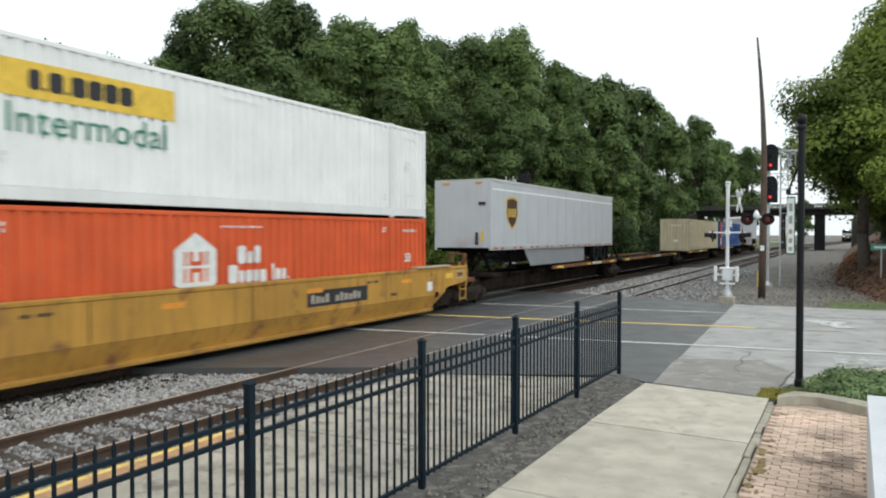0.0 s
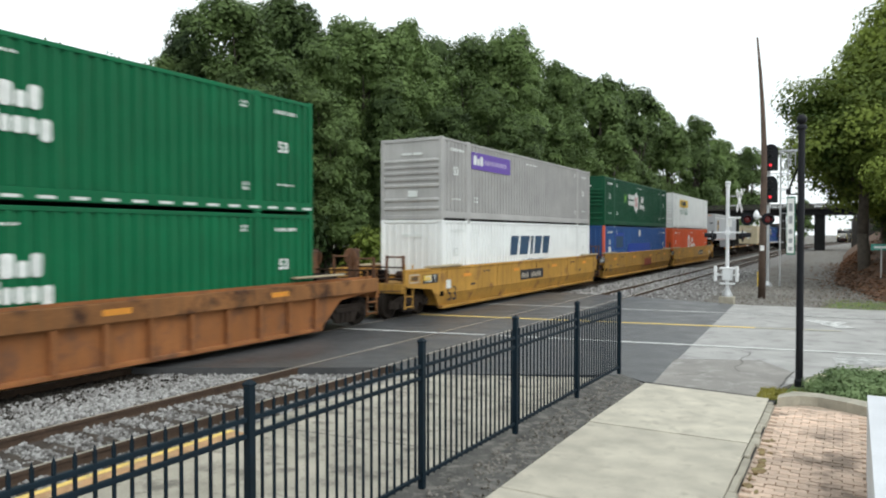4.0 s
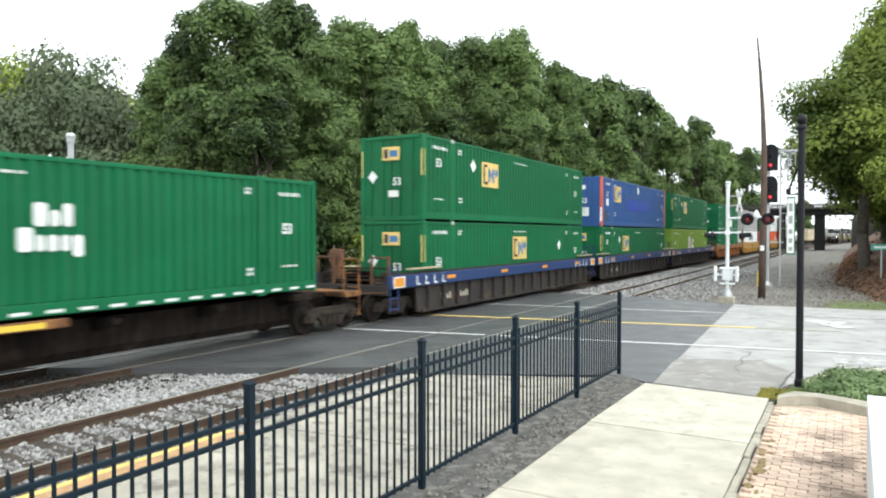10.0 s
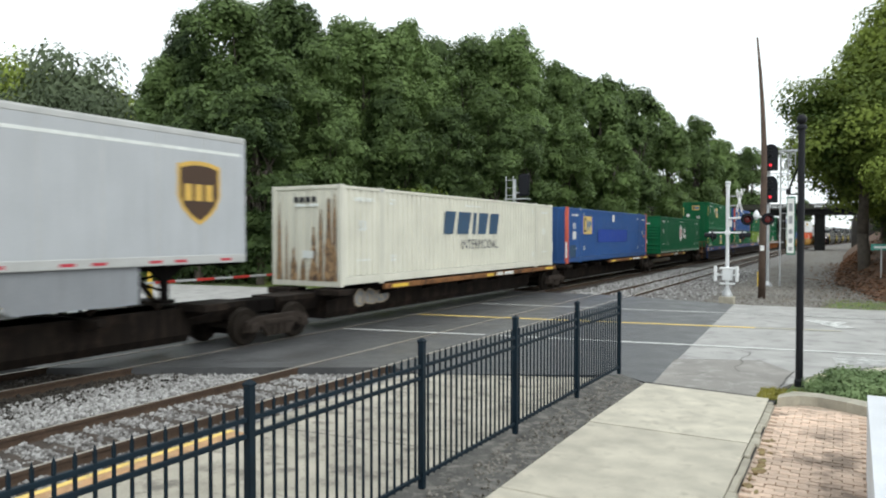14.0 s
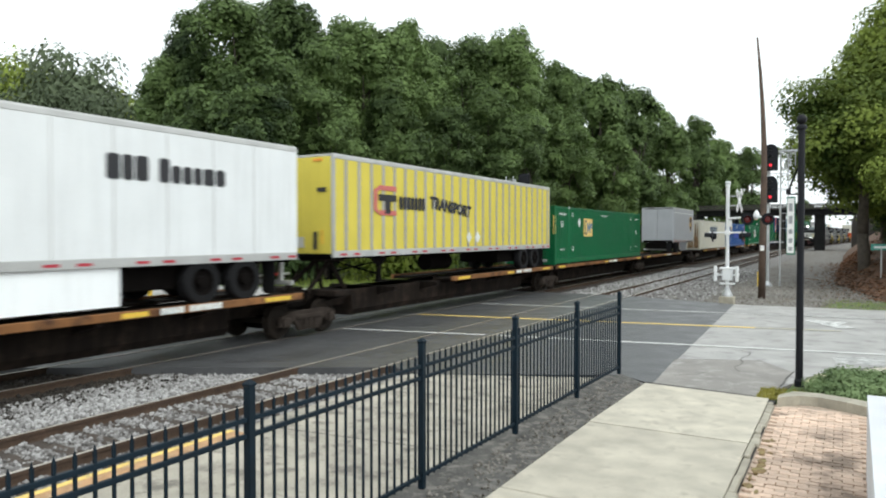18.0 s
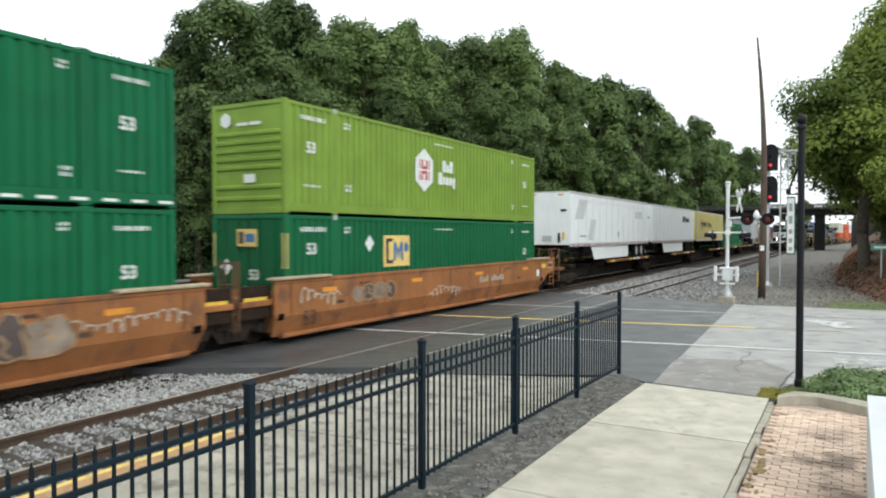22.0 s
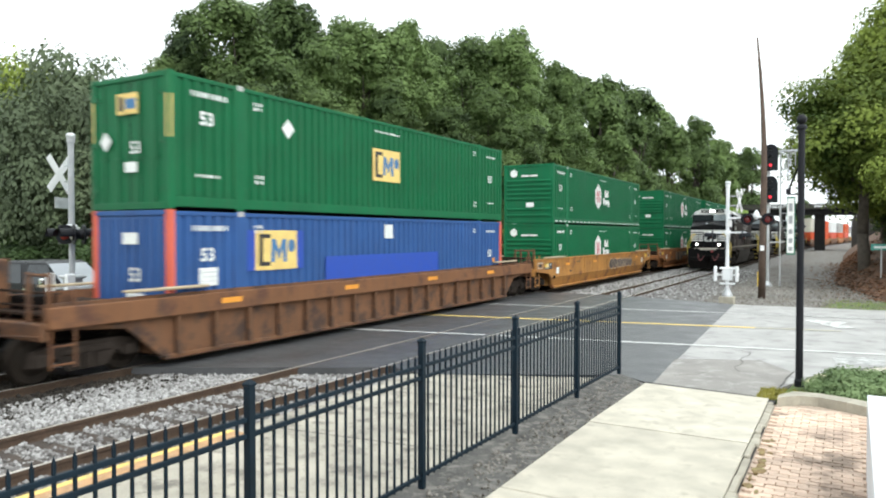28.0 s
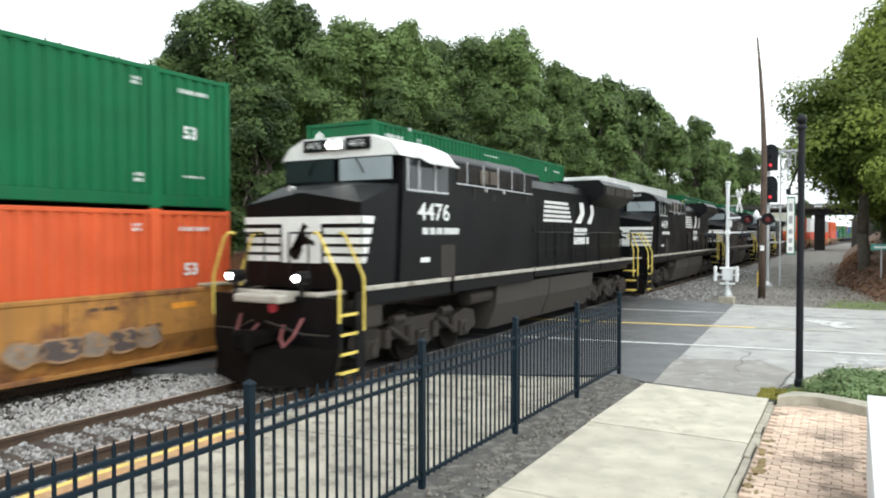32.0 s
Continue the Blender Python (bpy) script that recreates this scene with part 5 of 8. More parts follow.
def container(color, label, end="ribs", post=None, marks=(), group="intermodal containers"):
    """A long domestic container, its floor at z = 0."""
    t = thing("shipping_container", label, "container", group)
    side = shared("side_wall", corrugated)
    part("side_wall", side, color, t)
    part("side_wall", side, color, t, m=pose(0, 0, 0, 0, 0, 180))
    end_wall(t, end, color)
    part("end_wall", shared("end_panel", end_panel), color, t, m=pose(0, 0, 0, 0, 0, 180))
    part("roof", shared("roof", lambda: G().box(-WID + 0.05, WID - 0.05, -HALF + 0.05, HALF - 0.05, TALL - 0.06, TALL - 0.03).mesh("roof")), color, t)
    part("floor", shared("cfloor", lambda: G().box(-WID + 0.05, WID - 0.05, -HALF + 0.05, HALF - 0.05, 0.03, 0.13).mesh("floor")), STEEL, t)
    br = shared("brail", lambda: G().box(WID - 0.07, WID, -HALF + 0.1, HALF - 0.1, 0.05, 0.28, 0.012).mesh("bottom_rail"))
    tr = shared("trail", lambda: G().box(WID - 0.08, WID - 0.005, -HALF + 0.1, HALF - 0.1, TALL - 0.12, TALL - 0.03, 0.012).mesh("top_rail"))
    er = shared("erail", lambda: G().box(-WID + 0.1, WID - 0.1, -HALF, -HALF + 0.1, 0.0, 0.15, 0.012).mesh("end_rail"))
    eu = shared("erail_top", lambda: G().box(-WID + 0.1, WID - 0.1, -HALF, -HALF + 0.1, TALL - 0.12, TALL - 0.01, 0.012).mesh("end_rail"))
    cp = shared("cpost", lambda: G().box(WID - 0.16, WID, -HALF, -HALF + 0.15, 0.0, TALL, 0.014).mesh("corner_post"))
    cw = shared("cpostm", lambda: G().box(-WID, -WID + 0.16, -HALF, -HALF + 0.15, 0.0, TALL, 0.014).mesh("corner_post"))
    mp = shared("mpost", lambda: G().box(WID - 0.08, WID + 0.002, -0.12, 0.12, 0.0, TALL, 0.012).mesh("middle_post"))
    cs = shared("casting", lambda: G().box(WID - 0.09, WID + 0.006, -0.1, 0.1, -0.005, 0.12, 0.012).mesh("casting"))
    for a in (0, 180):
        m = pose(0, 0, 0, 0, 0, a)
        part("bottom_rail", br, color, t, m=m)
        part("top_rail", tr, color, t, m=m)
        part("end_rail", er, color, t, m=m)
        part("end_rail", eu, color, t, m=m)
        part("corner_post", cp, post or color, t, m=m)
        part("corner_post", cw, post or color, t, m=m)
        for y in (-6.1, 6.1):
            part("middle_post", mp, color, t, m=m @ pose(0, y, 0))
            part("casting", cs, color if y * (1 if a == 0 else -1) > 0 else P_GREY, t, m=m @ pose(0, y, TALL - 0.125))
    for f in marks:
        f(t)
    return t


XM = WID - 0.008


def bars(t, y, z, widths, h, x, material, gap=0.25, jitter=0.0, name="name_bar"):
    """Upright bars of writing that stands for a name, each a part."""
    unit = shared("unit_bar", lambda: G().box(0, 0.006, 0, 1, 0, 1).mesh("name_bar"))
    for i, w in enumerate(widths):
        if w > 0:
            hh = h * (1 - jitter * ((i * 7) % 3) / 2)
            part(name, unit, material, t, m=pose(x, y, z) @ Matrix.Diagonal((1, w, hh, 1)))
        y += abs(w) * (1 + gap)



def word(t, y, z, letters, h, material, x=None):
    """Rounded upright shapes that stand for the letters of a name: (width, foot, head) each, heights in parts of h."""
    for w, z0, z1 in letters:
        if z1 > z0:
            c = min(0.05, w * 0.3)
            a, b = z + z0 * h, z + z1 * h
            out = [(y + c, a), (y + w - c, a), (y + w, a + c), (y + w, b - c), (y + w - c, b), (y + c, b), (y, b - c), (y, a + c)]
            part("name_shape", G().prism(out, XM if x is None else x, (XM if x is None else x) + 0.006, "X"), material, t)
        y += w + 0.045


def hex_logo(t, y=-1.0, z=1.6, r=0.72, bar=MARK_RED, tail=False):
    ring = [(y + r * 0.88 * math.sin(k * math.pi / 3), z + r * math.cos(k * math.pi / 3)) for k in range(6)]
    part("emblem", G().prism(ring, XM, XM + 0.006, "X"), MARK, t, "white hexagon emblem")
    for sy in (-1, 1):
        for sz in (-1, 1):
            part("emblem_bar", plate(y + sy * 0.29, z + sz * 0.18, 0.055, 0.3, XM + 0.006), bar, t)
            part("emblem_bar", plate(y + sy * 0.13, z + sz * 0.18, 0.1, 0.3, XM + 0.006), bar, t)
    for sz in (-1, 1):
        part("emblem_bar", plate(y, z + sz * 0.075, 0.16, 0.09, XM + 0.006), bar, t)
    word(t, y + 1.2, z + 0.02, ((0.25, 0, 1), (0.18, 0, 0.7), (0.2, 0, 1)), 0.42, MARK)
    word(t, y + 0.92, z - 0.42, ((0.28, 0, 1), (0.15, 0, 0.7), (0.2, 0, 0.7), (0.18, 0, 0.7), (0.2, -0.25, 0.7)), 0.42, MARK)
    if tail:
        word(t, y + 2.3, z - 0.42, ((0.08, 0, 1), (0.18, 0, 0.7), (0.16, 0, 0.7), (0.06, 0, 0.2)), 0.42, MARK)


M_STRAW = mat("marking_straw", (0.72, 0.52, 0.17), 0.6, var=0.12, scale=3, fine=40, bump=0)
M_STEELBLUE = mat("marking_steel_blue", (0.05, 0.16, 0.33), 0.6, var=0.12, bump=0)


def flat(t, name, pts, x, material, label=""):
    """A flat painted shape on a side, its outline in (y, z)."""
    return part(name, G().add([(x, a, b) for a, b in pts], [tuple(range(len(pts)))]), material, t, label)


def emp_logo(t, y=-0.15, z=1.85):
    part("emblem_plate", plate(y, z, 1.45, 0.96, XM, 0.005), M_STRAW, t, "faded yellow plate")
    flat(t, "emblem_bracket", [(y + a, z + b) for a, b in ((-0.6, -0.38), (-0.22, -0.38), (-0.22, -0.28), (-0.47, -0.28), (-0.47, 0.29), (-0.22, 0.29), (-0.22, 0.39), (-0.6, 0.39))], XM + 0.007, MARK_BLACK, "black bracket shape")
    flat(t, "emblem_zigzag", [(y + a, z + b) for a, b in ((-0.2, -0.3), (-0.07, -0.3), (-0.05, 0.04), (0.08, -0.25), (0.21, 0.04), (0.23, -0.3), (0.36, -0.3), (0.34, 0.27), (0.2, 0.27), (0.08, 0.0), (-0.05, 0.27), (-0.18, 0.27))], XM + 0.007, M_STEELBLUE, "blue zigzag shape")
    flat(t, "emblem_knob", [(y + 0.53 + 0.14 * math.cos(k * 0.785), z + 0.1 + 0.17 * math.sin(k * 0.785)) for k in range(8)], XM + 0.007, M_STEELBLUE)


def small_print(g, y, z, w, h, rows=2, n=5):
    """Rows of little bars that stand for print too small to read."""
    for r in range(rows):
        for k in range(n):
            wk = w / n * (0.4 + 0.3 * ((k * 5 + r * 3) % 4) / 3)
            y0, z0 = y - w / 2 + k * w / n, z + h / 2 - (r + 1) * h / rows
            g.box(XM, XM + 0.005, y0, y0 + wk, z0, z0 + h / rows * 0.68)
    return g


def codes(t, dash=True, z53=1.6, warn=True, end=True):
    """Size figures, code bars and small print that every box of this fleet carries."""
    part("size_number", writing("53", 0.4, bold=0.012), MARK, t, m=pose(XM + 0.003, -HALF + 1.0, z53))
    part("size_number", writing("53", 0.36, bold=0.012), MARK, t, m=pose(XM + 0.003, HALF - 1.1, 1.5))
    part("code_line", small_print(G(), -HALF + 1.1, 2.52, 1.05, 0.17, 1, 10), MARK, t)
    part("code_line", small_print(G(), HALF - 1.0, 2.5, 0.8, 0.13, 1, 10), MARK, t)
    if warn:
        part("warning_bar", small_print(G(), -0.1, 2.55, 1.3, 0.075, 1, 15), MARK, t)
    for y, z, w, h, n in ((-HALF + 2.55, 2.5, 0.3, 0.22, 3), (-HALF + 2.6, 0.78, 0.3, 0.24, 3), (HALF - 2.35, 0.62, 0.22, 0.22, 3), (HALF - 2.4, 2.52, 0.22, 0.18, 3), (-HALF + 1.05, 0.75, 0.7, 0.09, 6), (HALF - 1.0, 0.7, 0.6, 0.07, 6)):
        part("small_print", small_print(G(), y, z, w, h, 2 if h > 0.1 else 1, n), MARK, t)
    part("end_placard", G().box(-0.1, 0.3, -HALF - 0.03, -HALF - 0.022, 0.8, 1.02), MARK, t)
    if end:
        part("end_code_line", G().box(-0.35, 0.05, -HALF - 0.03, -HALF - 0.022, 2.28, 2.36).box(0.12, 0.5, -HALF - 0.03, -HALF - 0.022, 2.28, 2.36), MARK, t)
    if dash:
        g = G()
        for k in range(26):
            y = -HALF + 0.25 + k * 0.62
            g.box(WID, WID + 0.003, y, y + 0.32, 0.09, 0.15)
        tagged(part("reflector_tape", g, MARK, t), kind="stuff")


def hub(dash=True, at=-1.0):
    return (lambda t: hex_logo(t, at), lambda t: codes(t, dash), lambda t: part("end_emblem", G().lathe([(0.2, -HALF - 0.03), (0.2, -HALF - 0.022)], (-0.75, 0, 2.45), "Y", 6), MARK, t, "white round emblem"))


def emp(at=-3.05, z53=1.85, dia=(-4.5, 2.1), z=1.85):
    south = lambda a, b, c, d, k=0.0: G().box(a, b, -HALF - 0.03 - k, -HALF - 0.022, c, d)
    def more(t):
        part("diamond", G().add([(XM + 0.005, dia[0] + a, dia[1] + b) for a, b in ((-0.23, 0), (0, -0.25), (0.23, 0), (0, 0.25))], [(0, 1, 2, 3)]), MARK, t, "white diamond placard")
        e = part("end_emblem", south(-0.35, 0.35, 2.05, 2.5), M_STRAW, t, "faded yellow plate")
        part("emblem_bar", south(-0.28, -0.12, 2.12, 2.43, 0.004), MARK_BLACK, e)
        part("emblem_bar", south(-0.06, 0.28, 2.16, 2.38, 0.004), M_STEELBLUE, e)
        part("end_number", writing("53", 0.36, bold=0.01), MARK, t, m=pose(0.25, -HALF - 0.03, 1.2, 0, 0, -90))
        part("end_diamond", G().add([(-0.75 + a, -HALF - 0.03, 1.5 + b) for a, b in ((-0.2, 0), (0, -0.22), (0.2, 0), (0, 0.22))], [(0, 1, 2, 3)]), MARK, t, "white diamond placard")
        part("post_tape", G().box(WID, WID + 0.003, -HALF + 0.05, -HALF + 0.09, 1.5, 2.4), M_STRAW, t)
        for x in (-WID + 0.08, WID - 0.08):
            part("post_tape", G().box(x - 0.022, x + 0.022, -HALF - 0.004, -HALF, 1.5, 2.4), M_STRAW, t)
    return (lambda t: emp_logo(t, at, z), lambda t: codes(t, False, z53, True, False), more)


def blue(plated=True):
    def more(t):
        part("patch", plate(-HALF + 0.75, 0.62, 0.9, 0.6, XM, 0.005), M_NAVY, t, "dark navy painted-over patch")
        part("emblem_field", plate(-HALF + 3.15, 1.98, 1.95, 0.96, XM, 0.003), M_BRIGHTBLUE, t, "bright blue field")
        part("patch", plate(-0.05, 1.4, 6.0, 0.74, XM, 0.005), M_BRIGHTBLUE, t, "bright blue painted-over patch")
        part("placard", plate(-0.05, 2.45, 0.45, 0.42, XM, 0.005), MARK, t)
        pl = part("placard", plate(-HALF + 1.02, 1.43, 0.52, 0.4, XM, 0.005), MARK, t)
        for k in range(3):
            part("print_bar", plate(-HALF + 1.02, 1.53 - 0.1 * k, 0.4, 0.03, XM + 0.005), MARK_FADED, pl)
        part("reflector", G().lathe([(0.1, XM), (0.1, XM + 0.006)], (0, HALF - 0.75, 1.35), "X", 10), MARK_ORANGE, t)
        part("end_placard", G().box(-0.1, 0.5, -HALF - 0.03, -HALF - 0.022, 0.6, 1.1), MARK, t)
        part("end_placard", G().box(-0.2, 0.3, -HALF - 0.03, -HALF - 0.022, 2.15, 2.4), MARK, t)
        part("end_number", writing("53", 0.42, bold=0.01), MARK, t, m=pose(0.2, -HALF - 0.025, 1.35, 0, 0, -90))
        part("corner_scuff", G().box(WID - 0.13, WID - 0.03, -HALF - 0.004, -HALF, 0.3, 1.1), P_WHITE, t, "scraped pale paint on the post")
    return ((lambda t: emp_logo(t, -HALF + 3.15, 1.98)) if plated else (lambda t: part("patch", plate(-HALF + 3.15, 1.9, 1.6, 0.7, XM + 0.002, 0.005), M_NAVY, t, "dark blue painted-over patch")), lambda t: codes(t, False, 1.78, False, False), more)


def jb(t):
    part("name_plate", plate(-HALF + 4.3, 2.12, 3.6, 0.62, XM, 0.005), MARK_YELLOW, t, "yellow name plate")
    word(t, -HALF + 3.1, 1.95, ((0.2, 0, 1), (0.06, 0, 0.2), (0.26, 0, 1), (0.06, 0, 0.2), (0.28, 0, 1), (0.28, 0, 1), (0.28, 0, 1), (0.28, 0, 1)), 0.36, MARK_BLACK, XM + 0.005)
    part("lettering", writing("Intermodal", 0.74), M_GREEN, t, m=pose(XM + 0.004, -HALF + 4.3, 1.2))
    codes(t, False)


def swift(t):
    for y, w in ((5.7, 0.8), (6.68, 1.0), (7.86, 0.28), (8.32, 0.8), (9.3, 0.8)):
        y = -HALF + y
        part("name_shape", G().add([(XM + 0.005, y + a, 1.5 + b) for a, b in ((0, 0), (w * 0.86, 0), (w + 0.12, 0.8), (0.14, 0.8))], [(0, 1, 2, 3)]), M_NAVY, t, "slanting navy blue shape of the name")
    part("lettering", writing("INTERMODAL", 0.5), mat("marking_charcoal", (0.1, 0.1, 0.11), 0.6, var=0.2, bump=0), t, m=pose(XM + 0.006, -HALF + 8.55, 0.95))
    codes(t, False)


def rusty_end(t):
    m_ = mat("rust_stain", (0.3, 0.19, 0.1), 0.85, var=0.35, scale=4, fine=30, col2=(0.06, 0.035, 0.025), stain=0.5)
    q = random.Random(19)
    for x, w, z1 in ((-1.0, 0.09, 2.4), (-0.72, 0.05, 1.9), (-0.45, 0.14, 1.1), (-0.1, 0.1, 0.8), (0.3, 0.16, 1.7), (0.55, 0.1, 2.2), (0.85, 0.2, 2.5), (1.05, 0.1, 2.6)):
        n, left, right = 9, [], []
        for k in range(n):
            f = k / (n - 1)
            wk = w * (1.1 - 0.9 * f) * q.uniform(0.6, 1.3)
            z = 0.16 + (z1 - 0.16) * f
            left.append((x - wk, z))
            right.append((x + wk, z))
        ring = left + right[::-1]
        part("rust_stain", G().prism(ring, -HALF - 0.014, -HALF - 0.01), m_, t, "brown rust streak")
    word_ = G()
    for k in range(4):
        word_.box(-0.42 + 0.22 * k, -0.26 + 0.22 * k, -HALF - 0.02, -HALF - 0.016, 2.4, 2.56)
    part("end_code_line", word_, MARK_BLACK, t)


def parcel(t):
    part("name_plate", plate(-HALF + 3.95, 2.24, 3.5, 0.64, XM, 0.005), M_PURPLE, t, "purple name plate")
    word(t, -HALF + 2.36, 2.08, ((0.26, 0, 1), (0.22, 0, 0.72), (0.22, 0, 1)), 0.36, MARK, XM + 0.005)
    word(t, -HALF + 3.3, 2.14, ((0.16, 0, 1),) * 10, 0.2, M_LILAC, XM + 0.005)
    codes(t, False)


def xpo(t):
    word(t, -HALF + 3.3, 1.72, ((0.42, 0, 1), (0.38, 0, 1), (0.44, 0, 1)), 0.5, MARK_RED)
    word(t, -HALF + 4.85, 1.72, ((0.34, 0, 1), (0.3, 0, 0.72), (0.3, -0.25, 0.72), (0.1, 0, 0.95), (0.26, 0, 0.72), (0.2, 0, 0.9), (0.1, 0, 0.95), (0.26, 0, 0.72), (0.26, 0, 0.72)), 0.46, MARK_BLACK)
    codes(t, False)


def plain(t):
    codes(t, False)


def green_words(t):
    g = G()
    blocks(g, -2.9, 1.75, [0.15] * 8, 0.3, XM, 0.3, 0.005)
    blocks(g, -2.9, 1.35, [0.15] * 8, 0.3, XM, 0.3, 0.005)
    part("slogan_line", g, MARK, t)
    g = G().add([(XM + 0.005, -4.0 + a, 1.4 + b) for a, b in ((0, 0), (0.3, 0.25), (0.6, 0), (0.5, 0.35), (0.75, 0.6), (0.35, 0.5), (0.1, 0.7), (0.15, 0.35))], [tuple(range(8))])
    part("leaf_emblem", g, mat("marking_leaf", (0.16, 0.4, 0.06), 0.6), t, "light green leaf-like emblem")


def wheelset_mesh():
    g = G().cyl((-0.72, 0, 0), (0.72, 0, 0), 0.085, n=8)
    for s in (-1, 1):
        g.lathe([(0.1, s * 0.86), (0.3, s * 0.8), (0.36, s * 0.815), (0.43, s * 0.82), (0.435, s * 0.72), (0.475, s * 0.7), (0.475, s * 0.67), (0.36, s * 0.68), (0.3, s * 0.735), (0.1, s * 0.74)], (0, 0, 0), "X", 20)
        g.cyl((s * 0.86, 0, 0), (s * 1.08, 0, 0), 0.12, n=10)
    return g.mesh("wheelset")


def frame_mesh():
    g = G()
    out = [(-1.12, 0.36), (-1.05, 0.62), (-0.7, 0.72), (0.7, 0.72), (1.05, 0.62), (1.12, 0.36), (0.72, 0.36), (0.62, 0.5), (0.38, 0.2), (-0.38, 0.2), (-0.62, 0.5), (-0.72, 0.36)]
    g.prism(out, 0.93, 1.05, "X")
    for y in (-0.2, 0.0, 0.2):
        g.lathe([(0.07, 0.24), (0.07, 0.5)], (1.07, y, 0), "Z", 8)
    for y in (-0.89, 0.89):
        g.box(0.98, 1.13, y - 0.14, y + 0.14, 0.34, 0.58, 0.03)
    g.box(1.0, 1.1, -0.5, 0.5, 0.5, 0.62, 0.02)
    return g.mesh("side_frame")


BOGIE_DUST = mat("bogie_dust", (0.038, 0.03, 0.025), 0.85, spec=0.1, var=0.3, scale=5, fine=30, bump=0.2)
WHEELSETS = []


def bogie(parent, y):
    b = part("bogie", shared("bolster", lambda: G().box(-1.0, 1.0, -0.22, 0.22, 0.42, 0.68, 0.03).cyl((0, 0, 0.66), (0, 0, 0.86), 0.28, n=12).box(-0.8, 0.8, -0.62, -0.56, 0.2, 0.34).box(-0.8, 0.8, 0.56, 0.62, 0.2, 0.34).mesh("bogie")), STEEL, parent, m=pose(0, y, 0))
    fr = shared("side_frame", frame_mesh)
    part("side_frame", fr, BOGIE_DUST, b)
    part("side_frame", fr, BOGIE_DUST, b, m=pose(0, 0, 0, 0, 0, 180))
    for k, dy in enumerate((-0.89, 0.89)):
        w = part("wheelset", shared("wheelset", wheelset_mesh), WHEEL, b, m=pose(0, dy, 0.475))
        WHEELSETS.append((w, dy))
    return b


def blob(q, y, z, w, h, x):
    """A rounded uneven patch of spray paint on a side."""
    n = 11
    return [(x, y + w / 2 * math.cos(6.283 * k / n) * q.uniform(0.7, 1.1), z + h / 2 * math.sin(6.283 * k / n) * q.uniform(0.7, 1.1)) for k in range(n)]


def ribbon(pts, w, x):
    """A flat painted stroke through points (y, z) on a side."""
    g = G()
    P = [Vector(p) for p in pts]
    for a, b in zip(P, P[1:]):
        d = b - a
        if d.length > 1e-4:
            d.normalize()
            o, e = Vector((-d.y, d.x)) * w / 2, d * w * 0.3
            g.add([(x, *(a - e - o)), (x, *(b + e - o)), (x, *(b + e + o)), (x, *(a - e + o))], [(0, 1, 2, 3)])
    return g


def graffiti(t, seed, y0, y1, mats, x=1.508, z=0.95, h=0.9):
    """Outlined swelling letters that cannot be read."""
    q = random.Random(seed)
    y, k = y0, 0
    line = mats[-1] if len(mats) > 2 else M_SPRAY_LINE
    while y < y1:
        w = q.uniform(0.5, 0.9)
        ring = blob(q, y + w / 2, z, w * 1.2, h, x + 0.001 * (k % 3))
        part("spray_paint", G().add(ring, [tuple(range(11))]), mats[k % max(1, len(mats) - 1)], t)
        part("spray_outline", ribbon([(p[1], p[2]) for p in ring + ring[:2]], 0.045, x + 0.005), line, t)
        yy, zz = y + w * q.uniform(0.35, 0.65), z + q.uniform(-0.1, 0.15) * h
        part("spray_stroke", ribbon([(yy - 0.12 * w, zz + 0.2 * h), (yy + 0.05, zz + 0.05 * h), (yy - 0.05, zz - 0.1 * h), (yy + 0.15 * w, zz - 0.22 * h)], 0.06, x + 0.005), line, t)
        y += w * 0.85
        k += 1


def script(t, seed, y0, y1, z, h, m_, x=1.508, w=0.035):
    """A scrawled line of loops, no letters in it."""
    q = random.Random(seed)
    n, pts = int((y1 - y0) / 0.03), []
    a, b = q.uniform(0, 6), q.uniform(0, 6)
    for k in range(n):
        u = k * 0.03
        pts.append((y0 + u + 0.09 * math.sin(u * 24 + a), z + h * (0.3 * math.cos(u * 24 + a) * (0.7 + 0.4 * math.sin(u * 5.3 + b)) + 0.16 * math.sin(u * 3.1 + b))))
    part("spray_script", ribbon(pts, w, x), m_, t, "thin sprayed scrawl")


M_SPRAY_LINE = mat("spray_line", (0.45, 0.36, 0.26), 0.7, var=0.25)


# Shaded copy of the car rust; recessed end parts get their shadow as colour.
SHADED_RUST = mat("shaded_rust", (0.035, 0.022, 0.016), 0.85, spec=0.1, var=0.3, scale=4, fine=30, bump=0.2)
M_DUST = mat("dusty_shelf", (0.4, 0.33, 0.22), 0.8, var=0.2, scale=3, fine=40, bump=0.1)


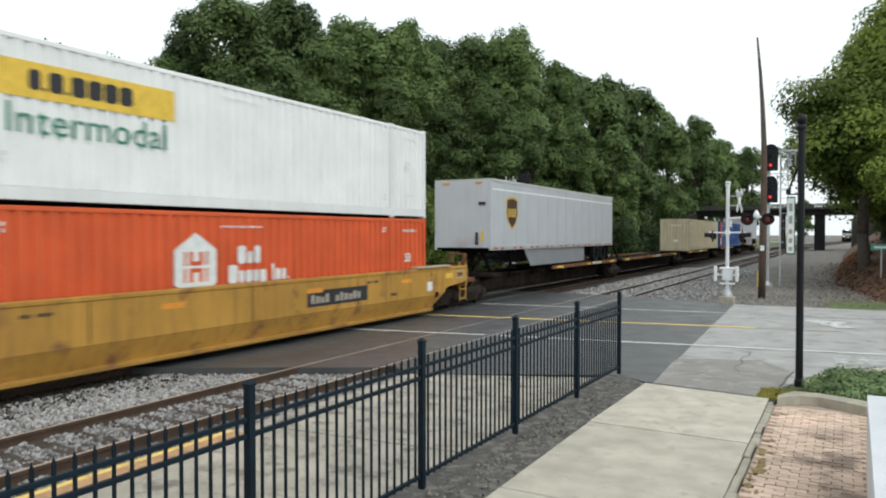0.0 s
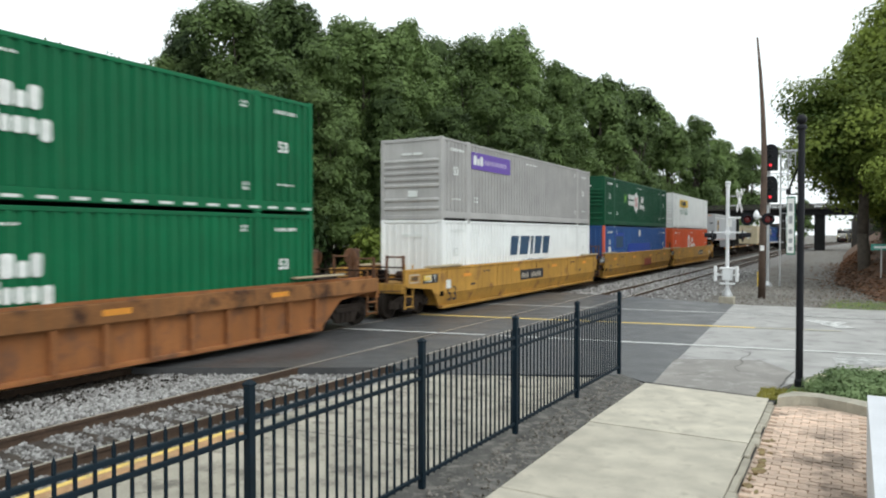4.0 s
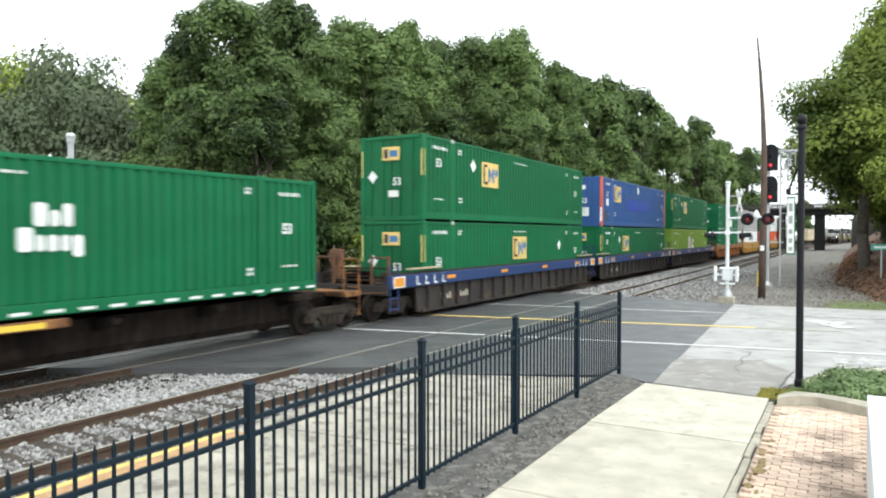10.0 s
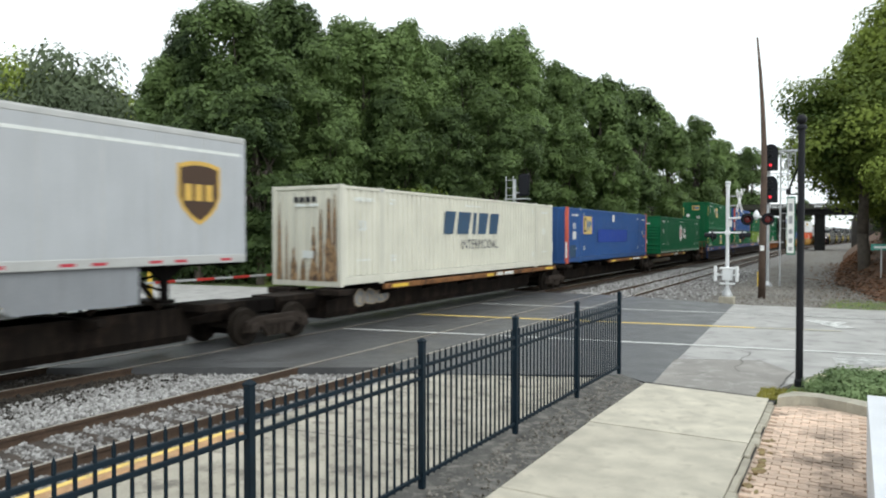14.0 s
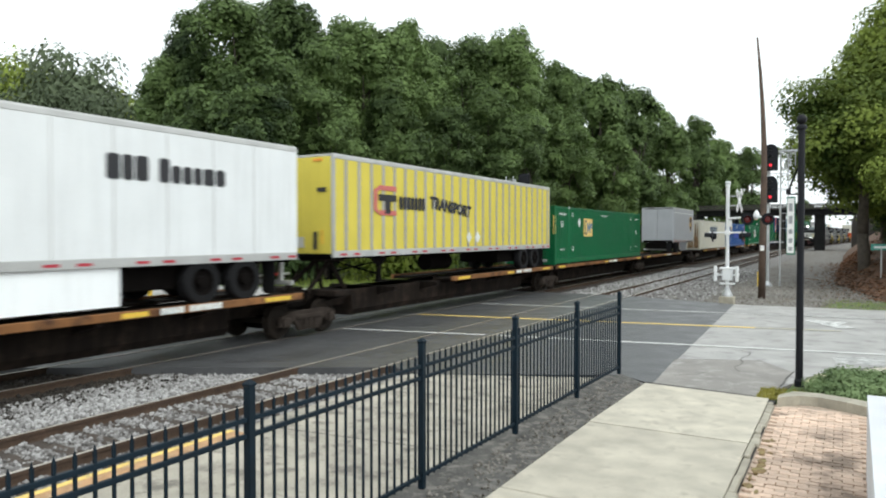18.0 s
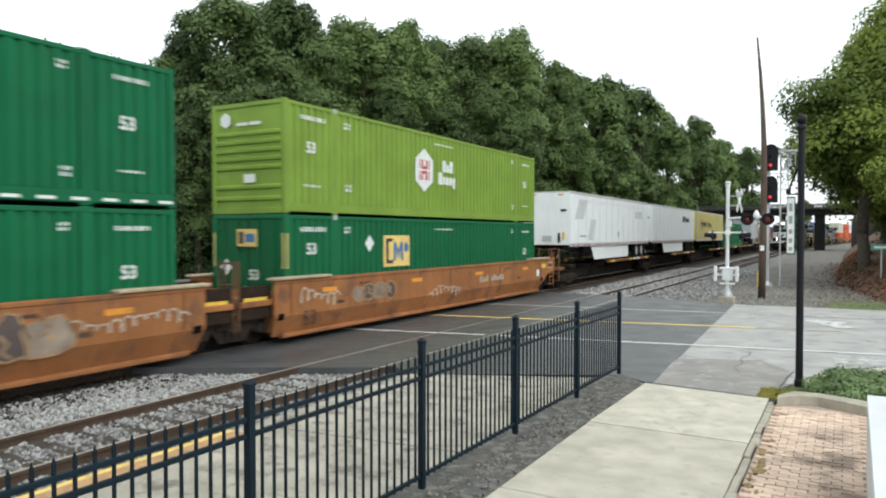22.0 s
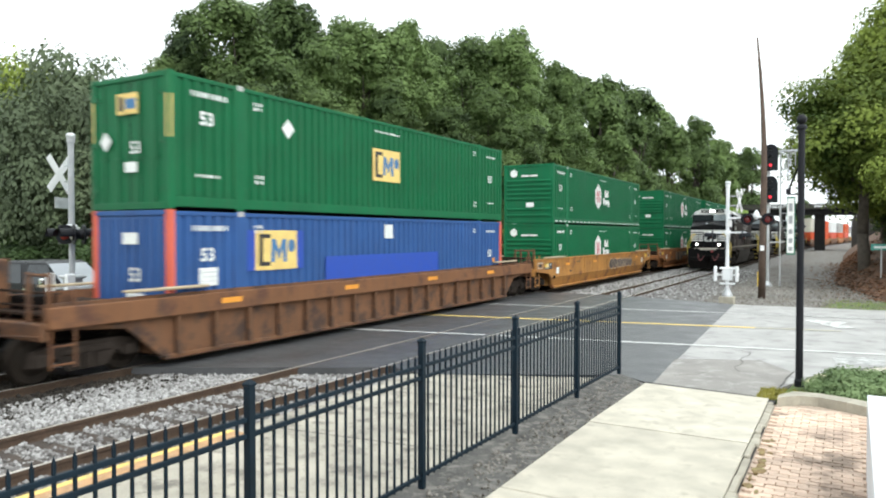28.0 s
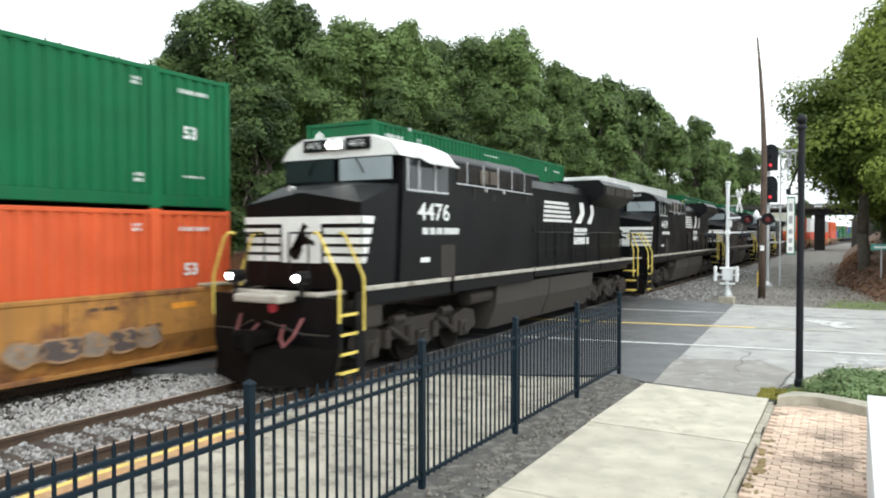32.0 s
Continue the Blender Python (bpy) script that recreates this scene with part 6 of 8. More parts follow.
def well_car(color, label, style="smooth", south=("own", 11.3), north=("own", 11.3), sill=None, post=None, marks=()):
    """A well car unit. south and north: 'own' bogie with a coupler, or 'joint', and how far off."""
    t = thing("well_car", label, "railway car", "well cars of the freight train")
    sill = sill or color
    ends = []
    for sgn, (kind, d) in ((-1, south), (1, north)):
        ends.append(d - (0.55 if kind == "own" else 0.25))
    es, en = ends
    blunt = sill is C_BLUE
    def end_line(kind, e, sg):
        """Outline of the panel's end, from its foot upwards: cut short at a joint, tapering over a bogie."""
        if kind == "joint" and style == "smooth":
            line = [(8.55, 0.2), (8.66, 0.7), (8.66, 1.5)]
        elif kind == "joint" or blunt:
            line = [(8.6, 0.2), (8.66, 0.7), (8.7, 1.02), (e, 1.1), (e, 1.5)]
        else:
            line = [(8.3, 0.2), (8.9, 0.7), (9.15, 0.9), (e - 0.25, 1.02), (e, 1.1), (e, 1.5)]
        return [(sg * y, z) for y, z in line]
    ls, ln = end_line(south[0], es, -1), end_line(north[0], en, 1)
    ts, tn = -ls[-1][0], ln[-1][0]
    for sgn in (-1, 1):
        g = G()
        if style == "smooth":
            g.prism(ln[1:] + ls[:0:-1], 1.42 * sgn, 1.5 * sgn, "X")
            low = [ls[0], ln[0], ln[1], ls[1]]
            xo = lambda z: 1.5 if z > 0.69 else 1.3
            g.add([(sgn * xo(z), y, z) for y, z in low] + [(sgn * (xo(z) - 0.07), y, z) for y, z in low], [(0, 1, 2, 3), (7, 6, 5, 4), (0, 4, 5, 1), (1, 5, 6, 2), (3, 2, 6, 7), (0, 3, 7, 4)])
        else:
            g.prism(ln + ls[::-1], 1.3 * sgn, 1.36 * sgn, "X")
        part("side_panel", g, color, t)
        if style == "smooth" and sgn > 0:
            for k in range(-6, 7):
                if abs(k) != 1:
                    part("panel_seam", shared("seam%d" % sgn, lambda: G().box(min(1.499 * sgn, 1.503 * sgn), max(1.499 * sgn, 1.503 * sgn), -0.012, 0.012, 0.72, 1.49).mesh("panel_seam")), STEEL if k % 3 == 0 else color, t, m=pose(0, k * 1.35, 0))
        part("top_chord", G().box(min(1.38 * sgn, 1.52 * sgn), max(1.38 * sgn, 1.52 * sgn), -ts, tn, 1.5 if style == "smooth" else (1.34 if sill is color else 1.05), 1.6 if style == "smooth" else 1.58 if sill is color else 1.44, 0.02), sill, t)
        part("bottom_chord", G().box(min(1.24 * sgn, 1.44 * sgn), max(1.24 * sgn, 1.44 * sgn), -8.3, 8.3, 0.16, 0.26, 0.02), color, t)
        if style != "smooth":
            for k in range(-8, 9):
                part("rib", shared("rib%d" % sgn, lambda: G().box(min(1.36 * sgn, 1.5 * sgn), max(1.36 * sgn, 1.5 * sgn), -0.045, 0.045, 0.24, 1.34, 0.012).mesh("rib")), post or color, t, m=pose(0, k * 1.0, 0))
        # flat guides on the chord at the corners of the well
        for y in (max(-8.2, -ts + 1.0), min(8.2, tn - 1.0)):
            part("guide_shelf", G().box(min(1.3 * sgn, 1.58 * sgn), max(1.3 * sgn, 1.58 * sgn), y - 1.1, y + 1.1, 1.6, 1.67, 0.02) if style == "smooth" else G().box(min(1.3 * sgn, 1.5 * sgn), max(1.3 * sgn, 1.5 * sgn), y - 1.0, y + 1.0, 1.585, 1.64, 0.02), M_DUST, t, "pale dusty guide shelf")
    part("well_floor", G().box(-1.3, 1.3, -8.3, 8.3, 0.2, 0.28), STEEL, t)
    for sgn, (kind, d), e in ((-1, south, es), (1, north, en)):
        lo, hi = sorted((sgn * 8.35, sgn * e))
        part("end_deck", G().box(-1.36, 1.36, lo, hi, 1.0, 1.14, 0.02), color, t)
        part("bulkhead", G().box(-1.3, 1.3, min(sgn * 8.32, sgn * 8.42), max(sgn * 8.32, sgn * 8.42), 0.28, 1.3), color, t)
        if kind == "joint" and style == "smooth":
            for a in (-1, 1):
                part("end_gusset", G().box(min(a * 1.2, a * 1.3), max(a * 1.2, a * 1.3), min(sgn * 8.6, sgn * e), max(sgn * 8.6, sgn * e), 0.7, 1.5, 0.02), SHADED_RUST, t)
        # Wide dark sill and rod, added to deepen the shade under the deck.
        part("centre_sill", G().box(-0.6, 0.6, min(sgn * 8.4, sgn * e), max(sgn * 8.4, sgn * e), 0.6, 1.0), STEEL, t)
        part("brake_rod", G().tube([(0.7, sgn * 8.45, 0.72), (0.85, sgn * (e - 0.1), 0.8)], 0.03), STEEL, t)
        if kind == "own":
            bogie(t, sgn * (d - 1.55))
            part("coupler", G().box(-0.12, 0.12, min(sgn * (e - 0.1), sgn * d), max(sgn * (e - 0.1), sgn * d), 0.78, 1.02, 0.03).cyl((0, sgn * (d - 0.05), 0.7), (0, sgn * (d - 0.05), 1.1), 0.13, n=8), STEEL, t)
            part("end_sill", G().box(-1.45, 1.45, min(sgn * e, sgn * (e + 0.1)), max(sgn * e, sgn * (e + 0.1)), 0.85, 1.16, 0.02), color, t)
            for x in (-1.38, -0.75, 0.75, 1.38):
                part("stanchion", shared("stanch", lambda: G().box(-0.035, 0.035, -0.035, 0.035, 1.14, 2.05).mesh("stanchion")), C_RUST, t, m=pose(x, sgn * (e - 0.08), 0))
            for z in (1.4, 1.66):
                part("cross_rail", G().cyl((-1.3, sgn * (e - 0.3), z), (1.3, sgn * (e - 0.3), z), 0.028, n=6), SHADED_RUST, t)
            part("crossover_step", G().box(-1.1, 1.2, min(sgn * (e - 0.55), sgn * (e - 0.12)), max(sgn * (e - 0.55), sgn * (e - 0.12)), 1.26, 1.3), SHADED_RUST, t)
            part("tank", G().cyl((0.35, sgn * (e - 1.3), 1.32), (1.1, sgn * (e - 1.3), 1.32), 0.17, n=12), SHADED_RUST, t)
            for x in (-1.38, 0.75):
                part("grab_rail", G().cyl((x, sgn * (e - 0.08), 2.0), (x + 0.63, sgn * (e - 0.08), 2.0), 0.03, n=6), C_RUST, t)
            g = G().tube([(1.46, sgn * (e - 0.5), 0.35), (1.46, sgn * (e - 0.5), 1.75)], 0.025).tube([(1.46, sgn * (e - 0.05), 0.35), (1.46, sgn * (e - 0.05), 1.75)], 0.025)
            for z in (0.42, 0.75, 1.08, 1.42):
                g.tube([(1.46, sgn * (e - 0.5), z), (1.46, sgn * (e - 0.05), z)], 0.022)
            part("ladder", g, sill, t)
            part("brake_box", G().box(-0.5, 0.3, min(sgn * (e - 0.9), sgn * (e - 0.4)), max(sgn * (e - 0.9), sgn * (e - 0.4)), 1.14, 1.55, 0.04), STEEL, t)
            part("brake_stand", G().box(-0.95, -0.6, min(sgn * (e - 0.5), sgn * (e - 0.2)), max(sgn * (e - 0.5), sgn * (e - 0.2)), 1.14, 2.25, 0.04).lathe([(0.24, 0), (0.28, 0.02), (0.24, 0.04)], (-0.78, sgn * (e - 0.16), 2.0), "Y", 14), C_RUST, t)
            part("hose_bundle", G().tube([(0.35, sgn * (e - 0.1), 1.0), (0.5, sgn * (e + 0.2), 0.7), (0.3, sgn * (e + 0.4), 0.55)], 0.03), RUBBER, t)
            part("uncoupling_rod", G().tube([(1.4, sgn * (e + 0.12), 0.95), (0.2, sgn * (e + 0.25), 0.9)], 0.018), C_RUST, t)
        else:
            if sgn < 0 or kind == "joint":
                if sgn > 0:
                    bogie(t, d)
            part("joint_casting", G().box(-0.4, 0.4, min(sgn * e, sgn * d), max(sgn * e, sgn * d), 0.72, 1.05, 0.04), STEEL, t)
            g = G().tube([(1.3, sgn * (e + 0.05), 0.45), (1.3, sgn * (e + 0.05), 2.1)], 0.03).tube([(0.85, sgn * (e + 0.05), 0.45), (0.85, sgn * (e + 0.05), 2.1)], 0.03)
            for z in (0.5, 0.85, 1.2, 1.55, 2.05):
                g.tube([(0.85, sgn * (e + 0.05), z), (1.3, sgn * (e + 0.05), z)], 0.022)
            part("ladder", g, C_RUST if style == "smooth" else sill, t)
        if kind == "joint" and style == "smooth":
            part("end_reflector", G().box(1.3, 1.304, min(sgn * 8.74, sgn * (e - 0.12)), max(sgn * 8.74, sgn * (e - 0.12)), 1.08, 1.22), MARK_YELLOW, t)
        elif blunt:
            fr = part("end_reflector", G().box(1.522, 1.526, min(sgn * (e - 0.75), sgn * (e - 0.2)), max(sgn * (e - 0.75), sgn * (e - 0.2)), 1.1, 1.38), MARK_ORANGE, t)
            part("reflector_edge", G().box(1.5205, 1.5235, min(sgn * (e - 0.8), sgn * (e - 0.15)), max(sgn * (e - 0.8), sgn * (e - 0.15)), 1.07, 1.41), MARK, fr)
            for k in range(4):
                yk = sgn * (e - 1.5 - 0.55 * k)
                part("corner_mark", G().box(1.522, 1.525, yk - 0.03, yk + 0.03, 1.1, 1.38).box(1.522, 1.525, min(yk, yk - sgn * 0.2), max(yk, yk - sgn * 0.2), 1.1, 1.15), MARK, t, "white corner mark")
        else:
            part("end_reflector", G().box(1.502, 1.506, min(sgn * (e - 1.6), sgn * (e - 1.1)), max(sgn * (e - 1.6), sgn * (e - 1.1)), 1.2, 1.38), MARK_YELLOW, t)
            if style == "smooth":
                ep = part("end_plate", G().box(1.5, 1.504, min(sgn * (e - 0.85), sgn * (e - 0.25)), max(sgn * (e - 0.85), sgn * (e - 0.25)), 1.16, 1.44), M_SAND, t, "pale framed code plate")
                part("plate_field", G().box(1.504, 1.506, min(sgn * (e - 0.81), sgn * (e - 0.29)), max(sgn * (e - 0.81), sgn * (e - 0.29)), 1.2, 1.4), color, ep)
                part("print_bar", blocks(G(), sgn * (e - 0.55) - 0.2, 1.24, [0.07] * 4, 0.12, 1.506, 0.35, 0.003), MARK_BLACK, ep)
        if style == "smooth":
            if kind == "own":
                part("placard", plate(sgn * 8.0, 1.0, 0.32, 0.3, 1.502), MARK, t)
            part("stencil_bar", blocks(G(), sgn * 4.9 - 0.4, 1.3, [0.05] * 3 + [-0.06] + [0.05] * 4, 0.07, 1.502, 0.4, 0.003), MARK_BLACK, t)
            part("stencil_bar", blocks(G(), sgn * 6.0 - 0.3, 0.85, [0.05] * 5, 0.09, 1.502, 0.4, 0.003), MARK_BLACK, t)
            part("jacking_pad", G().box(1.3, 1.515, sgn * 8.45 - 0.12, sgn * 8.45 + 0.12, 0.62, 0.78, 0.02), STEEL, t)
    for k, y in enumerate((-6.6, -2.2, 2.2, 6.6)):
        xx = 1.502 if style == "smooth" else 1.522
        zz = 1.2 if style == "smooth" else 1.2 if sill is not color else 1.44
        part("side_reflector", G().box(xx, xx + 0.004, y - 0.3, y + 0.3, zz, zz + 0.12), MARK_ORANGE, t)
    for f in marks:
        f(t)
    return t


def car_code(y, z, dark=True, x=1.502):
    def f(t):
        if dark:
            part("code_panel", plate(y, z, 2.6, 0.42, x, 0.003), MARK_BLACK, t)
        g = G()
        blocks(g, y - 1.15, z - 0.13, [0.12, 0.12, 0.12, 0.12, -0.14, 0.12, 0.12, 0.12, 0.12, 0.12, 0.12], 0.23, x + 0.003, 0.62, 0.003, 0.3)
        part("code_line", g, M_SAND, t)
    return f


M_OXBLOOD = mat("marking_oxblood", (0.2, 0.025, 0.015), 0.7, var=0.15, bump=0)


def red_bars(y, z, plate_on=False, col=M_OXBLOOD):
    def f(t):
        if plate_on:
            part("name_plate", plate(y, z, 2.5, 0.8, 1.502, 0.003), mat("faded_ochre", (0.5, 0.27, 0.09), 0.7), t)
        bars(t, y - 1.05, z - 0.24, [0.52, 0.52, 0.62], 0.48, 1.505, col, 0.22)
    return f


def size_mark(y, z, size=0.55, m_=None):
    return lambda t: part("size_number", writing("53", size), m_ or MARK_BLACK, t, m=pose(1.504, y, z))


def code_end(t):
    part("code_panel", plate(-9.2, 1.25, 1.0, 0.3, 1.502, 0.003), MARK_BLACK, t)
    part("lettering", writing("125 T", 0.3), MARK, t, m=pose(1.507, -9.2, 1.15))


def spine_car(label, south=9.2, north=9.2, deck=(-8.6, 1.0), hitch=None, end="joint", sill=None, tail="joint", inset=1.5):
    t = thing("spine_car", label, "railway car", "spine cars of the freight train")
    sill = sill or C_SILL
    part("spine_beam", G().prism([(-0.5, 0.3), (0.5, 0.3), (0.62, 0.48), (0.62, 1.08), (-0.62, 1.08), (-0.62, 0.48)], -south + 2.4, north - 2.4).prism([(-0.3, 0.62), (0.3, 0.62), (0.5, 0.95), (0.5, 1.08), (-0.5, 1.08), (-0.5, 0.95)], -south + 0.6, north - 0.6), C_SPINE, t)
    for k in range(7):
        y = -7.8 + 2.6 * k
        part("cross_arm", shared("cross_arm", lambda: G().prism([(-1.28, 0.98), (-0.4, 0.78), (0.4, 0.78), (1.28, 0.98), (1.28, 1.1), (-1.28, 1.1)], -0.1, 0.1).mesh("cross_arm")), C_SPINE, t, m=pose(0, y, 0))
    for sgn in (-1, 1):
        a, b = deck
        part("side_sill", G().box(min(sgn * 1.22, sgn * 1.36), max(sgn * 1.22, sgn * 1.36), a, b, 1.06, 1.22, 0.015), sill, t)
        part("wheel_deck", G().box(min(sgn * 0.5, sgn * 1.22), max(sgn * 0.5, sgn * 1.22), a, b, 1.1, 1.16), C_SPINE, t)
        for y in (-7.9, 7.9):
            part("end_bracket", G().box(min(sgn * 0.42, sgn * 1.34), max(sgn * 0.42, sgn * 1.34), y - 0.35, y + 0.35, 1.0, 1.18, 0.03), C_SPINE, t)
    for y, w in ((deck[0] + 0.8, 0.9), ((deck[0] + deck[1]) / 2, 0.6), (deck[1] - 0.9, 0.9)):
        part("side_reflector", plate(y, 1.14, w, 0.1, 1.361, 0.003), MARK_YELLOW, t)
    g = G()
    blocks(g, sum(deck) / 2 + 0.6, 1.08, [0.12] * 4 + [-0.1] + [0.12] * 6, 0.13, 1.361, 0.25, 0.003)
    part("code_line", g, MARK, t)
    if hitch is not None:
        hs = part("hitch_stand", G().box(-0.5, 0.5, hitch - 0.45, hitch + 0.45, 1.93, 2.06, 0.03), C_SPINE, t)
        for a in (-1, 1):
            for dy in (-1.2, 0.5):
                part("strut", G().tube([(a * 0.45, hitch + dy, 1.1), (a * 0.25, hitch, 1.95)], 0.07), C_SPINE, hs)
    for sgn, d, kind in ((1, north, end), (-1, south, tail)):
        if kind == "own":
            bogie(t, sgn * (d - inset))
            part("coupler", G().box(-0.12, 0.12, min(sgn * (d - 0.7), sgn * d), max(sgn * (d - 0.7), sgn * d), 0.78, 1.02, 0.03), STEEL, t)
            part("end_platform", G().box(-1.3, 1.3, min(sgn * (d - 1.2), sgn * (d - 0.5)), max(sgn * (d - 1.2), sgn * (d - 0.5)), 0.95, 1.1, 0.02), sill, t)
            g = G().tube([(1.25, sgn * (d - 0.55), 0.4), (1.25, sgn * (d - 0.55), 2.0), (0.7, sgn * (d - 0.55), 2.0), (0.7, sgn * (d - 0.55), 1.0)], 0.03)
            for z in (0.45, 0.8, 1.2, 1.6):
                g.tube([(1.25, sgn * (d - 0.55), z), (0.85, sgn * (d - 0.55), z)], 0.022)
            part("ladder", g, sill, t)
        else:
            if sgn > 0:
                bogie(t, d)
            part("joint_casting", G().box(-0.36, 0.36, min(sgn * (d - 0.7), sgn * d), max(sgn * (d - 0.7), sgn * d), 0.7, 1.05, 0.04), STEEL, t)
    return t


def wheels(t, y, z=1.18, r=0.5, pair=True, rim=None):
    for yy in ((y, y + 1.25) if pair else (y,)):
        for s in (-1, 1):
            w = part("tyre", shared("tyre", lambda: G().lathe([(0.3, -0.14), (0.46, -0.15), (0.5, -0.1), (0.5, 0.1), (0.46, 0.15), (0.3, 0.14), (0.3, -0.14)], (0, 0, 0), "X", 20, False).mesh("tyre")), RUBBER, t, m=pose(s * 1.12, yy, z + r))
            part("rim", shared("rim", lambda: G().lathe([(0.29, -0.13), (0.3, 0.13), (0.24, 0.06), (0.14, 0.04), (0.12, 0.14), (0.02, 0.15)], (0, 0, 0), "X", 14).mesh("rim")), rim, w, "dished wheel rim")


def trailer(color, label, length=16.15, nose="south", skirt=True, posts=None, marks=(), rim=STEEL, top=4.95):
    """A road trailer; its floor is at z = 2.08 above the rail, wheels stand on the car's deck."""
    t = thing("road_trailer", label, "trailer", "road trailers on the train")
    h = length / 2
    s = -1 if nose == "south" else 1
    z0, z1 = 2.08, top
    part("side_wall", G().box(WID - 0.05, WID - 0.005, -h + 0.1, h - 0.1, z0 + 0.18, z1 - 0.1), color, t)
    part("side_wall", G().box(-WID + 0.005, -WID + 0.05, -h + 0.1, h - 0.1, z0 + 0.18, z1 - 0.1), color, t)
    part("roof", G().box(-WID + 0.02, WID - 0.02, -h + 0.05, h - 0.05, z1 - 0.06, z1), P_ALU, t)
    part("nose_wall", G().box(-WID + 0.1, WID - 0.1, min(s * h, s * (h - 0.08)), max(s * h, s * (h - 0.08)), z0 + 0.1, z1 - 0.08, 0.02), color, t)
    part("rear_door", G().box(-WID + 0.1, -0.008, min(-s * h, -s * (h - 0.06)), max(-s * h, -s * (h - 0.06)), z0 + 0.15, z1 - 0.14, 0.01), color, t)
    part("rear_door", G().box(0.008, WID - 0.1, min(-s * h, -s * (h - 0.06)), max(-s * h, -s * (h - 0.06)), z0 + 0.15, z1 - 0.14, 0.01), color, t)
    for a in (-1, 1):
        part("bottom_rail", G().box(min(a * (WID - 0.07), a * (WID + 0.004)), max(a * (WID - 0.07), a * (WID + 0.004)), -h, h, z0, z0 + 0.19, 0.012), P_ALU, t)
        part("top_rail", G().box(min(a * (WID - 0.07), a * (WID + 0.004)), max(a * (WID - 0.07), a * (WID + 0.004)), -h, h, z1 - 0.15, z1 - 0.02, 0.02), P_ALU, t)
        for y in (-h, h - 0.1):
            part("corner_post", G().box(min(a * (WID - 0.1), a * (WID + 0.002)), max(a * (WID - 0.1), a * (WID + 0.002)), y, y + 0.1, z0, z1 - 0.02, 0.02), P_ALU if posts else color, t)
    g = G()
    for k in range(int(length / 0.62)):
        y = -h + 0.3 + k * 0.62
        if k % 3 != 2:
            g.box(WID + 0.004, WID + 0.006, y, y + 0.3, z0 + 0.05, z0 + 0.11)
    tagged(part("reflector_tape", g, MARK_RED, t, "red reflective tape"), kind="stuff")
    if posts:
        pm = shared("tpost%.2f" % top, lambda: G().box(WID - 0.006, WID + 0.016, -0.07, 0.07, z0 + 0.19, z1 - 0.14, 0.006).mesh("side_post"))
        k = 0
        y = -h + 0.55
        while y < h - 0.2:
            part("side_post", pm, P_POST, t, m=pose(0, y, 0))
            y += 0.61
    else:
        g = G()
        y = -h + 1.22
        while y < h - 0.3:
            g.box(WID - 0.006, WID - 0.001, y - 0.012, y + 0.012, z0 + 0.19, z1 - 0.16)
            y += 1.22
        part("panel_seam", g, P_ALU, t)
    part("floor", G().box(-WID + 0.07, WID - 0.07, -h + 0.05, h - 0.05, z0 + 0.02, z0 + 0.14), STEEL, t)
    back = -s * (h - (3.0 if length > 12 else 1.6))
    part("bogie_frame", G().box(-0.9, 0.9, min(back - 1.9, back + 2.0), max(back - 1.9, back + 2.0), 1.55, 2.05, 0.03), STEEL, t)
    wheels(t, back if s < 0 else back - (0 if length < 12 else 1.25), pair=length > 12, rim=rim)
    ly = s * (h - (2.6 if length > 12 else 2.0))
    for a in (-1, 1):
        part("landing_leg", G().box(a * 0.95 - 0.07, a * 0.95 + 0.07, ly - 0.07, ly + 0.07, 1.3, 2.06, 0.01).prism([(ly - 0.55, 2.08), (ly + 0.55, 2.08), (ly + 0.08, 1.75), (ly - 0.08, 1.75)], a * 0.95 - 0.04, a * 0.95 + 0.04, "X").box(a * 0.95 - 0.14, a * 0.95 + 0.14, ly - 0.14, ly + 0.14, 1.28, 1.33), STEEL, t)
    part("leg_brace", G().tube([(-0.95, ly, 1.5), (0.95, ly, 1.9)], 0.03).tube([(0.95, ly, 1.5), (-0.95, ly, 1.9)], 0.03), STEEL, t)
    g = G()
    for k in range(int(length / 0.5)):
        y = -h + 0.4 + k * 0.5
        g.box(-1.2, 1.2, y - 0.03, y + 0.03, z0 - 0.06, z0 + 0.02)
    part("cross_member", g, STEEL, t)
    part("rear_bumper", G().box(-1.15, 1.15, -s * (h - 0.03) - 0.05, -s * (h - 0.03) + 0.05, 1.42, 1.54, 0.01).box(-0.8, -0.7, -s * (h - 0.03) - 0.04, -s * (h - 0.03) + 0.04, 1.5, 2.08).box(0.7, 0.8, -s * (h - 0.03) - 0.04, -s * (h - 0.03) + 0.04, 1.5, 2.08), P_ALU, t)
    part("mud_flap", G().box(0.85, 1.27, back + (-s) * 2.2 - 0.01, back + (-s) * 2.2 + 0.01, 1.3, 2.05), RUBBER, t)
    if skirt:
        a, b = (ly + 0.9, back - 2.0) if s < 0 else (back + 0.9, ly - 0.8)
        for sg in (-1, 1):
            part("side_skirt", G().prism([(a + 0.7, 1.32), (b, 1.32), (b, 2.08), (a, 2.08)], sg * 1.2 - 0.015, sg * 1.2 + 0.015, "X"), P_SKIRT_SHADED if color is P_LGREY else color, t)
    else:
        part("tank", G().cyl((0, -1.2, 1.7), (0, 0.4, 1.7), 0.3, n=12), STEEL, t)
    yn = s * h + (0.004 if s > 0 else -0.034)
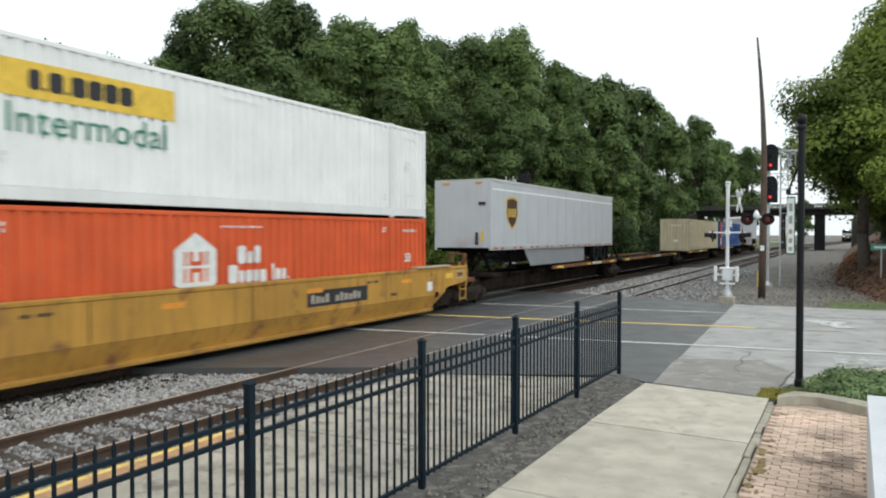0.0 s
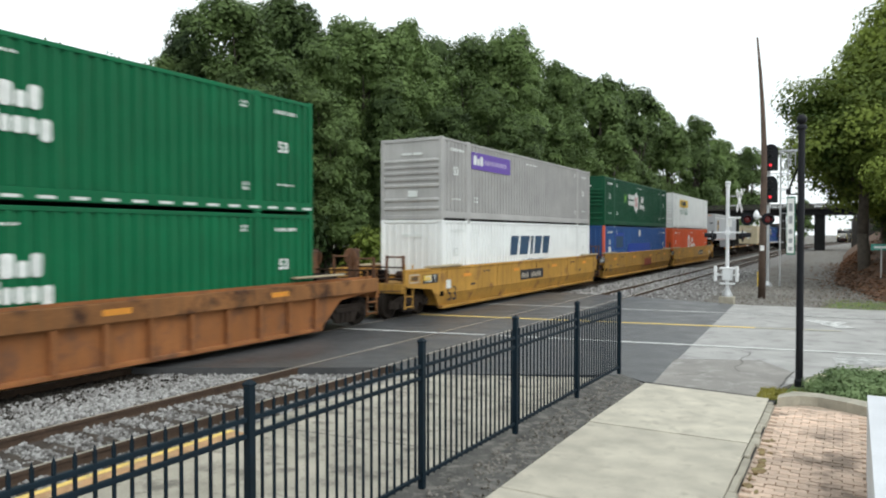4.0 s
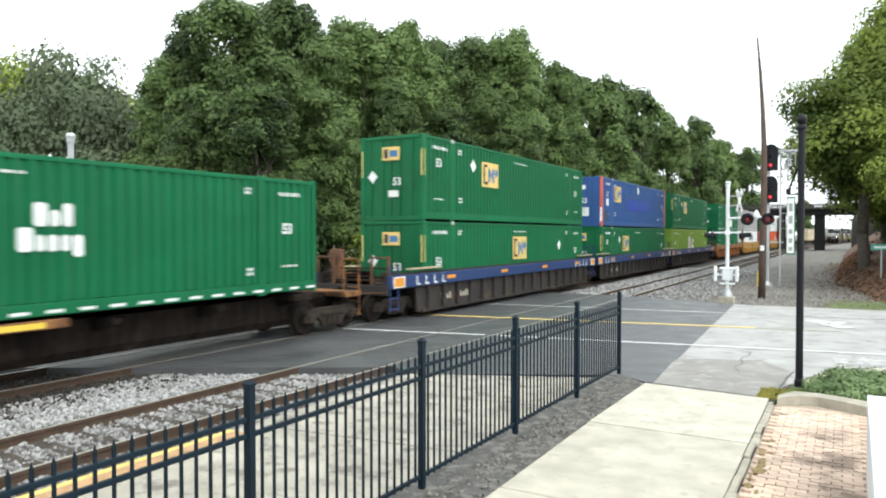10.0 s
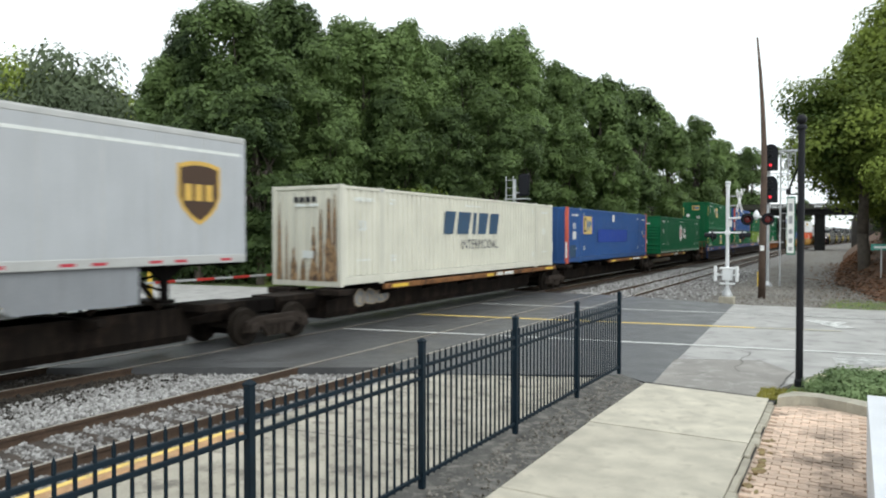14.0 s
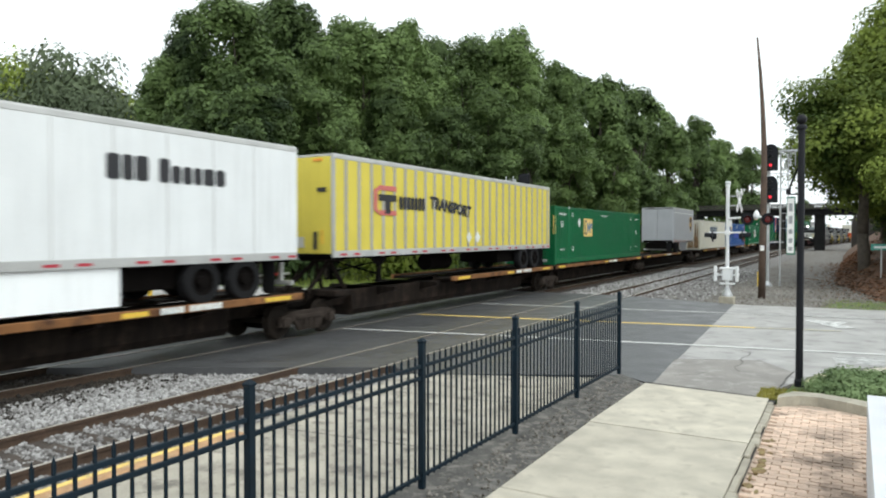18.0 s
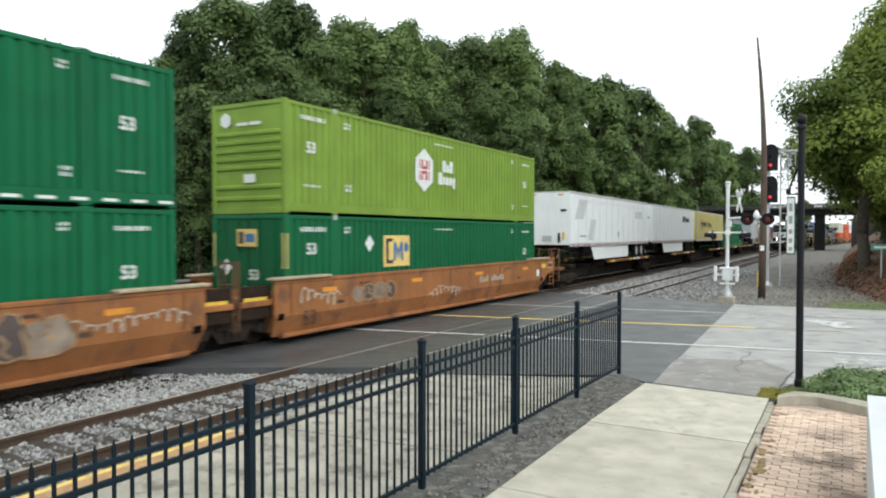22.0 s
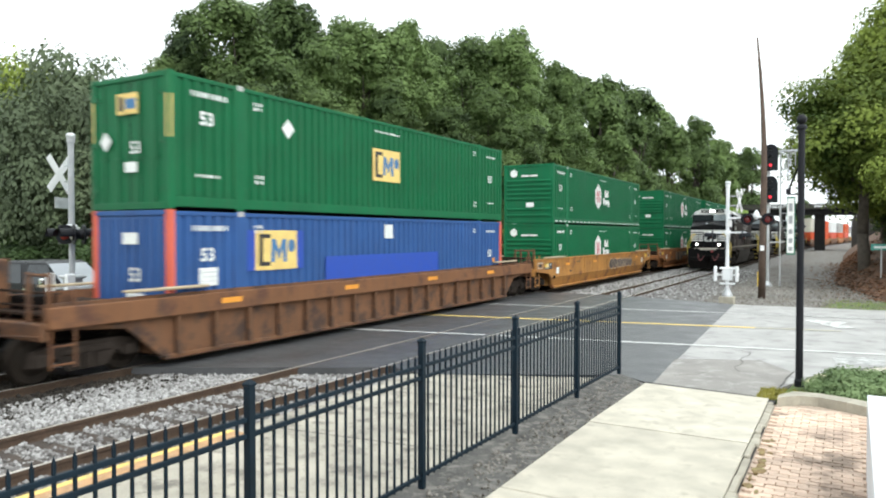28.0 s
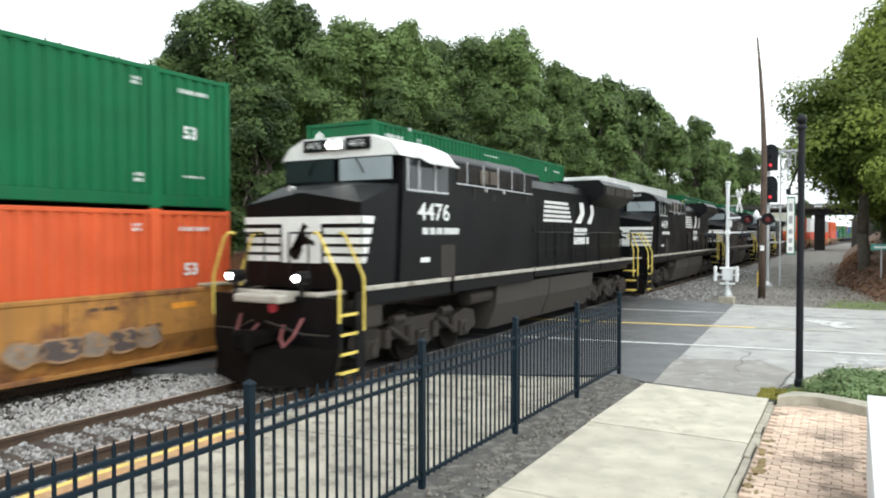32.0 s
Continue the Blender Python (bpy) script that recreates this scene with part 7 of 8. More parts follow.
    for x0, x1, za, zb, m_ in ((0.75, 1.05, 3.9, 4.02, MARK_BLACK), (0.6, 0.72, 2.3, 2.8, MARK_BLACK), (0.85, 0.95, 2.45, 2.85, MARK_YELLOW), (-0.9, -0.6, 4.75, 4.82, MARK_ORANGE), (0.6, 0.9, 4.75, 4.82, MARK_ORANGE), (-0.25, 0.25, 2.35, 2.65, P_ALU)):
        part("nose_fitting", G().box(x0, x1, yn, yn + 0.03, za, zb), m_, t)
    for f in marks:
        f(t)
    return t


def shield(y, half, z=3.62):
    def f(t):
        part("side_band", G().box(WID - 0.005, WID - 0.001, -half, half, 4.5, 4.57), MARK, t, "white band along the upper side")
        out = lambda s, x: [(x, y + a * s * 1.45, z + b * s) for a, b in ((-0.42, 0.62), (-0.2, 0.7), (0, 0.72), (0.2, 0.7), (0.42, 0.62), (0.42, -0.1), (0.34, -0.35), (0.18, -0.58), (0, -0.74), (-0.18, -0.58), (-0.34, -0.35), (-0.42, -0.1))]
        part("emblem", G().add(out(0.95, WID + 0.004), [tuple(range(12))]), M_GOLD, t, "gold shield emblem")
        part("emblem_field", G().add(out(0.82, WID + 0.008), [tuple(range(12))]), M_UMBER, t, "dark brown shield field")
        g = G()
        blocks(g, y - 0.4, z - 0.18, [0.2, 0.2, 0.2], 0.36, WID + 0.011, 0.4, 0.003)
        part("emblem_mark", g, M_GOLD, t)
    return f


def name_row(y, z, widths, h, m_, caps=99, x=0.017):
    def f(t):
        word(t, y, z, [(abs(w), 0, (0.0, 1.0, 0.74)[0 if w < 0 else 1 if k < caps else 2]) for k, w in enumerate(widths)], h, m_, WID + x)
    return f


def crete(t):
    for y0, z0, w, h, k in ((-7.5, 3.52, 1.4, 1.05, 0.75), (-5.35, 2.4, 1.0, 1.15, 0.5)):
        part("faded_stripe", G().add([(WID + 0.0, y0, z0), (WID + 0.0, y0 + w, z0), (WID + 0.0, y0 + w + k, z0 + h), (WID + 0.0, y0 + k, z0 + h)], [(0, 1, 2, 3)]), MARK_FADED, t, "faded grey slanting stripe")
    bars(t, 4.5, 3.75, [0.3, 0.28, 0.26, 0.28, 0.26], 0.5, WID - 0.003, MARK_FADED, 0.4)
    part("faded_band", G().box(WID - 0.003, WID - 0.001, -5.3, 5.5, 4.42, 4.6), mat("marking_ghost", (0.7, 0.71, 0.71), 0.6, var=0.06, scale=1, bump=0), t, "faint grey band along the top")
    part("placard", G().add([(WID + 0.002, 0.55 + a, 2.75 + b) for a, b in ((-0.2, 0), (0, -0.24), (0.2, 0), (0, 0.24))], [(0, 1, 2, 3)]), MARK_GREY, t)
    part("code_line", blocks(G(), -6.6, 2.58, [0.06] * 5 + [-0.06] + [0.06] * 6, 0.1, WID, 0.4, 0.003), MARK_GREY, t)


def transport(t):
    ob = part("lettering", writing("TRANSPORT", 0.52, bold=0.03), MARK_BLACK, t, m=pose(WID + 0.02, -1.5, 3.5))
    ob.matrix_basis = ob.matrix_basis @ Matrix(((1, 0, 0, 0), (0, 1, 0.18, 0), (0, 0, 1, 0), (0, 0, 0, 1)))
    for y in (-0.15, 0.55):
        part("placard", G().add([(WID + 0.019, y + a, 2.62 + b) for a, b in ((-0.22, 0), (0, -0.22), (0.22, 0), (0, 0.22))], [(0, 1, 2, 3)]), MARK, t, "white diamond placard")


def arch_logo(t):
    y, z, x = -5.75, 3.75, WID + 0.018
    g = G()
    g.box(x, x + 0.004, y - 0.15, y + 0.75, z + 0.3, z + 0.45).box(x, x + 0.004, y - 0.15, y + 0.75, z - 0.45, z - 0.3).box(x, x + 0.004, y - 0.45, y - 0.28, z - 0.3, z + 0.3)
    g.prism([(y - 0.28, z + 0.3), (y - 0.15, z + 0.45), (y - 0.15, z + 0.3)], x, x + 0.004, "X").prism([(y - 0.45, z + 0.3), (y - 0.15, z + 0.45), (y - 0.28, z + 0.2)], x, x + 0.003, "X").prism([(y - 0.45, z - 0.3), (y - 0.28, z - 0.2), (y - 0.15, z - 0.45)], x, x + 0.003, "X")
    part("emblem", g, M_PINK, t, "faded red arched emblem")
    part("emblem_mark", G().box(x + 0.004, x + 0.007, y - 0.2, y + 0.75, z - 0.02, z + 0.18).box(x + 0.004, x + 0.007, y + 0.12, y + 0.42, z - 0.4, z - 0.02), MARK_BLACK, t)


# ---- the train on the far track, from its head to its tail ----
MOVERS = []  # thing, place along the train, height


def put(t, c, z=0.0, x=0.0):
    MOVERS.append((t, c, z, x))
    return t


def stack(c, lower, upper, z=0.36):
    put(lower, c, z)
    put(upper, c, z + TALL + 0.012)


G_LABEL = "dark green corrugated container with a white hexagon emblem"
E_LABEL = "green corrugated container with a yellow plate and white diamond"
B_LABEL = "blue corrugated container with coral end posts and yellow plate"
O_LABEL = "orange-red corrugated container with a white hexagon emblem"
# five spine units with a trailer and boxes at the head
put(spine_car("rusty spine car carrying a grey trailer", 9.5, 9.5, (-2.0, 8.6), -7.3, end="own"), 112.0)
put(trailer(P_LGREY, "light grey road trailer on a spine car"), 112.0)
put(spine_car("rusty spine car carrying a blue container", 9.4, 10.0, (-8.6, 1.0)), 92.6)
put(container(P_BLUE, B_LABEL, "flutes", P_CORAL, blue()), 92.6, 1.24)
put(spine_car("rusty spine car carrying a beige container", 10.6, 9.4, (-8.6, 1.0)), 73.7)
put(container(P_BEIGE, "beige corrugated container with rust stains on its end", "flutes", None, (plain,)), 73.7, 1.24)
put(spine_car("empty rusty spine car with ochre edges", 10.0, 10.2, (-9.0, 7.0), -7.6), 52.9)
put(spine_car("rusty spine car with an ochre edge and a hitch stand", 10.9, 9.8, (-1.5, 9.0), -7.0, tail="own"), 33.2)
put(trailer(P_LGREY, "light grey road trailer with a brown shield emblem", 16.6, marks=(shield(-6.3, 8.15),)), 33.2)
# three yellow well cars
put(well_car(C_YELLOW, "yellow smooth-sided well car, dusty and stained", "smooth", ("joint", 9.45), ("own", 11.2), marks=(car_code(3.2, 1.05), code_end, size_mark(-7.3, 0.55, 0.6))), 11.85)
stack(11.85, container(P_ORANGE, O_LABEL, "flutes", None, (lambda t: hex_logo(t, -1.45, 1.66, 0.74, P_ORANGE, True), lambda t: codes(t, False))), container(P_WHITE, "white corrugated container with a yellow name plate", "ribs", None, (jb,)))
put(well_car(C_YELLOW, "yellow smooth-sided well car with dark red name shapes", "smooth", ("joint", 9.4), ("joint", 9.45), marks=(code_end, red_bars(1.5, 0.85), size_mark(-7.6, 0.55))), -6.9)
stack(-6.9, container(P_BLUE, "blue corrugated container with coral posts and painted-over patches", "flutes", P_CORAL, blue(False)), container(P_DARKGREEN, G_LABEL + " and slogan bars", "ribs", None, (*hub(False), green_words)))
put(well_car(C_YELLOW, "yellow smooth-sided well car, dusty and stained", "smooth", ("own", 11.3), ("joint", 9.4), marks=(car_code(-0.5, 1.0), code_end, size_mark(-7.75, 0.42, 0.72))), -25.85)
stack(-25.85, container(P_WHITE, "white corrugated container with slanting navy shapes", "flutes", None, (swift,)), container(P_GREY, "grey corrugated container with a purple name plate", "ribs", None, (parcel,)))
# one ribbed brown car, three blue-edged cars
put(well_car(C_BROWN, "brown ribbed well car with rust streaks", "ribbed", sill=C_SILL), -48.8)
stack(-48.8, container(P_GREEN, G_LABEL, "ribs", None, hub(False)), container(P_GREEN, G_LABEL, "ribs", None, hub()))
B_CAR = "dark grey ribbed well car with a blue top edge"
for c, s_, n_, low, up in ((-72.2, ("joint", 9.55), ("own", 11.6), (P_LIME, "lime green corrugated container with a white emblem", "ribs", None, hub(False)), (P_EMP, E_LABEL, "doors", None, emp())),
                           (-91.25, ("joint", 9.8), ("joint", 9.5), (P_EMP, E_LABEL, "doors", None, emp()), (P_BLUE, B_LABEL, "flutes", P_CORAL, blue())),
                           (-110.95, ("own", 10.9), ("joint", 9.9), (P_EMP, E_LABEL, "doors", None, emp(-0.15, 1.35, (4.6, 1.9))), (P_EMP, E_LABEL, "doors", None, emp()))):
    put(well_car(C_DARK, B_CAR, "ribbed", s_, n_, C_BLUE, marks=(car_code(-5.9, 0.62, False, 1.364),)), c)
    stack(c, container(*low), container(*up), 0.3)
# spine units with single boxes and trailers
SP = "rusty spine car with ochre edges and yellow marks"
tagged_car = put(spine_car(SP, 10.2, 10.9, (-9.3, 1.6), None, "own"), -132.9)
SP_SPRAY = [mat("spray_silver", (0.3, 0.3, 0.3), 0.7, var=0.3), mat("spray_black", (0.02, 0.02, 0.02), 0.8)]
graffiti(tagged_car, 51, -7.6, -1.6, SP_SPRAY, x=0.626, z=0.78, h=0.52)
put(container(P_GREEN, G_LABEL, "ribs", None, hub(True, -0.55)), -132.55, 1.24)
put(spine_car(SP, 9.2, 10.1, (-1.0, 8.4)), -153.1)
put(container(P_BLUE, B_LABEL, "flutes", P_CORAL, blue()), -153.1, 1.24)
tagged_car = put(spine_car(SP, 10.3, 9.2, (-6.0, 8.4)), -171.4)
graffiti(tagged_car, 57, -6.6, -5.2, SP_SPRAY, x=0.626, z=0.78, h=0.52)
put(container(P_CREAM, "cream corrugated container with a rust-stained end", "flutes", None, (swift, rusty_end)), -171.4, 1.24)
put(spine_car(SP, 9.5, 10.2, (-9.0, 3.0), 6.6), -191.9)
put(trailer(P_LGREY, "short light grey road trailer with a brown shield emblem", 8.5, "north", True, marks=(shield(2.9, 4.1),)), -187.3)
put(spine_car(SP, 8.5, 9.0, (-8.2, 8.2)), -210.3)
put(container(P_EMP, E_LABEL, "doors", None, emp()), -210.45, 1.24)
put(spine_car(SP, 9.0, 8.5, (-1.6, 8.2), -7.2), -227.1)
put(trailer(P_YELLOW, "yellow road trailer with grey side posts and black bars", marks=(arch_logo, name_row(-4.85, 3.5, [0.19, 0.17, 0.19, 0.17, 0.19, 0.19, 0.17], 0.42, MARK_BLACK), transport), posts=True, skirt=False), -227.3)
put(spine_car(SP, 8.8, 8.8, (-1.6, 8.2), -7.2), -244.9)
put(trailer(P_TRAILER, "white road trailer with black name bars, scuffed", marks=(name_row(2.75, 3.78, [0.3, 0.24, 0.3, -0.16, 0.26, 0.24, 0.24, 0.22, 0.3, 0.26], 0.5, MARK_BLACK, 5, 0.0),)), -244.9)
put(spine_car(SP, 10.2, 8.7, (-1.6, 8.2), -7.2, tail="own", inset=2.6), -262.4)
put(trailer(P_TRAILER, "white road trailer with faded grey stripes", marks=(crete,), rim=mat("rim_dull", (0.4, 0.37, 0.34), 0.6, var=0.2, scale=6)), -262.4)
# brown three-unit car
M_CHALK = mat("spray_chalk", (0.5, 0.42, 0.33), 0.7, var=0.25)
S1 = [mat("spray_grey", (0.25, 0.195, 0.15), 0.7, var=0.3), mat("spray_dark", (0.08, 0.06, 0.055), 0.7, var=0.3), mat("spray_tan", (0.33, 0.2, 0.11), 0.7, var=0.3)]
S2 = [mat("spray_blue", (0.05, 0.085, 0.17), 0.7, var=0.2), mat("spray_slate", (0.09, 0.13, 0.21), 0.7, var=0.2), mat("spray_pale", (0.55, 0.5, 0.4), 0.7, var=0.2)]
put(well_car(C_BROWN, "rusty orange-brown smooth well car with code bars", "smooth", ("joint", 9.85), ("own", 10.6), marks=(car_code(3.4, 1.05, False), lambda t: graffiti(t, 3, -5.6, -4.0, S1, z=1.05, h=0.5), lambda t: script(t, 4, -7.8, -6.2, 1.1, 0.55, M_CHALK, w=0.045), lambda t: script(t, 6, -1.4, 0.8, 0.8, 0.5, M_CHALK), size_mark(-7.4, 0.4))), -283.4)
stack(-283.4, container(P_EMP, E_LABEL, "doors", None, emp()), container(P_LIME, "lime green corrugated container with a white emblem", "ribs", None, hub(False, -1.4)))
put(well_car(C_BROWN, "rusty orange-brown smooth well car with spray paint", "smooth", ("joint", 9.4), ("joint", 9.85), marks=(code_end, red_bars(0.0, 1.0, True), lambda t: graffiti(t, 5, 2.6, 5.4, S1), lambda t: script(t, 9, 5.6, 8.2, 1.05, 0.42, M_CHALK), lambda t: script(t, 10, -4.4, -2.2, 0.9, 0.5, M_CHALK), lambda t: graffiti(t, 8, -8.2, -5.4, [C_RUST, C_BROWN], z=0.8, h=0.7))), -302.85)
stack(-302.85, container(P_GREEN, G_LABEL, "doors", None, hub(False, -0.6)), container(P_GREEN, G_LABEL, "ribs", None, hub(True, -0.6)))
put(well_car(C_BROWN, "rusty orange-brown smooth well car with spray paint", "smooth", ("own", 11.2), ("joint", 9.4), marks=(car_code(-1.3, 1.1), size_mark(-6.4, 0.6), lambda t: graffiti(t, 12, -4.6, -2.6, S1), lambda t: graffiti(t, 14, 2.0, 6.6, [S1[2], C_BROWN, S1[1]], z=0.8, h=0.6))), -321.4)
stack(-321.4, container(P_GREEN, G_LABEL, "ribs", None, hub(False)), container(P_GREEN, G_LABEL, "ribs", None, hub()))
put(well_car(C_OCHRE, "ochre yellow smooth well car with dark spray paint", "smooth", ("own", 11.3), ("own", 10.9), marks=(code_end, lambda t: graffiti(t, 22, 0.5, 4.6, [S1[1], S1[2]], z=1.0, h=0.6), size_mark(6.2, 0.6))), -345.0)
stack(-345.0, container(P_GREEN, G_LABEL, "ribs", None, hub(False)), container(P_GREEN, G_LABEL, "ribs", None, hub()))
put(well_car(C_RUST, "rusty brown ribbed well car", "ribbed", ("own", 11.3), ("own", 11.3), sill=paint("sill_rust", (0.19, 0.09, 0.045), 0.75, streak=0.5, col2=(0.1, 0.05, 0.035), stain=0.4)), -366.95)
stack(-366.95, container(P_BLUE, B_LABEL, "flutes", P_CORAL, blue()), container(P_EMP, E_LABEL, "doors", None, emp(-0.15, z=1.55)))
put(well_car(C_MAROON, "dark maroon smooth well car with code bars", "smooth", marks=(car_code(2.2, 1.0, False), code_end)), -389.6)
stack(-389.6, container(P_ORANGE, O_LABEL, "flutes", None, (lambda t: hex_logo(t, -1.5, 1.4, 0.76, MARK_GREY, True), lambda t: codes(t, False))), container(P_WHITE, "white corrugated container with red and black name bars", "ribs", None, (xpo,)))
put(well_car(C_RUST, "rusty brown smooth well car covered in blue spray paint", "smooth", marks=(lambda t: graffiti(t, 31, -1.6, 3.6, S2, z=0.98, h=1.12), lambda t: graffiti(t, 33, -3.4, -2.6, [S1[2], S1[0]], z=1.1, h=0.4), lambda t: script(t, 34, 3.9, 6.8, 0.95, 0.5, M_CHALK), car_code(-5.4, 0.98), red_bars(5.6, 1.1, False, M_SAND))), -412.75)
stack(-412.75, container(P_GREEN, G_LABEL, "ribs", None, hub(False, -0.45)), container(P_EMP, "green corrugated container with a white hexagon emblem", "ribs", None, hub(False, -0.45)))
put(well_car(C_OCHRE, "ochre yellow smooth well car, worn", "smooth", marks=(code_end, lambda t: graffiti(t, 44, 3.0, 5.5, S1, z=0.7, h=0.5))), -434.5)
stack(-434.5, container(P_ORANGE, O_LABEL, "flutes", None, (lambda t: hex_logo(t, -1.3, 1.7), lambda t: codes(t, False))), container(P_EMP, E_LABEL, "doors", None, emp()))
# ---- oncoming train on the near track; an engine's pilot is at y = 0, its tail at larger y ----
ONCOMING = []
L_BLACK = mat("engine_black", (0.005, 0.005, 0.006), 0.38, spec=0.16, var=0.2, scale=0.8, fine=25, bump=0.05, streak=0.07, dirt=(0.07, 0.06, 0.05))
L_GRIME = mat("engine_grime", (0.026, 0.02, 0.016), 0.75, var=0.3, scale=2, fine=30, bump=0.2, streak=0.3)
L_TANK = mat("engine_tank", (0.045, 0.038, 0.032), 0.7, var=0.2, scale=1.2, fine=30, bump=0.1, streak=0.4)
L_EDGE = mat("engine_sill_grey", (0.42, 0.39, 0.34), 0.7, var=0.15, scale=2, fine=30, bump=0.1, col2=(0.2, 0.17, 0.13), stain=0.3)
L_YELLOW = mat("handrail_yellow", (0.72, 0.56, 0.12), 0.5, var=0.12, scale=5, bump=0.05)
L_WHITE = mat("engine_white", (0.76, 0.76, 0.74), 0.5, var=0.08, scale=2, fine=30, bump=0.04, streak=0.1)
L_GLASS = mat("windscreen_glass", (0.2, 0.22, 0.235), 0.1, var=0.1, scale=1.5, bump=0)
# Pale base colour stands for the sky mirrored in the east pane.
L_SCREEN = mat("windscreen_sheen", (0.34, 0.38, 0.4), 0.12, var=0.12, scale=1.2, bump=0)
L_HOSE = mat("hose_pink", (0.22, 0.07, 0.07), 0.6, var=0.1, bump=0)
BOGIE_WHEELS = []


def engine_bogie(t, y):
    b = part("bogie", shared("engine_bolster", lambda: G().box(-0.9, 0.9, -2.3, 2.3, 0.55, 0.95, 0.05).mesh("bogie")), L_GRIME, t, m=pose(0, y, 0))
    def fr():
        g = G()
        out = [(-2.55, 0.55), (-2.45, 0.9), (-2.0, 0.98), (-1.3, 0.82), (-0.6, 1.0), (0.6, 1.0), (1.3, 0.82), (2.0, 0.98), (2.45, 0.9), (2.55, 0.55), (2.25, 0.42), (1.6, 0.45), (1.35, 0.62), (0.75, 0.62), (0.45, 0.42), (-0.45, 0.42), (-0.75, 0.62), (-1.35, 0.62), (-1.6, 0.45), (-2.25, 0.42)]
        g.prism(out, 1.02, 1.16, "X")
        for yy in (-1.85, 0, 1.85):
            g.box(1.1, 1.26, yy - 0.2, yy + 0.2, 0.36, 0.72, 0.04)
            g.cyl((1.26, yy, 0.54), (1.3, yy, 0.54), 0.13, n=10)
        for yy in (-1.35, -0.5, 0.5, 1.35):
            g.lathe([(0.1, 0.5), (0.1, 0.85)], (1.2, yy, 0), "Z", 8)
        for yy in (-0.95, 0.95):
            g.cyl((1.22, yy - 0.35, 0.9), (1.22, yy + 0.35, 0.55), 0.05, n=6)
            g.cyl((1.2, yy - 0.2, 1.02), (1.2, yy + 0.2, 1.02), 0.1, n=8)
        return g.mesh("side_frame")
    f = shared("engine_frame", fr)
    part("side_frame", f, L_GRIME, b)
    part("side_frame", f, L_GRIME, b, m=pose(0, 0, 0, 0, 0, 180))
    wh = shared("engine_wheelset", lambda: G().cyl((-0.8, 0, 0), (0.8, 0, 0), 0.1, n=8).lathe([(0.1, 0.86), (0.36, 0.8), (0.42, 0.83), (0.51, 0.83), (0.515, 0.72), (0.55, 0.7), (0.55, 0.67), (0.1, 0.7)], (0, 0, 0), "X", 20).lathe([(0.1, -0.86), (0.36, -0.8), (0.42, -0.83), (0.51, -0.83), (0.515, -0.72), (0.55, -0.7), (0.55, -0.67), (0.1, -0.7)], (0, 0, 0), "X", 20).mesh("wheelset"))
    for dy in (-1.85, 0, 1.85):
        BOGIE_WHEELS.append((part("wheelset", wh, WHEEL, b, m=pose(0, dy, 0.55)), dy))
    return b


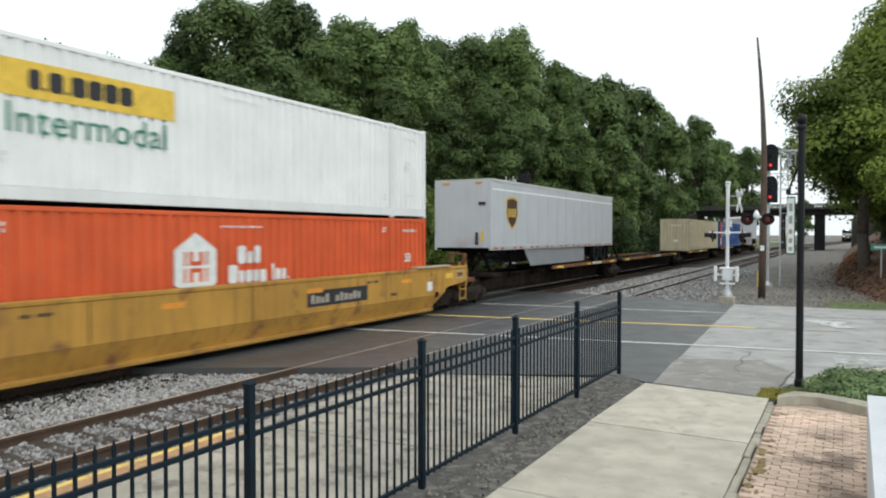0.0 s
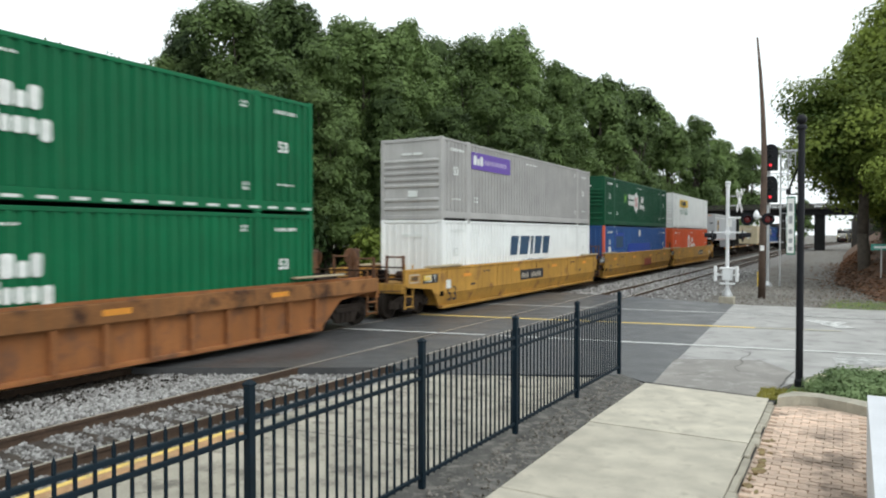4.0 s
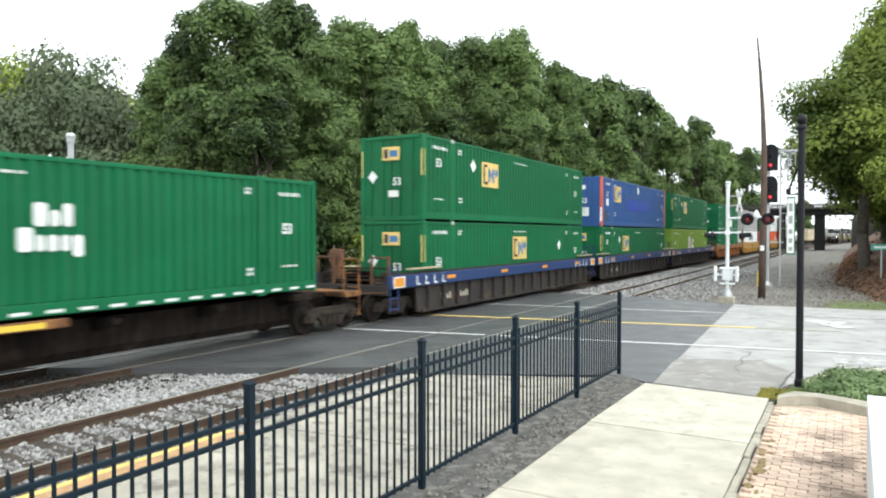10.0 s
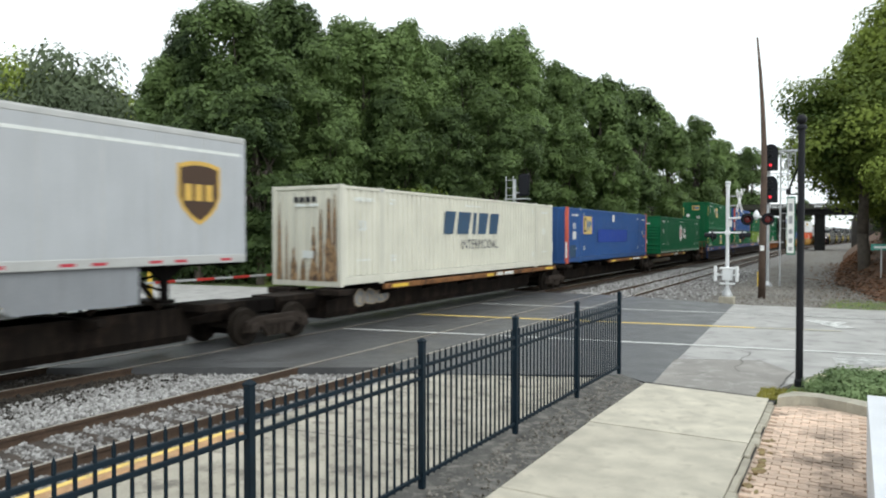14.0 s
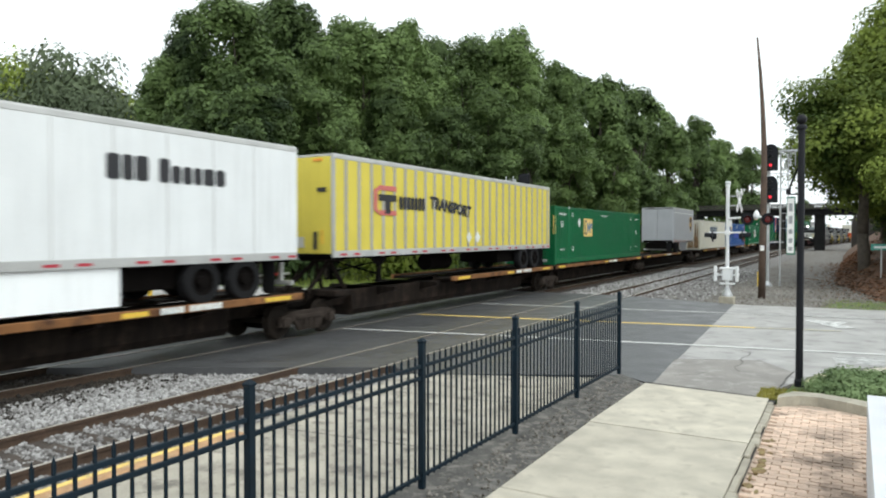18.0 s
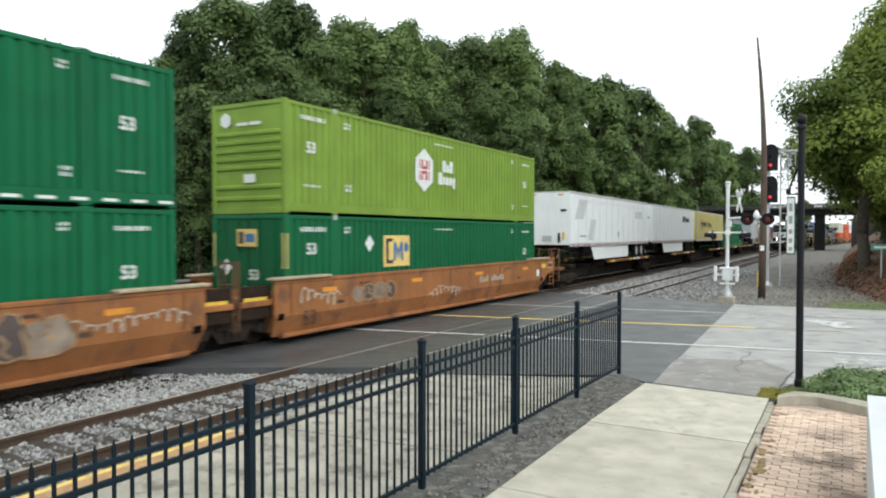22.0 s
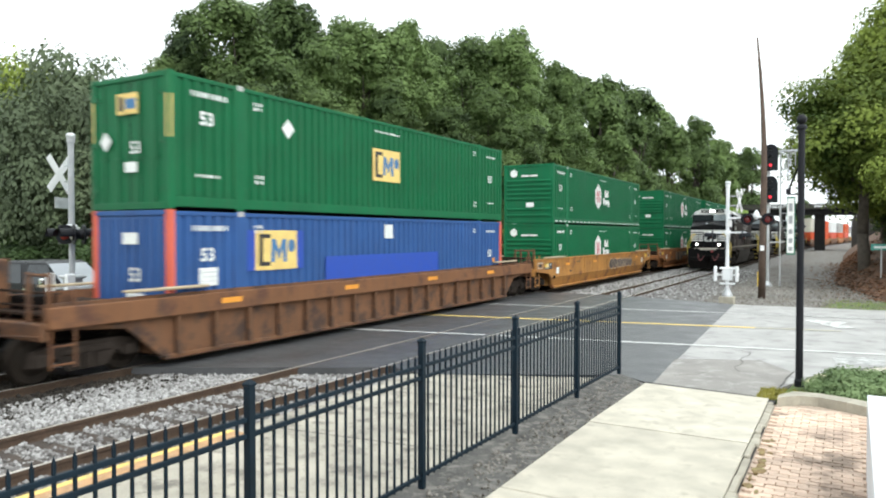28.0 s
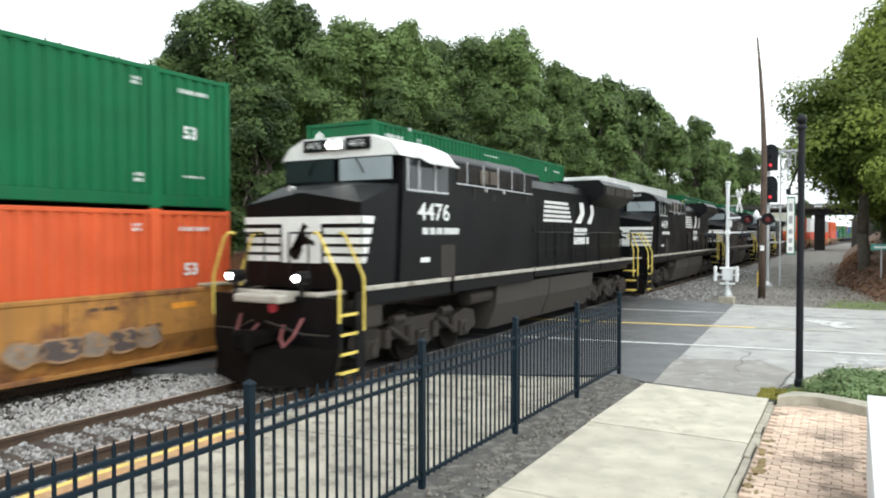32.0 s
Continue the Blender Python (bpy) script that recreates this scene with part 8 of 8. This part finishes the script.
def loco(label, number, lead):
    t = thing("locomotive", label, "locomotive", "engines of the oncoming train")
    END = 20.7
    roof_m = L_WHITE if lead else L_BLACK
    # frame, walkway and pilot
    part("frame", G().box(-1.0, 1.0, 0.62, END, 1.3, 1.7, 0.04), L_GRIME, t)
    part("walkway", G().box(-1.5, 1.5, 1.25, END - 1.1, 1.68, 1.76, 0.015), L_BLACK, t)
    for sgn in (-1, 1):
        for a, b, z in ((1.3, 4.4, 1.5), (4.55, 9.1, 1.5), (9.2, 15.2, 1.6), (15.3, END - 1.2, 1.6)):
            part("sill_edge", G().box(min(sgn * 1.47, sgn * 1.53), max(sgn * 1.47, sgn * 1.53), a, b, 1.7, 1.79, 0.012), L_EDGE, t)
            part("sill_plate", G().box(min(sgn * 1.44, sgn * 1.5), max(sgn * 1.44, sgn * 1.5), a, b, z - 0.06, 1.7, 0.012), L_BLACK, t)
    part("pilot", G().prism([(-1.5, 1.62), (1.5, 1.62), (1.5, 0.75), (1.38, 0.2), (-1.38, 0.2), (-1.5, 0.75)], 0.5, 0.62), L_BLACK, t)
    part("plow", G().add([(-1.4, 0.0, 0.75), (0, -0.5, 0.72), (1.4, 0.0, 0.75), (-1.35, -0.12, 0.1), (0, -0.75, 0.1), (1.35, -0.12, 0.1), (-1.35, 0.05, 0.1), (1.35, 0.05, 0.1)], [(0, 1, 4, 3), (1, 2, 5, 4), (3, 4, 5, 7, 6), (0, 2, 1), (0, 3, 6), (2, 7, 5)]), STEEL, t, m=pose(0, 0.5, 0))
    part("front_deck", G().box(-1.05, 1.05, 0.5, 1.3, 1.62, 1.7, 0.02), L_EDGE, t)
    part("anticlimber", G().box(-0.55, 0.55, 0.06, 0.5, 1.52, 1.66, 0.03), L_EDGE, t, "pale grey anticlimber ledge")
    part("coupler", G().box(-0.16, 0.16, -0.62, 0.1, 0.76, 1.02, 0.05).box(-0.22, 0.1, -0.78, -0.5, 0.72, 1.06, 0.06).cyl((0.1, -0.68, 0.7), (0.1, -0.68, 1.08), 0.11, n=10), STEEL, t, m=pose(0, 0.45, 0))
    for s in (-1, 1):
        part("air_hose", G().tube([(s * 0.3, -0.05, 1.1), (s * 0.38, -0.22, 0.9), (s * 0.5, -0.28, 0.75), (s * 0.68, -0.22, 0.95), (s * 0.75, -0.05, 1.25)], 0.03), L_HOSE, t, m=pose(0, 0.5, 0))
        part("cut_lever", G().tube([(s * 0.15, -0.35, 1.2), (s * 0.8, -0.12, 0.98), (s * 1.35, -0.08, 0.98)], 0.018), L_GRIME, t, m=pose(0, 0.5, 0))
        part("ditch_light", G().cyl((s * 0.8, 0.5, 1.96), (s * 0.8, 0.22, 1.96), 0.12, n=16).cyl((s * 0.8, 0.36, 1.62), (s * 0.8, 0.36, 1.9), 0.04, n=8), L_BLACK, t)
        part("ditch_lens", G().lathe([(0.066, 0.02), (0.05, -0.01), (0.0, -0.02)], (s * 0.8, 0.2, 1.96), "Y", 14), LAMP if lead else GLASS, t)
        # front steps and their handrails
        for k, z in enumerate((0.3, 0.62, 0.96, 1.3)):
            st = part("step", G().box(min(s * 1.02, s * 1.48), max(s * 1.02, s * 1.48), 0.6, 1.1, z, z + 0.04), L_BLACK, t)
            part("step_edge", G().box(min(s * 1.02, s * 1.5), max(s * 1.02, s * 1.5), 0.56, 0.6, z - 0.0, z + 0.04), L_YELLOW, st)
            part("step_edge", G().box(min(s * 1.48, s * 1.52), max(s * 1.48, s * 1.52), 0.56, 1.02, z - 0.0, z + 0.05), L_YELLOW, st)
        part("step_back", G().box(min(s * 0.98, s * 1.0), max(s * 0.98, s * 1.0), 0.6, 1.2, 0.2, 1.62), L_BLACK, t)
        part("step_side", G().box(min(s * 1.46, s * 1.5), max(s * 1.46, s * 1.5), 1.0, 1.25, 0.2, 1.7), L_BLACK, t)
        for yy, zb in ((0.5, 1.2), (1.2, 1.0)):
            part("step_handrail", G().tube([(s * 1.52, yy, zb), (s * 1.52, yy, 1.95), (s * 1.16, yy - 0.06, 2.68), (s * 1.06, yy - 0.04, 2.76), (s * 0.96, yy + 0.02, 2.74)], 0.026, 8), L_YELLOW, t, "yellow step handrail")
        part("front_chain_rail", G().tube([(s * 0.3, 0.6, 2.75), (s * 1.1, 0.6, 2.75)], 0.02).tube([(s * 0.3, 0.6, 1.7), (s * 0.3, 0.6, 2.75)], 0.02).tube([(s * 0.75, 0.6, 1.7), (s * 0.75, 0.6, 2.75)], 0.02), L_BLACK, t)
    part("brake_handle", G().cyl((0.3, 0.2, 1.45), (0.3, 0.16, 1.45), 0.1, n=12), mat("knob_red", (0.4, 0.03, 0.05), 0.4), t, "small red round knob")
    # nose and cab
    n0, n1 = 1.25, 2.4
    part("nose", G().add([(-1.42, n0, 1.74), (1.42, n0, 1.74), (1.42, n0, 3.3), (0.0, n0 + 0.02, 3.52), (-1.42, n0, 3.3), (-1.46, n1, 1.74), (1.46, n1, 1.74), (1.46, n1, 3.72), (0, n1, 3.8), (-1.46, n1, 3.72), (0.9, n0 + 0.45, 3.66), (-0.9, n0 + 0.45, 3.66)], [(0, 1, 2, 3, 4), (1, 6, 7, 2), (0, 4, 9, 5), (2, 7, 10), (4, 11, 9), (2, 10, 3), (3, 11, 4), (3, 10, 11), (10, 7, 8), (11, 8, 9), (10, 8, 11), (5, 9, 8, 7, 6)]), L_BLACK, t)
    g = G().box(-1.43, 1.43, n0 - 0.012, n0 - 0.004, 2.92, 3.06)
    part("nose_stripe", g, L_WHITE, t, "white nose stripe")
    for k in range(4):
        z = 2.2 + k * 0.175
        for x0, x1 in ((-1.43, -0.52), (0.56, 1.43)):
            part("nose_stripe", G().box(x0, x1, n0 - 0.012, n0 - 0.004, z, z + 0.115), L_WHITE, t)
    for sgn in (-1, 1):
        for k in range(5):
            z = 2.2 + k * 0.175 if k < 4 else 2.92
            h = 0.115 if k < 4 else 0.14
            part("side_stripe", G().add([(sgn * 1.45, n0 - 0.004, z), (sgn * 1.452, n0 + 0.1 + 0.06 * k, z), (sgn * 1.452, n0 + 0.14 + 0.06 * k, z + h), (sgn * 1.45, n0 - 0.004, z + h)], [(0, 1, 2, 3)]), L_WHITE, t)
    part("nose_emblem", G().prism([(-0.46, 2.18), (0.5, 2.18), (0.5, 2.92), (-0.46, 2.92)], n0 - 0.014, n0 - 0.004, "Y"), L_WHITE, t, "white square emblem panel")
    part("emblem_shape", G().add([(x * 1.0, n0 - 0.018, z) for x, z in ((0.08, 2.95), (0.2, 2.86), (0.12, 2.8), (0.16, 2.66), (0.34, 2.6), (0.36, 2.5), (0.2, 2.55), (0.04, 2.5), (-0.1, 2.4), (-0.24, 2.44), (-0.28, 2.34), (-0.14, 2.34), (-0.04, 2.36), (-0.16, 2.24), (-0.04, 2.24), (0.06, 2.42), (-0.02, 2.62), (0.0, 2.8))], [tuple(range(18))]), L_BLACK, t, "black curved emblem shape")
    part("nose_lamp", G().lathe([(0.06, -0.02), (0.05, 0.1)], (-0.25, n0, 3.6), "Y", 10), SILVER, t)
    c0, c1 = 2.35, 4.55
    prof = [(-1.52, 1.75), (1.52, 1.75), (1.52, 4.25), (1.3, 4.5), (0.85, 4.68), (-0.85, 4.68), (-1.3, 4.5), (-1.52, 4.25)]
    part("cab", G().loft([[(x, c0 + (0.18 if z > 4 else 0.0), z) for x, z in prof], [(x, c1, z) for x, z in prof]]), L_BLACK, t)
    part("cab_roof", G().loft([[(x, c0 + 0.02 + (0.1 if z > 4.6 else 0), z) for x, z in ((1.535, 4.25), (1.315, 4.515), (0.86, 4.70), (-0.86, 4.70), (-1.315, 4.515), (-1.535, 4.25))], [(x, c1 + 0.02, z) for x, z in ((1.535, 4.25), (1.315, 4.515), (0.86, 4.70), (-0.86, 4.70), (-1.315, 4.515), (-1.535, 4.25))]], close=False, caps=False), roof_m, t)
    part("brow", G().prism([(1.45, 4.27), (1.28, 4.52), (0.86, 4.7), (-0.86, 4.7), (-1.28, 4.52), (-1.45, 4.27)], c0 + 0.0, c0 + 0.19), roof_m, t)
    for s in (-1, 1):
        nb = part("number_board", G().box(min(s * 0.25, s * 0.85), max(s * 0.25, s * 0.85), c0 - 0.06, c0 + 0.05, 4.42, 4.66, 0.02), L_BLACK, t)
        part("board_number", writing(number, 0.2), MARK, nb, m=pose(s * 0.55, c0 - 0.066, 4.47, 0, 0, -90))
        ws = part("windscreen", G().box(min(s * 0.08, s * 1.36), max(s * 0.08, s * 1.36), c0 - 0.022, c0 - 0.006, 3.8, 4.24, 0.004), L_SCREEN if s > 0 else GLASS, t, "windscreen pane, the east one pale with painted sky reflection")
        part("windscreen_frame", G().box(min(s * 0.05, s * 1.4), max(s * 0.05, s * 1.4), c0 - 0.018, c0 - 0.002, 4.23, 4.27).box(min(s * 0.05, s * 1.4), max(s * 0.05, s * 1.4), c0 - 0.018, c0 - 0.002, 3.76, 3.8), L_BLACK, ws)
        part("wiper", G().tube([(s * 0.5, c0 - 0.04, 4.26), (s * 0.7, c0 - 0.04, 3.95)], 0.012), L_BLACK, t)
        sd = 1.523 * s
        for a, b in ((2.65, 3.0), (3.08, 3.62), (3.72, 4.25)):
            w = part("side_window", G().box(min(sd, sd + s * 0.008), max(sd, sd + s * 0.008), a, b, 3.56, 4.2), GLASS, t)
            part("window_frame", G().box(min(sd, sd + s * 0.016), max(sd, sd + s * 0.016), a - 0.05, a, 3.58, 4.22).box(min(sd, sd + s * 0.016), max(sd, sd + s * 0.016), a, b, 3.58, 3.62), SILVER, w)
        part("sunshade", G().add([(s * 1.53, 2.95, 4.32), (s * 1.53, 4.3, 4.32), (s * 1.78, 4.3, 4.16), (s * 1.78, 3.05, 4.16), (s * 1.53, 2.95, 4.29), (s * 1.53, 4.3, 4.29), (s * 1.77, 4.3, 4.13), (s * 1.77, 3.05, 4.13)], [(0, 1, 2, 3), (7, 6, 5, 4), (3, 2, 6, 7), (0, 3, 7, 4), (1, 5, 6, 2)]), roof_m, t)
        part("road_number", writing(number, 0.5, bold=0.008), MARK, t, m=(pose(s * 1.526, 3.68, 3.02) if s > 0 else pose(s * 1.526, 3.68, 3.02, 0, 0, 180)) @ Matrix.Diagonal((1, 1.3, 1, 1)))
    part("headlight_box", G().box(-0.22, 0.22, c0 - 0.1, c0 + 0.05, 4.42, 4.64, 0.03), SILVER, t)
    for x in (-0.1, 0.1):
        part("headlight", G().lathe([(0.085, 0.0), (0.06, -0.03), (0, -0.035)], (x, c0 - 0.1, 4.53), "Y", 12), LAMP if lead else GLASS, t)
    part("sub_line", blocks(G(), 3.2, 2.72, [0.1, 0.1, -0.05, 0.1, 0.1, -0.05, 0.1, 0.1, -0.05, 0.1, 0.1, 0.1, 0.1, 0.1, 0.1], 0.14, 1.524, 0.15, 0.004), MARK, t)
    part("placard", plate(3.3, 2.2, 0.35, 0.1, 1.524), MARK, t)
    part("cab_hatch", G().box(1.523, 1.53, 3.95, 4.55, 1.8, 2.5), L_GRIME, t)
    # long hood behind the cab
    part("equipment_cabinet", G().box(-1.45, 1.45, 4.57, 9.15, 1.76, 4.38, 0.05), L_BLACK, t)
    for s in (-1, 1):
        part("cabinet_roof_slope", G().prism([(s * 1.45, 4.3), (s * 1.1, 4.56), (0, 4.6), (0, 4.3)], 4.6, 8.9), L_BLACK, t)
        for k in range(7):
            y0 = 4.75 + k * 0.55
            lv = part("louvre", G().box(min(s * 1.452, s * 1.475), max(s * 1.452, s * 1.475), y0, y0 + 0.48, 3.92, 4.26), L_GRIME, t)
            g = G()
            for j in range(6):
                g.box(min(s * 1.475, s * 1.49), max(s * 1.475, s * 1.49), y0 + 0.03, y0 + 0.45, 3.95 + j * 0.052, 3.97 + j * 0.052)
            part("slat", g, mat("slat_tan", (0.22, 0.18, 0.14), 0.7) if k in (2, 3) else L_BLACK, lv)
        for k in range(4):
            part("cabinet_door_seam", G().box(min(s * 1.45, s * 1.462), max(s * 1.45, s * 1.462), 5.6 + k * 1.05, 5.66 + k * 1.05, 3.55, 4.3), L_GRIME, t)
        part("cabinet_rail", G().tube([(s * 1.5, 4.7, 3.85), (s * 1.5, 9.0, 3.82)], 0.018), SILVER, t)
        for k in range(5):
            part("louvre_frame", G().box(min(s * 1.476, s * 1.494), max(s * 1.476, s * 1.494), 5.2 + k * 0.82, 5.23 + k * 0.82, 3.86, 4.36), SILVER, t)
        part("side_step_light", G().cyl((s * 1.45, 6.2, 3.78), (s * 1.5, 6.2, 3.78), 0.04, n=8).cyl((s * 1.45, 7.2, 3.78), (s * 1.5, 7.2, 3.78), 0.04, n=8), MARK, t)
    part("hood", G().prism([(-0.95, 1.76), (0.95, 1.76), (0.95, 4.1), (0.78, 4.35), (-0.78, 4.35), (-0.95, 4.1)], 9.15, 15.6), L_BLACK, t)
    part("radiator_housing", G().prism([(-0.95, 1.76), (0.95, 1.76), (0.95, 3.75), (1.5, 4.15), (1.5, 4.5), (1.3, 4.68), (-1.3, 4.68), (-1.5, 4.5), (-1.5, 4.15), (-0.95, 3.75)], 15.6, 19.6), L_BLACK, t)
    for k in range(3):
        part("radiator_grille", G().box(1.5, 1.515, 15.8 + 1.25 * k, 16.9 + 1.25 * k, 4.17, 4.48), L_GRIME, t)
    part("exhaust_hump", G().box(-0.45, 0.45, 10.4, 12.2, 4.35, 4.62, 0.08), L_BLACK, t)
    part("hood_step", G().box(-0.6, 0.6, 13.0, 15.0, 4.35, 4.45, 0.04), L_BLACK, t)
    for k in range(9):
        part("hood_door", shared("hood_door", lambda: G().box(0.95, 0.968, 0.03, 0.66, 2.0, 3.75, 0.006).box(0.968, 0.985, 0.3, 0.36, 2.8, 2.95).mesh("hood_door")), L_BLACK, t, m=pose(0, 9.3 + k * 0.69, 0))
    part("tail_wall", G().box(-0.9, 0.9, 19.6, 19.75, 1.76, 3.9, 0.04), L_BLACK, t)
    # stripes and name shapes on the hood
    g = G()
    for k in range(5):
        z = 3.12 + k * 0.14
        g.box(0.988, 0.992, 11.1 + k * 0.02, 13.3 + 0.18 * (4 - k) * 0.5, z, z + 0.085)
    part("hood_stripe", g, L_WHITE, t, "white stripes on the hood")
    for y, w in ((14.0, 1.05), (15.25, 0.85)):
        part("name_shape", G().add([(0.993, y + a, 3.1 + b) for a, b in ((0, 0), (w * 0.55, 0), (w * 0.95, 0.36), (w * 0.8, 0.72), (w * 0.4, 0.72), (w * 0.5, 0.36))], [tuple(range(6))]), L_WHITE, t)
    part("name_line", blocks(blocks(G(), 13.9, 2.7, [0.16] * 7, 0.24, 0.988, 0.25, 0.004), 13.9, 2.38, [0.16] * 8, 0.24, 0.988, 0.25, 0.004), L_WHITE, t)
    # handrails, tank, bogies, couplers behind
    for s in (-1, 1):
        part("handrail", G().tube([(s * 1.5, 9.3, 2.78), (s * 1.5, 19.2, 2.78)], 0.02).tube([(s * 1.5, 9.3, 2.3), (s * 1.5, 19.2, 2.3)], 0.012), L_BLACK, t)
        for k in range(8):
            part("handrail_post", shared("hr_post", lambda: G().cyl((0, 0, 1.76), (0, 0, 2.78), 0.02, n=6).mesh("handrail_post")), L_BLACK, t, m=pose(s * 1.5, 9.4 + k * 1.4, 0))
        for yy in (19.6, 20.3):
            part("step_handrail", G().tube([(s * 1.52, yy, 1.0), (s * 1.52, yy, 2.1), (s * 1.3, yy - 0.1, 2.8)], 0.025, 8), L_YELLOW, t)
        for z in (0.4, 0.8, 1.2):
            part("step", G().box(min(s * 1.05, s * 1.48), max(s * 1.05, s * 1.48), 19.7, 20.25, z, z + 0.04), L_YELLOW, t)
    part("fuel_tank", G().prism([(-1.35, 0.95), (-1.1, 0.32), (1.1, 0.32), (1.35, 0.95), (1.4, 1.45), (-1.4, 1.45)], 7.0, 14.7), L_TANK, t)
    part("tank_band", G().prism([(-1.36, 0.95), (-1.11, 0.31), (1.11, 0.31), (1.36, 0.95), (1.41, 1.46), (-1.41, 1.46)], 10.6, 10.7), L_GRIME, t)
    part("air_reservoir", G().cyl((1.15, 5.7, 1.2), (1.15, 6.9, 1.2), 0.18, n=10), L_GRIME, t)
    part("sand_box", G().box(0.9, 1.45, 1.35, 1.9, 1.0, 1.5, 0.04), L_GRIME, t)
    for y in (3.7, 17.3):
        engine_bogie(t, y)
    part("rear_plate", G().box(-1.45, 1.45, END - 0.15, END, 0.4, 1.7, 0.03), L_BLACK, t)
    part("rear_coupler", G().box(-0.14, 0.14, END, END + 0.75, 0.76, 1.02, 0.05), STEEL, t)
    return t


for c, num, ld in ((0.0, "4476", True), (21.55, "4439", False), (43.1, "4439", False), (64.65, "4439", False), (86.2, "4439", False)):
    ONCOMING.append((loco("black locomotive with white nose stripes and lit headlights" if ld else "black trailing locomotive with white nose stripes", num, ld), c, 0.0))
pos = 109.6
for col, lab, col2, lab2, carc in ((P_ORANGE, O_LABEL, P_CREAM, "cream corrugated container in a stack", C_RUST), (P_ORANGE, O_LABEL, P_ORANGE, O_LABEL, C_BROWN), (P_CORAL, "faded red corrugated container", P_WHITE, "white corrugated container in a stack", C_RUST), (P_ORANGE, O_LABEL, P_GREY, "grey corrugated container in a stack", C_BROWN), (P_CORAL, "faded red corrugated container", P_ORANGE, O_LABEL, C_RUST)):
    cc = pos + 11.3
    ONCOMING.append((well_car(carc, "rusty brown well car of the oncoming train", "smooth"), cc, 0.0))
    ONCOMING.append((container(col, lab, "flutes", None, ()), cc, 0.36))
    ONCOMING.append((container(col2, lab2, "flutes", None, ()), cc, 0.36 + TALL + 0.012))
    pos += 23.0
# ---- paving bricks, one by one ----
paving = thing("brick_paving", "pale pinkish worn paving bricks in running rows", "paving", kind="structure")
bk = [G().box(-0.098, 0.098, -0.046, 0.046, -0.03, 0.022 + 0.004 * k, 0.006).mesh("brick") for k in range(3)]
qb = random.Random(5)
for r in range(46):
    y = 7.35 + r * 0.105
    x = 12.62 + (0.1 if r % 2 else 0.0)
    while x < 13.72 + (0.9 if y < 7.0 else 0):
        if y < 12.1 + (x - 12.6) * 0.25 or y < 11.9:
            part("brick", bk[qb.randrange(3)], BRICK, paving, m=pose(x, y, qb.uniform(-0.006, 0.003), qb.uniform(-1, 1), qb.uniform(-1, 1), qb.uniform(-1.5, 1.5)))
        x += 0.207


soil = thing("soil_patch", "brown soil and moss washed over the brick paving", "soil", kind="structure")
M_SOIL = mat("moss_soil", (0.2, 0.135, 0.06), 0.95, var=0.35, scale=6, fine=40, bump=0.6, col2=(0.28, 0.24, 0.1), stain=0.4)
qs = random.Random(3)
for x, y, w, h_ in [(12.55 + qs.uniform(0, 0.12), qs.gauss(8.5, 0.45) if k < 13 else qs.gauss(9.6, 0.2), qs.uniform(0.015, 0.055), qs.uniform(0.03, 0.12)) for k in range(18)]:
    ring = [(x + w * math.cos(k * 0.449) * qs.uniform(0.6, 1.2), y + h_ * math.sin(k * 0.449) * qs.uniform(0.7, 1.15)) for k in range(14)]
    part("soil", G().prism(ring, 0.0, 0.027 + qs.uniform(0, 0.003), "Z"), M_SOIL, soil)


def along(t):
    """How far the freight train has gone after t seconds."""
    keys = ((0, 13.45), (3, 13.8), (8, 14.05), (12, 14.1), (16, 13.9), (20, 13.6), (24, 13.3), (32.001, 13.25))
    d = 0.0
    for (a, va), (b, vb) in zip(keys, keys[1:]):
        if t <= a:
            break
        e = min(t, b)
        ve = va + (vb - va) * (e - a) / (b - a)
        d += (va + ve) / 2 * (e - a)
    drift = ((0, 0), (1, 0), (2, -0.05), (3, 0.4), (5, 0.1), (6, 0), (7, -0.2), (8, -0.15), (9, 0), (10, 0.2), (11, 0.2), (12, 0.15), (13, 0), (16, 0), (17, -0.15), (18, 0), (20, 0), (21, -0.1), (22, -0.2), (23, 0), (24, 0), (25, 0.1), (28, 0), (29, 0.15), (30, 0.1), (31, 0.25), (32, 0))
    return d + float(np.interp(t, [a for a, _ in drift], [b for _, b in drift]))


def oncoming(t):
    """Where the pilot of the oncoming engine stands."""
    keys = ((0, 287.0), (4, 267.0), (8, 248.0), (12, 224.0), (17, 184.5), (20, 149.5), (25, 91.0), (28, 55.5), (29, 43.9), (30, 32.2), (31, 20.7), (32.001, 8.9))
    return float(np.interp(t, [a for a, _ in keys], [b for _, b in keys]))


def motions():
    for t, c, z, x in MOVERS:
        rows = []
        for k in range(0, 33):
            m = on_track(FAR_X, c + along(k))
            rows.append((float(k), m @ pose(x, 0, z)))
        walk(t, rows)
    for t, c, z in ONCOMING:
        rows = []
        for k in range(0, 33):
            rows.append((float(k), on_track(NEAR_X, c + oncoming(k)) @ pose(0, 0, z)))
        walk(t, rows)
    # wheels roll: sets that sit alike in their bogies share one motion
    for sets, r, way in ((WHEELSETS, 0.475, along), (BOGIE_WHEELS, 0.55, oncoming)):
        first = {}
        for w, dy in sets:
            if dy not in first:
                first[dy] = w
                walk(w, [(k / FPS, pose(0, dy, r, -math.degrees(way(k / FPS) / r), 0, 0)) for k in range(0, 32 * FPS + 1)])
            else:
                w.rotation_mode = "QUATERNION"
                keys = w.animation_data_create()
                keys.action = first[dy].animation_data.action
                keys.action_slot = first[dy].animation_data.action_slot


motions()
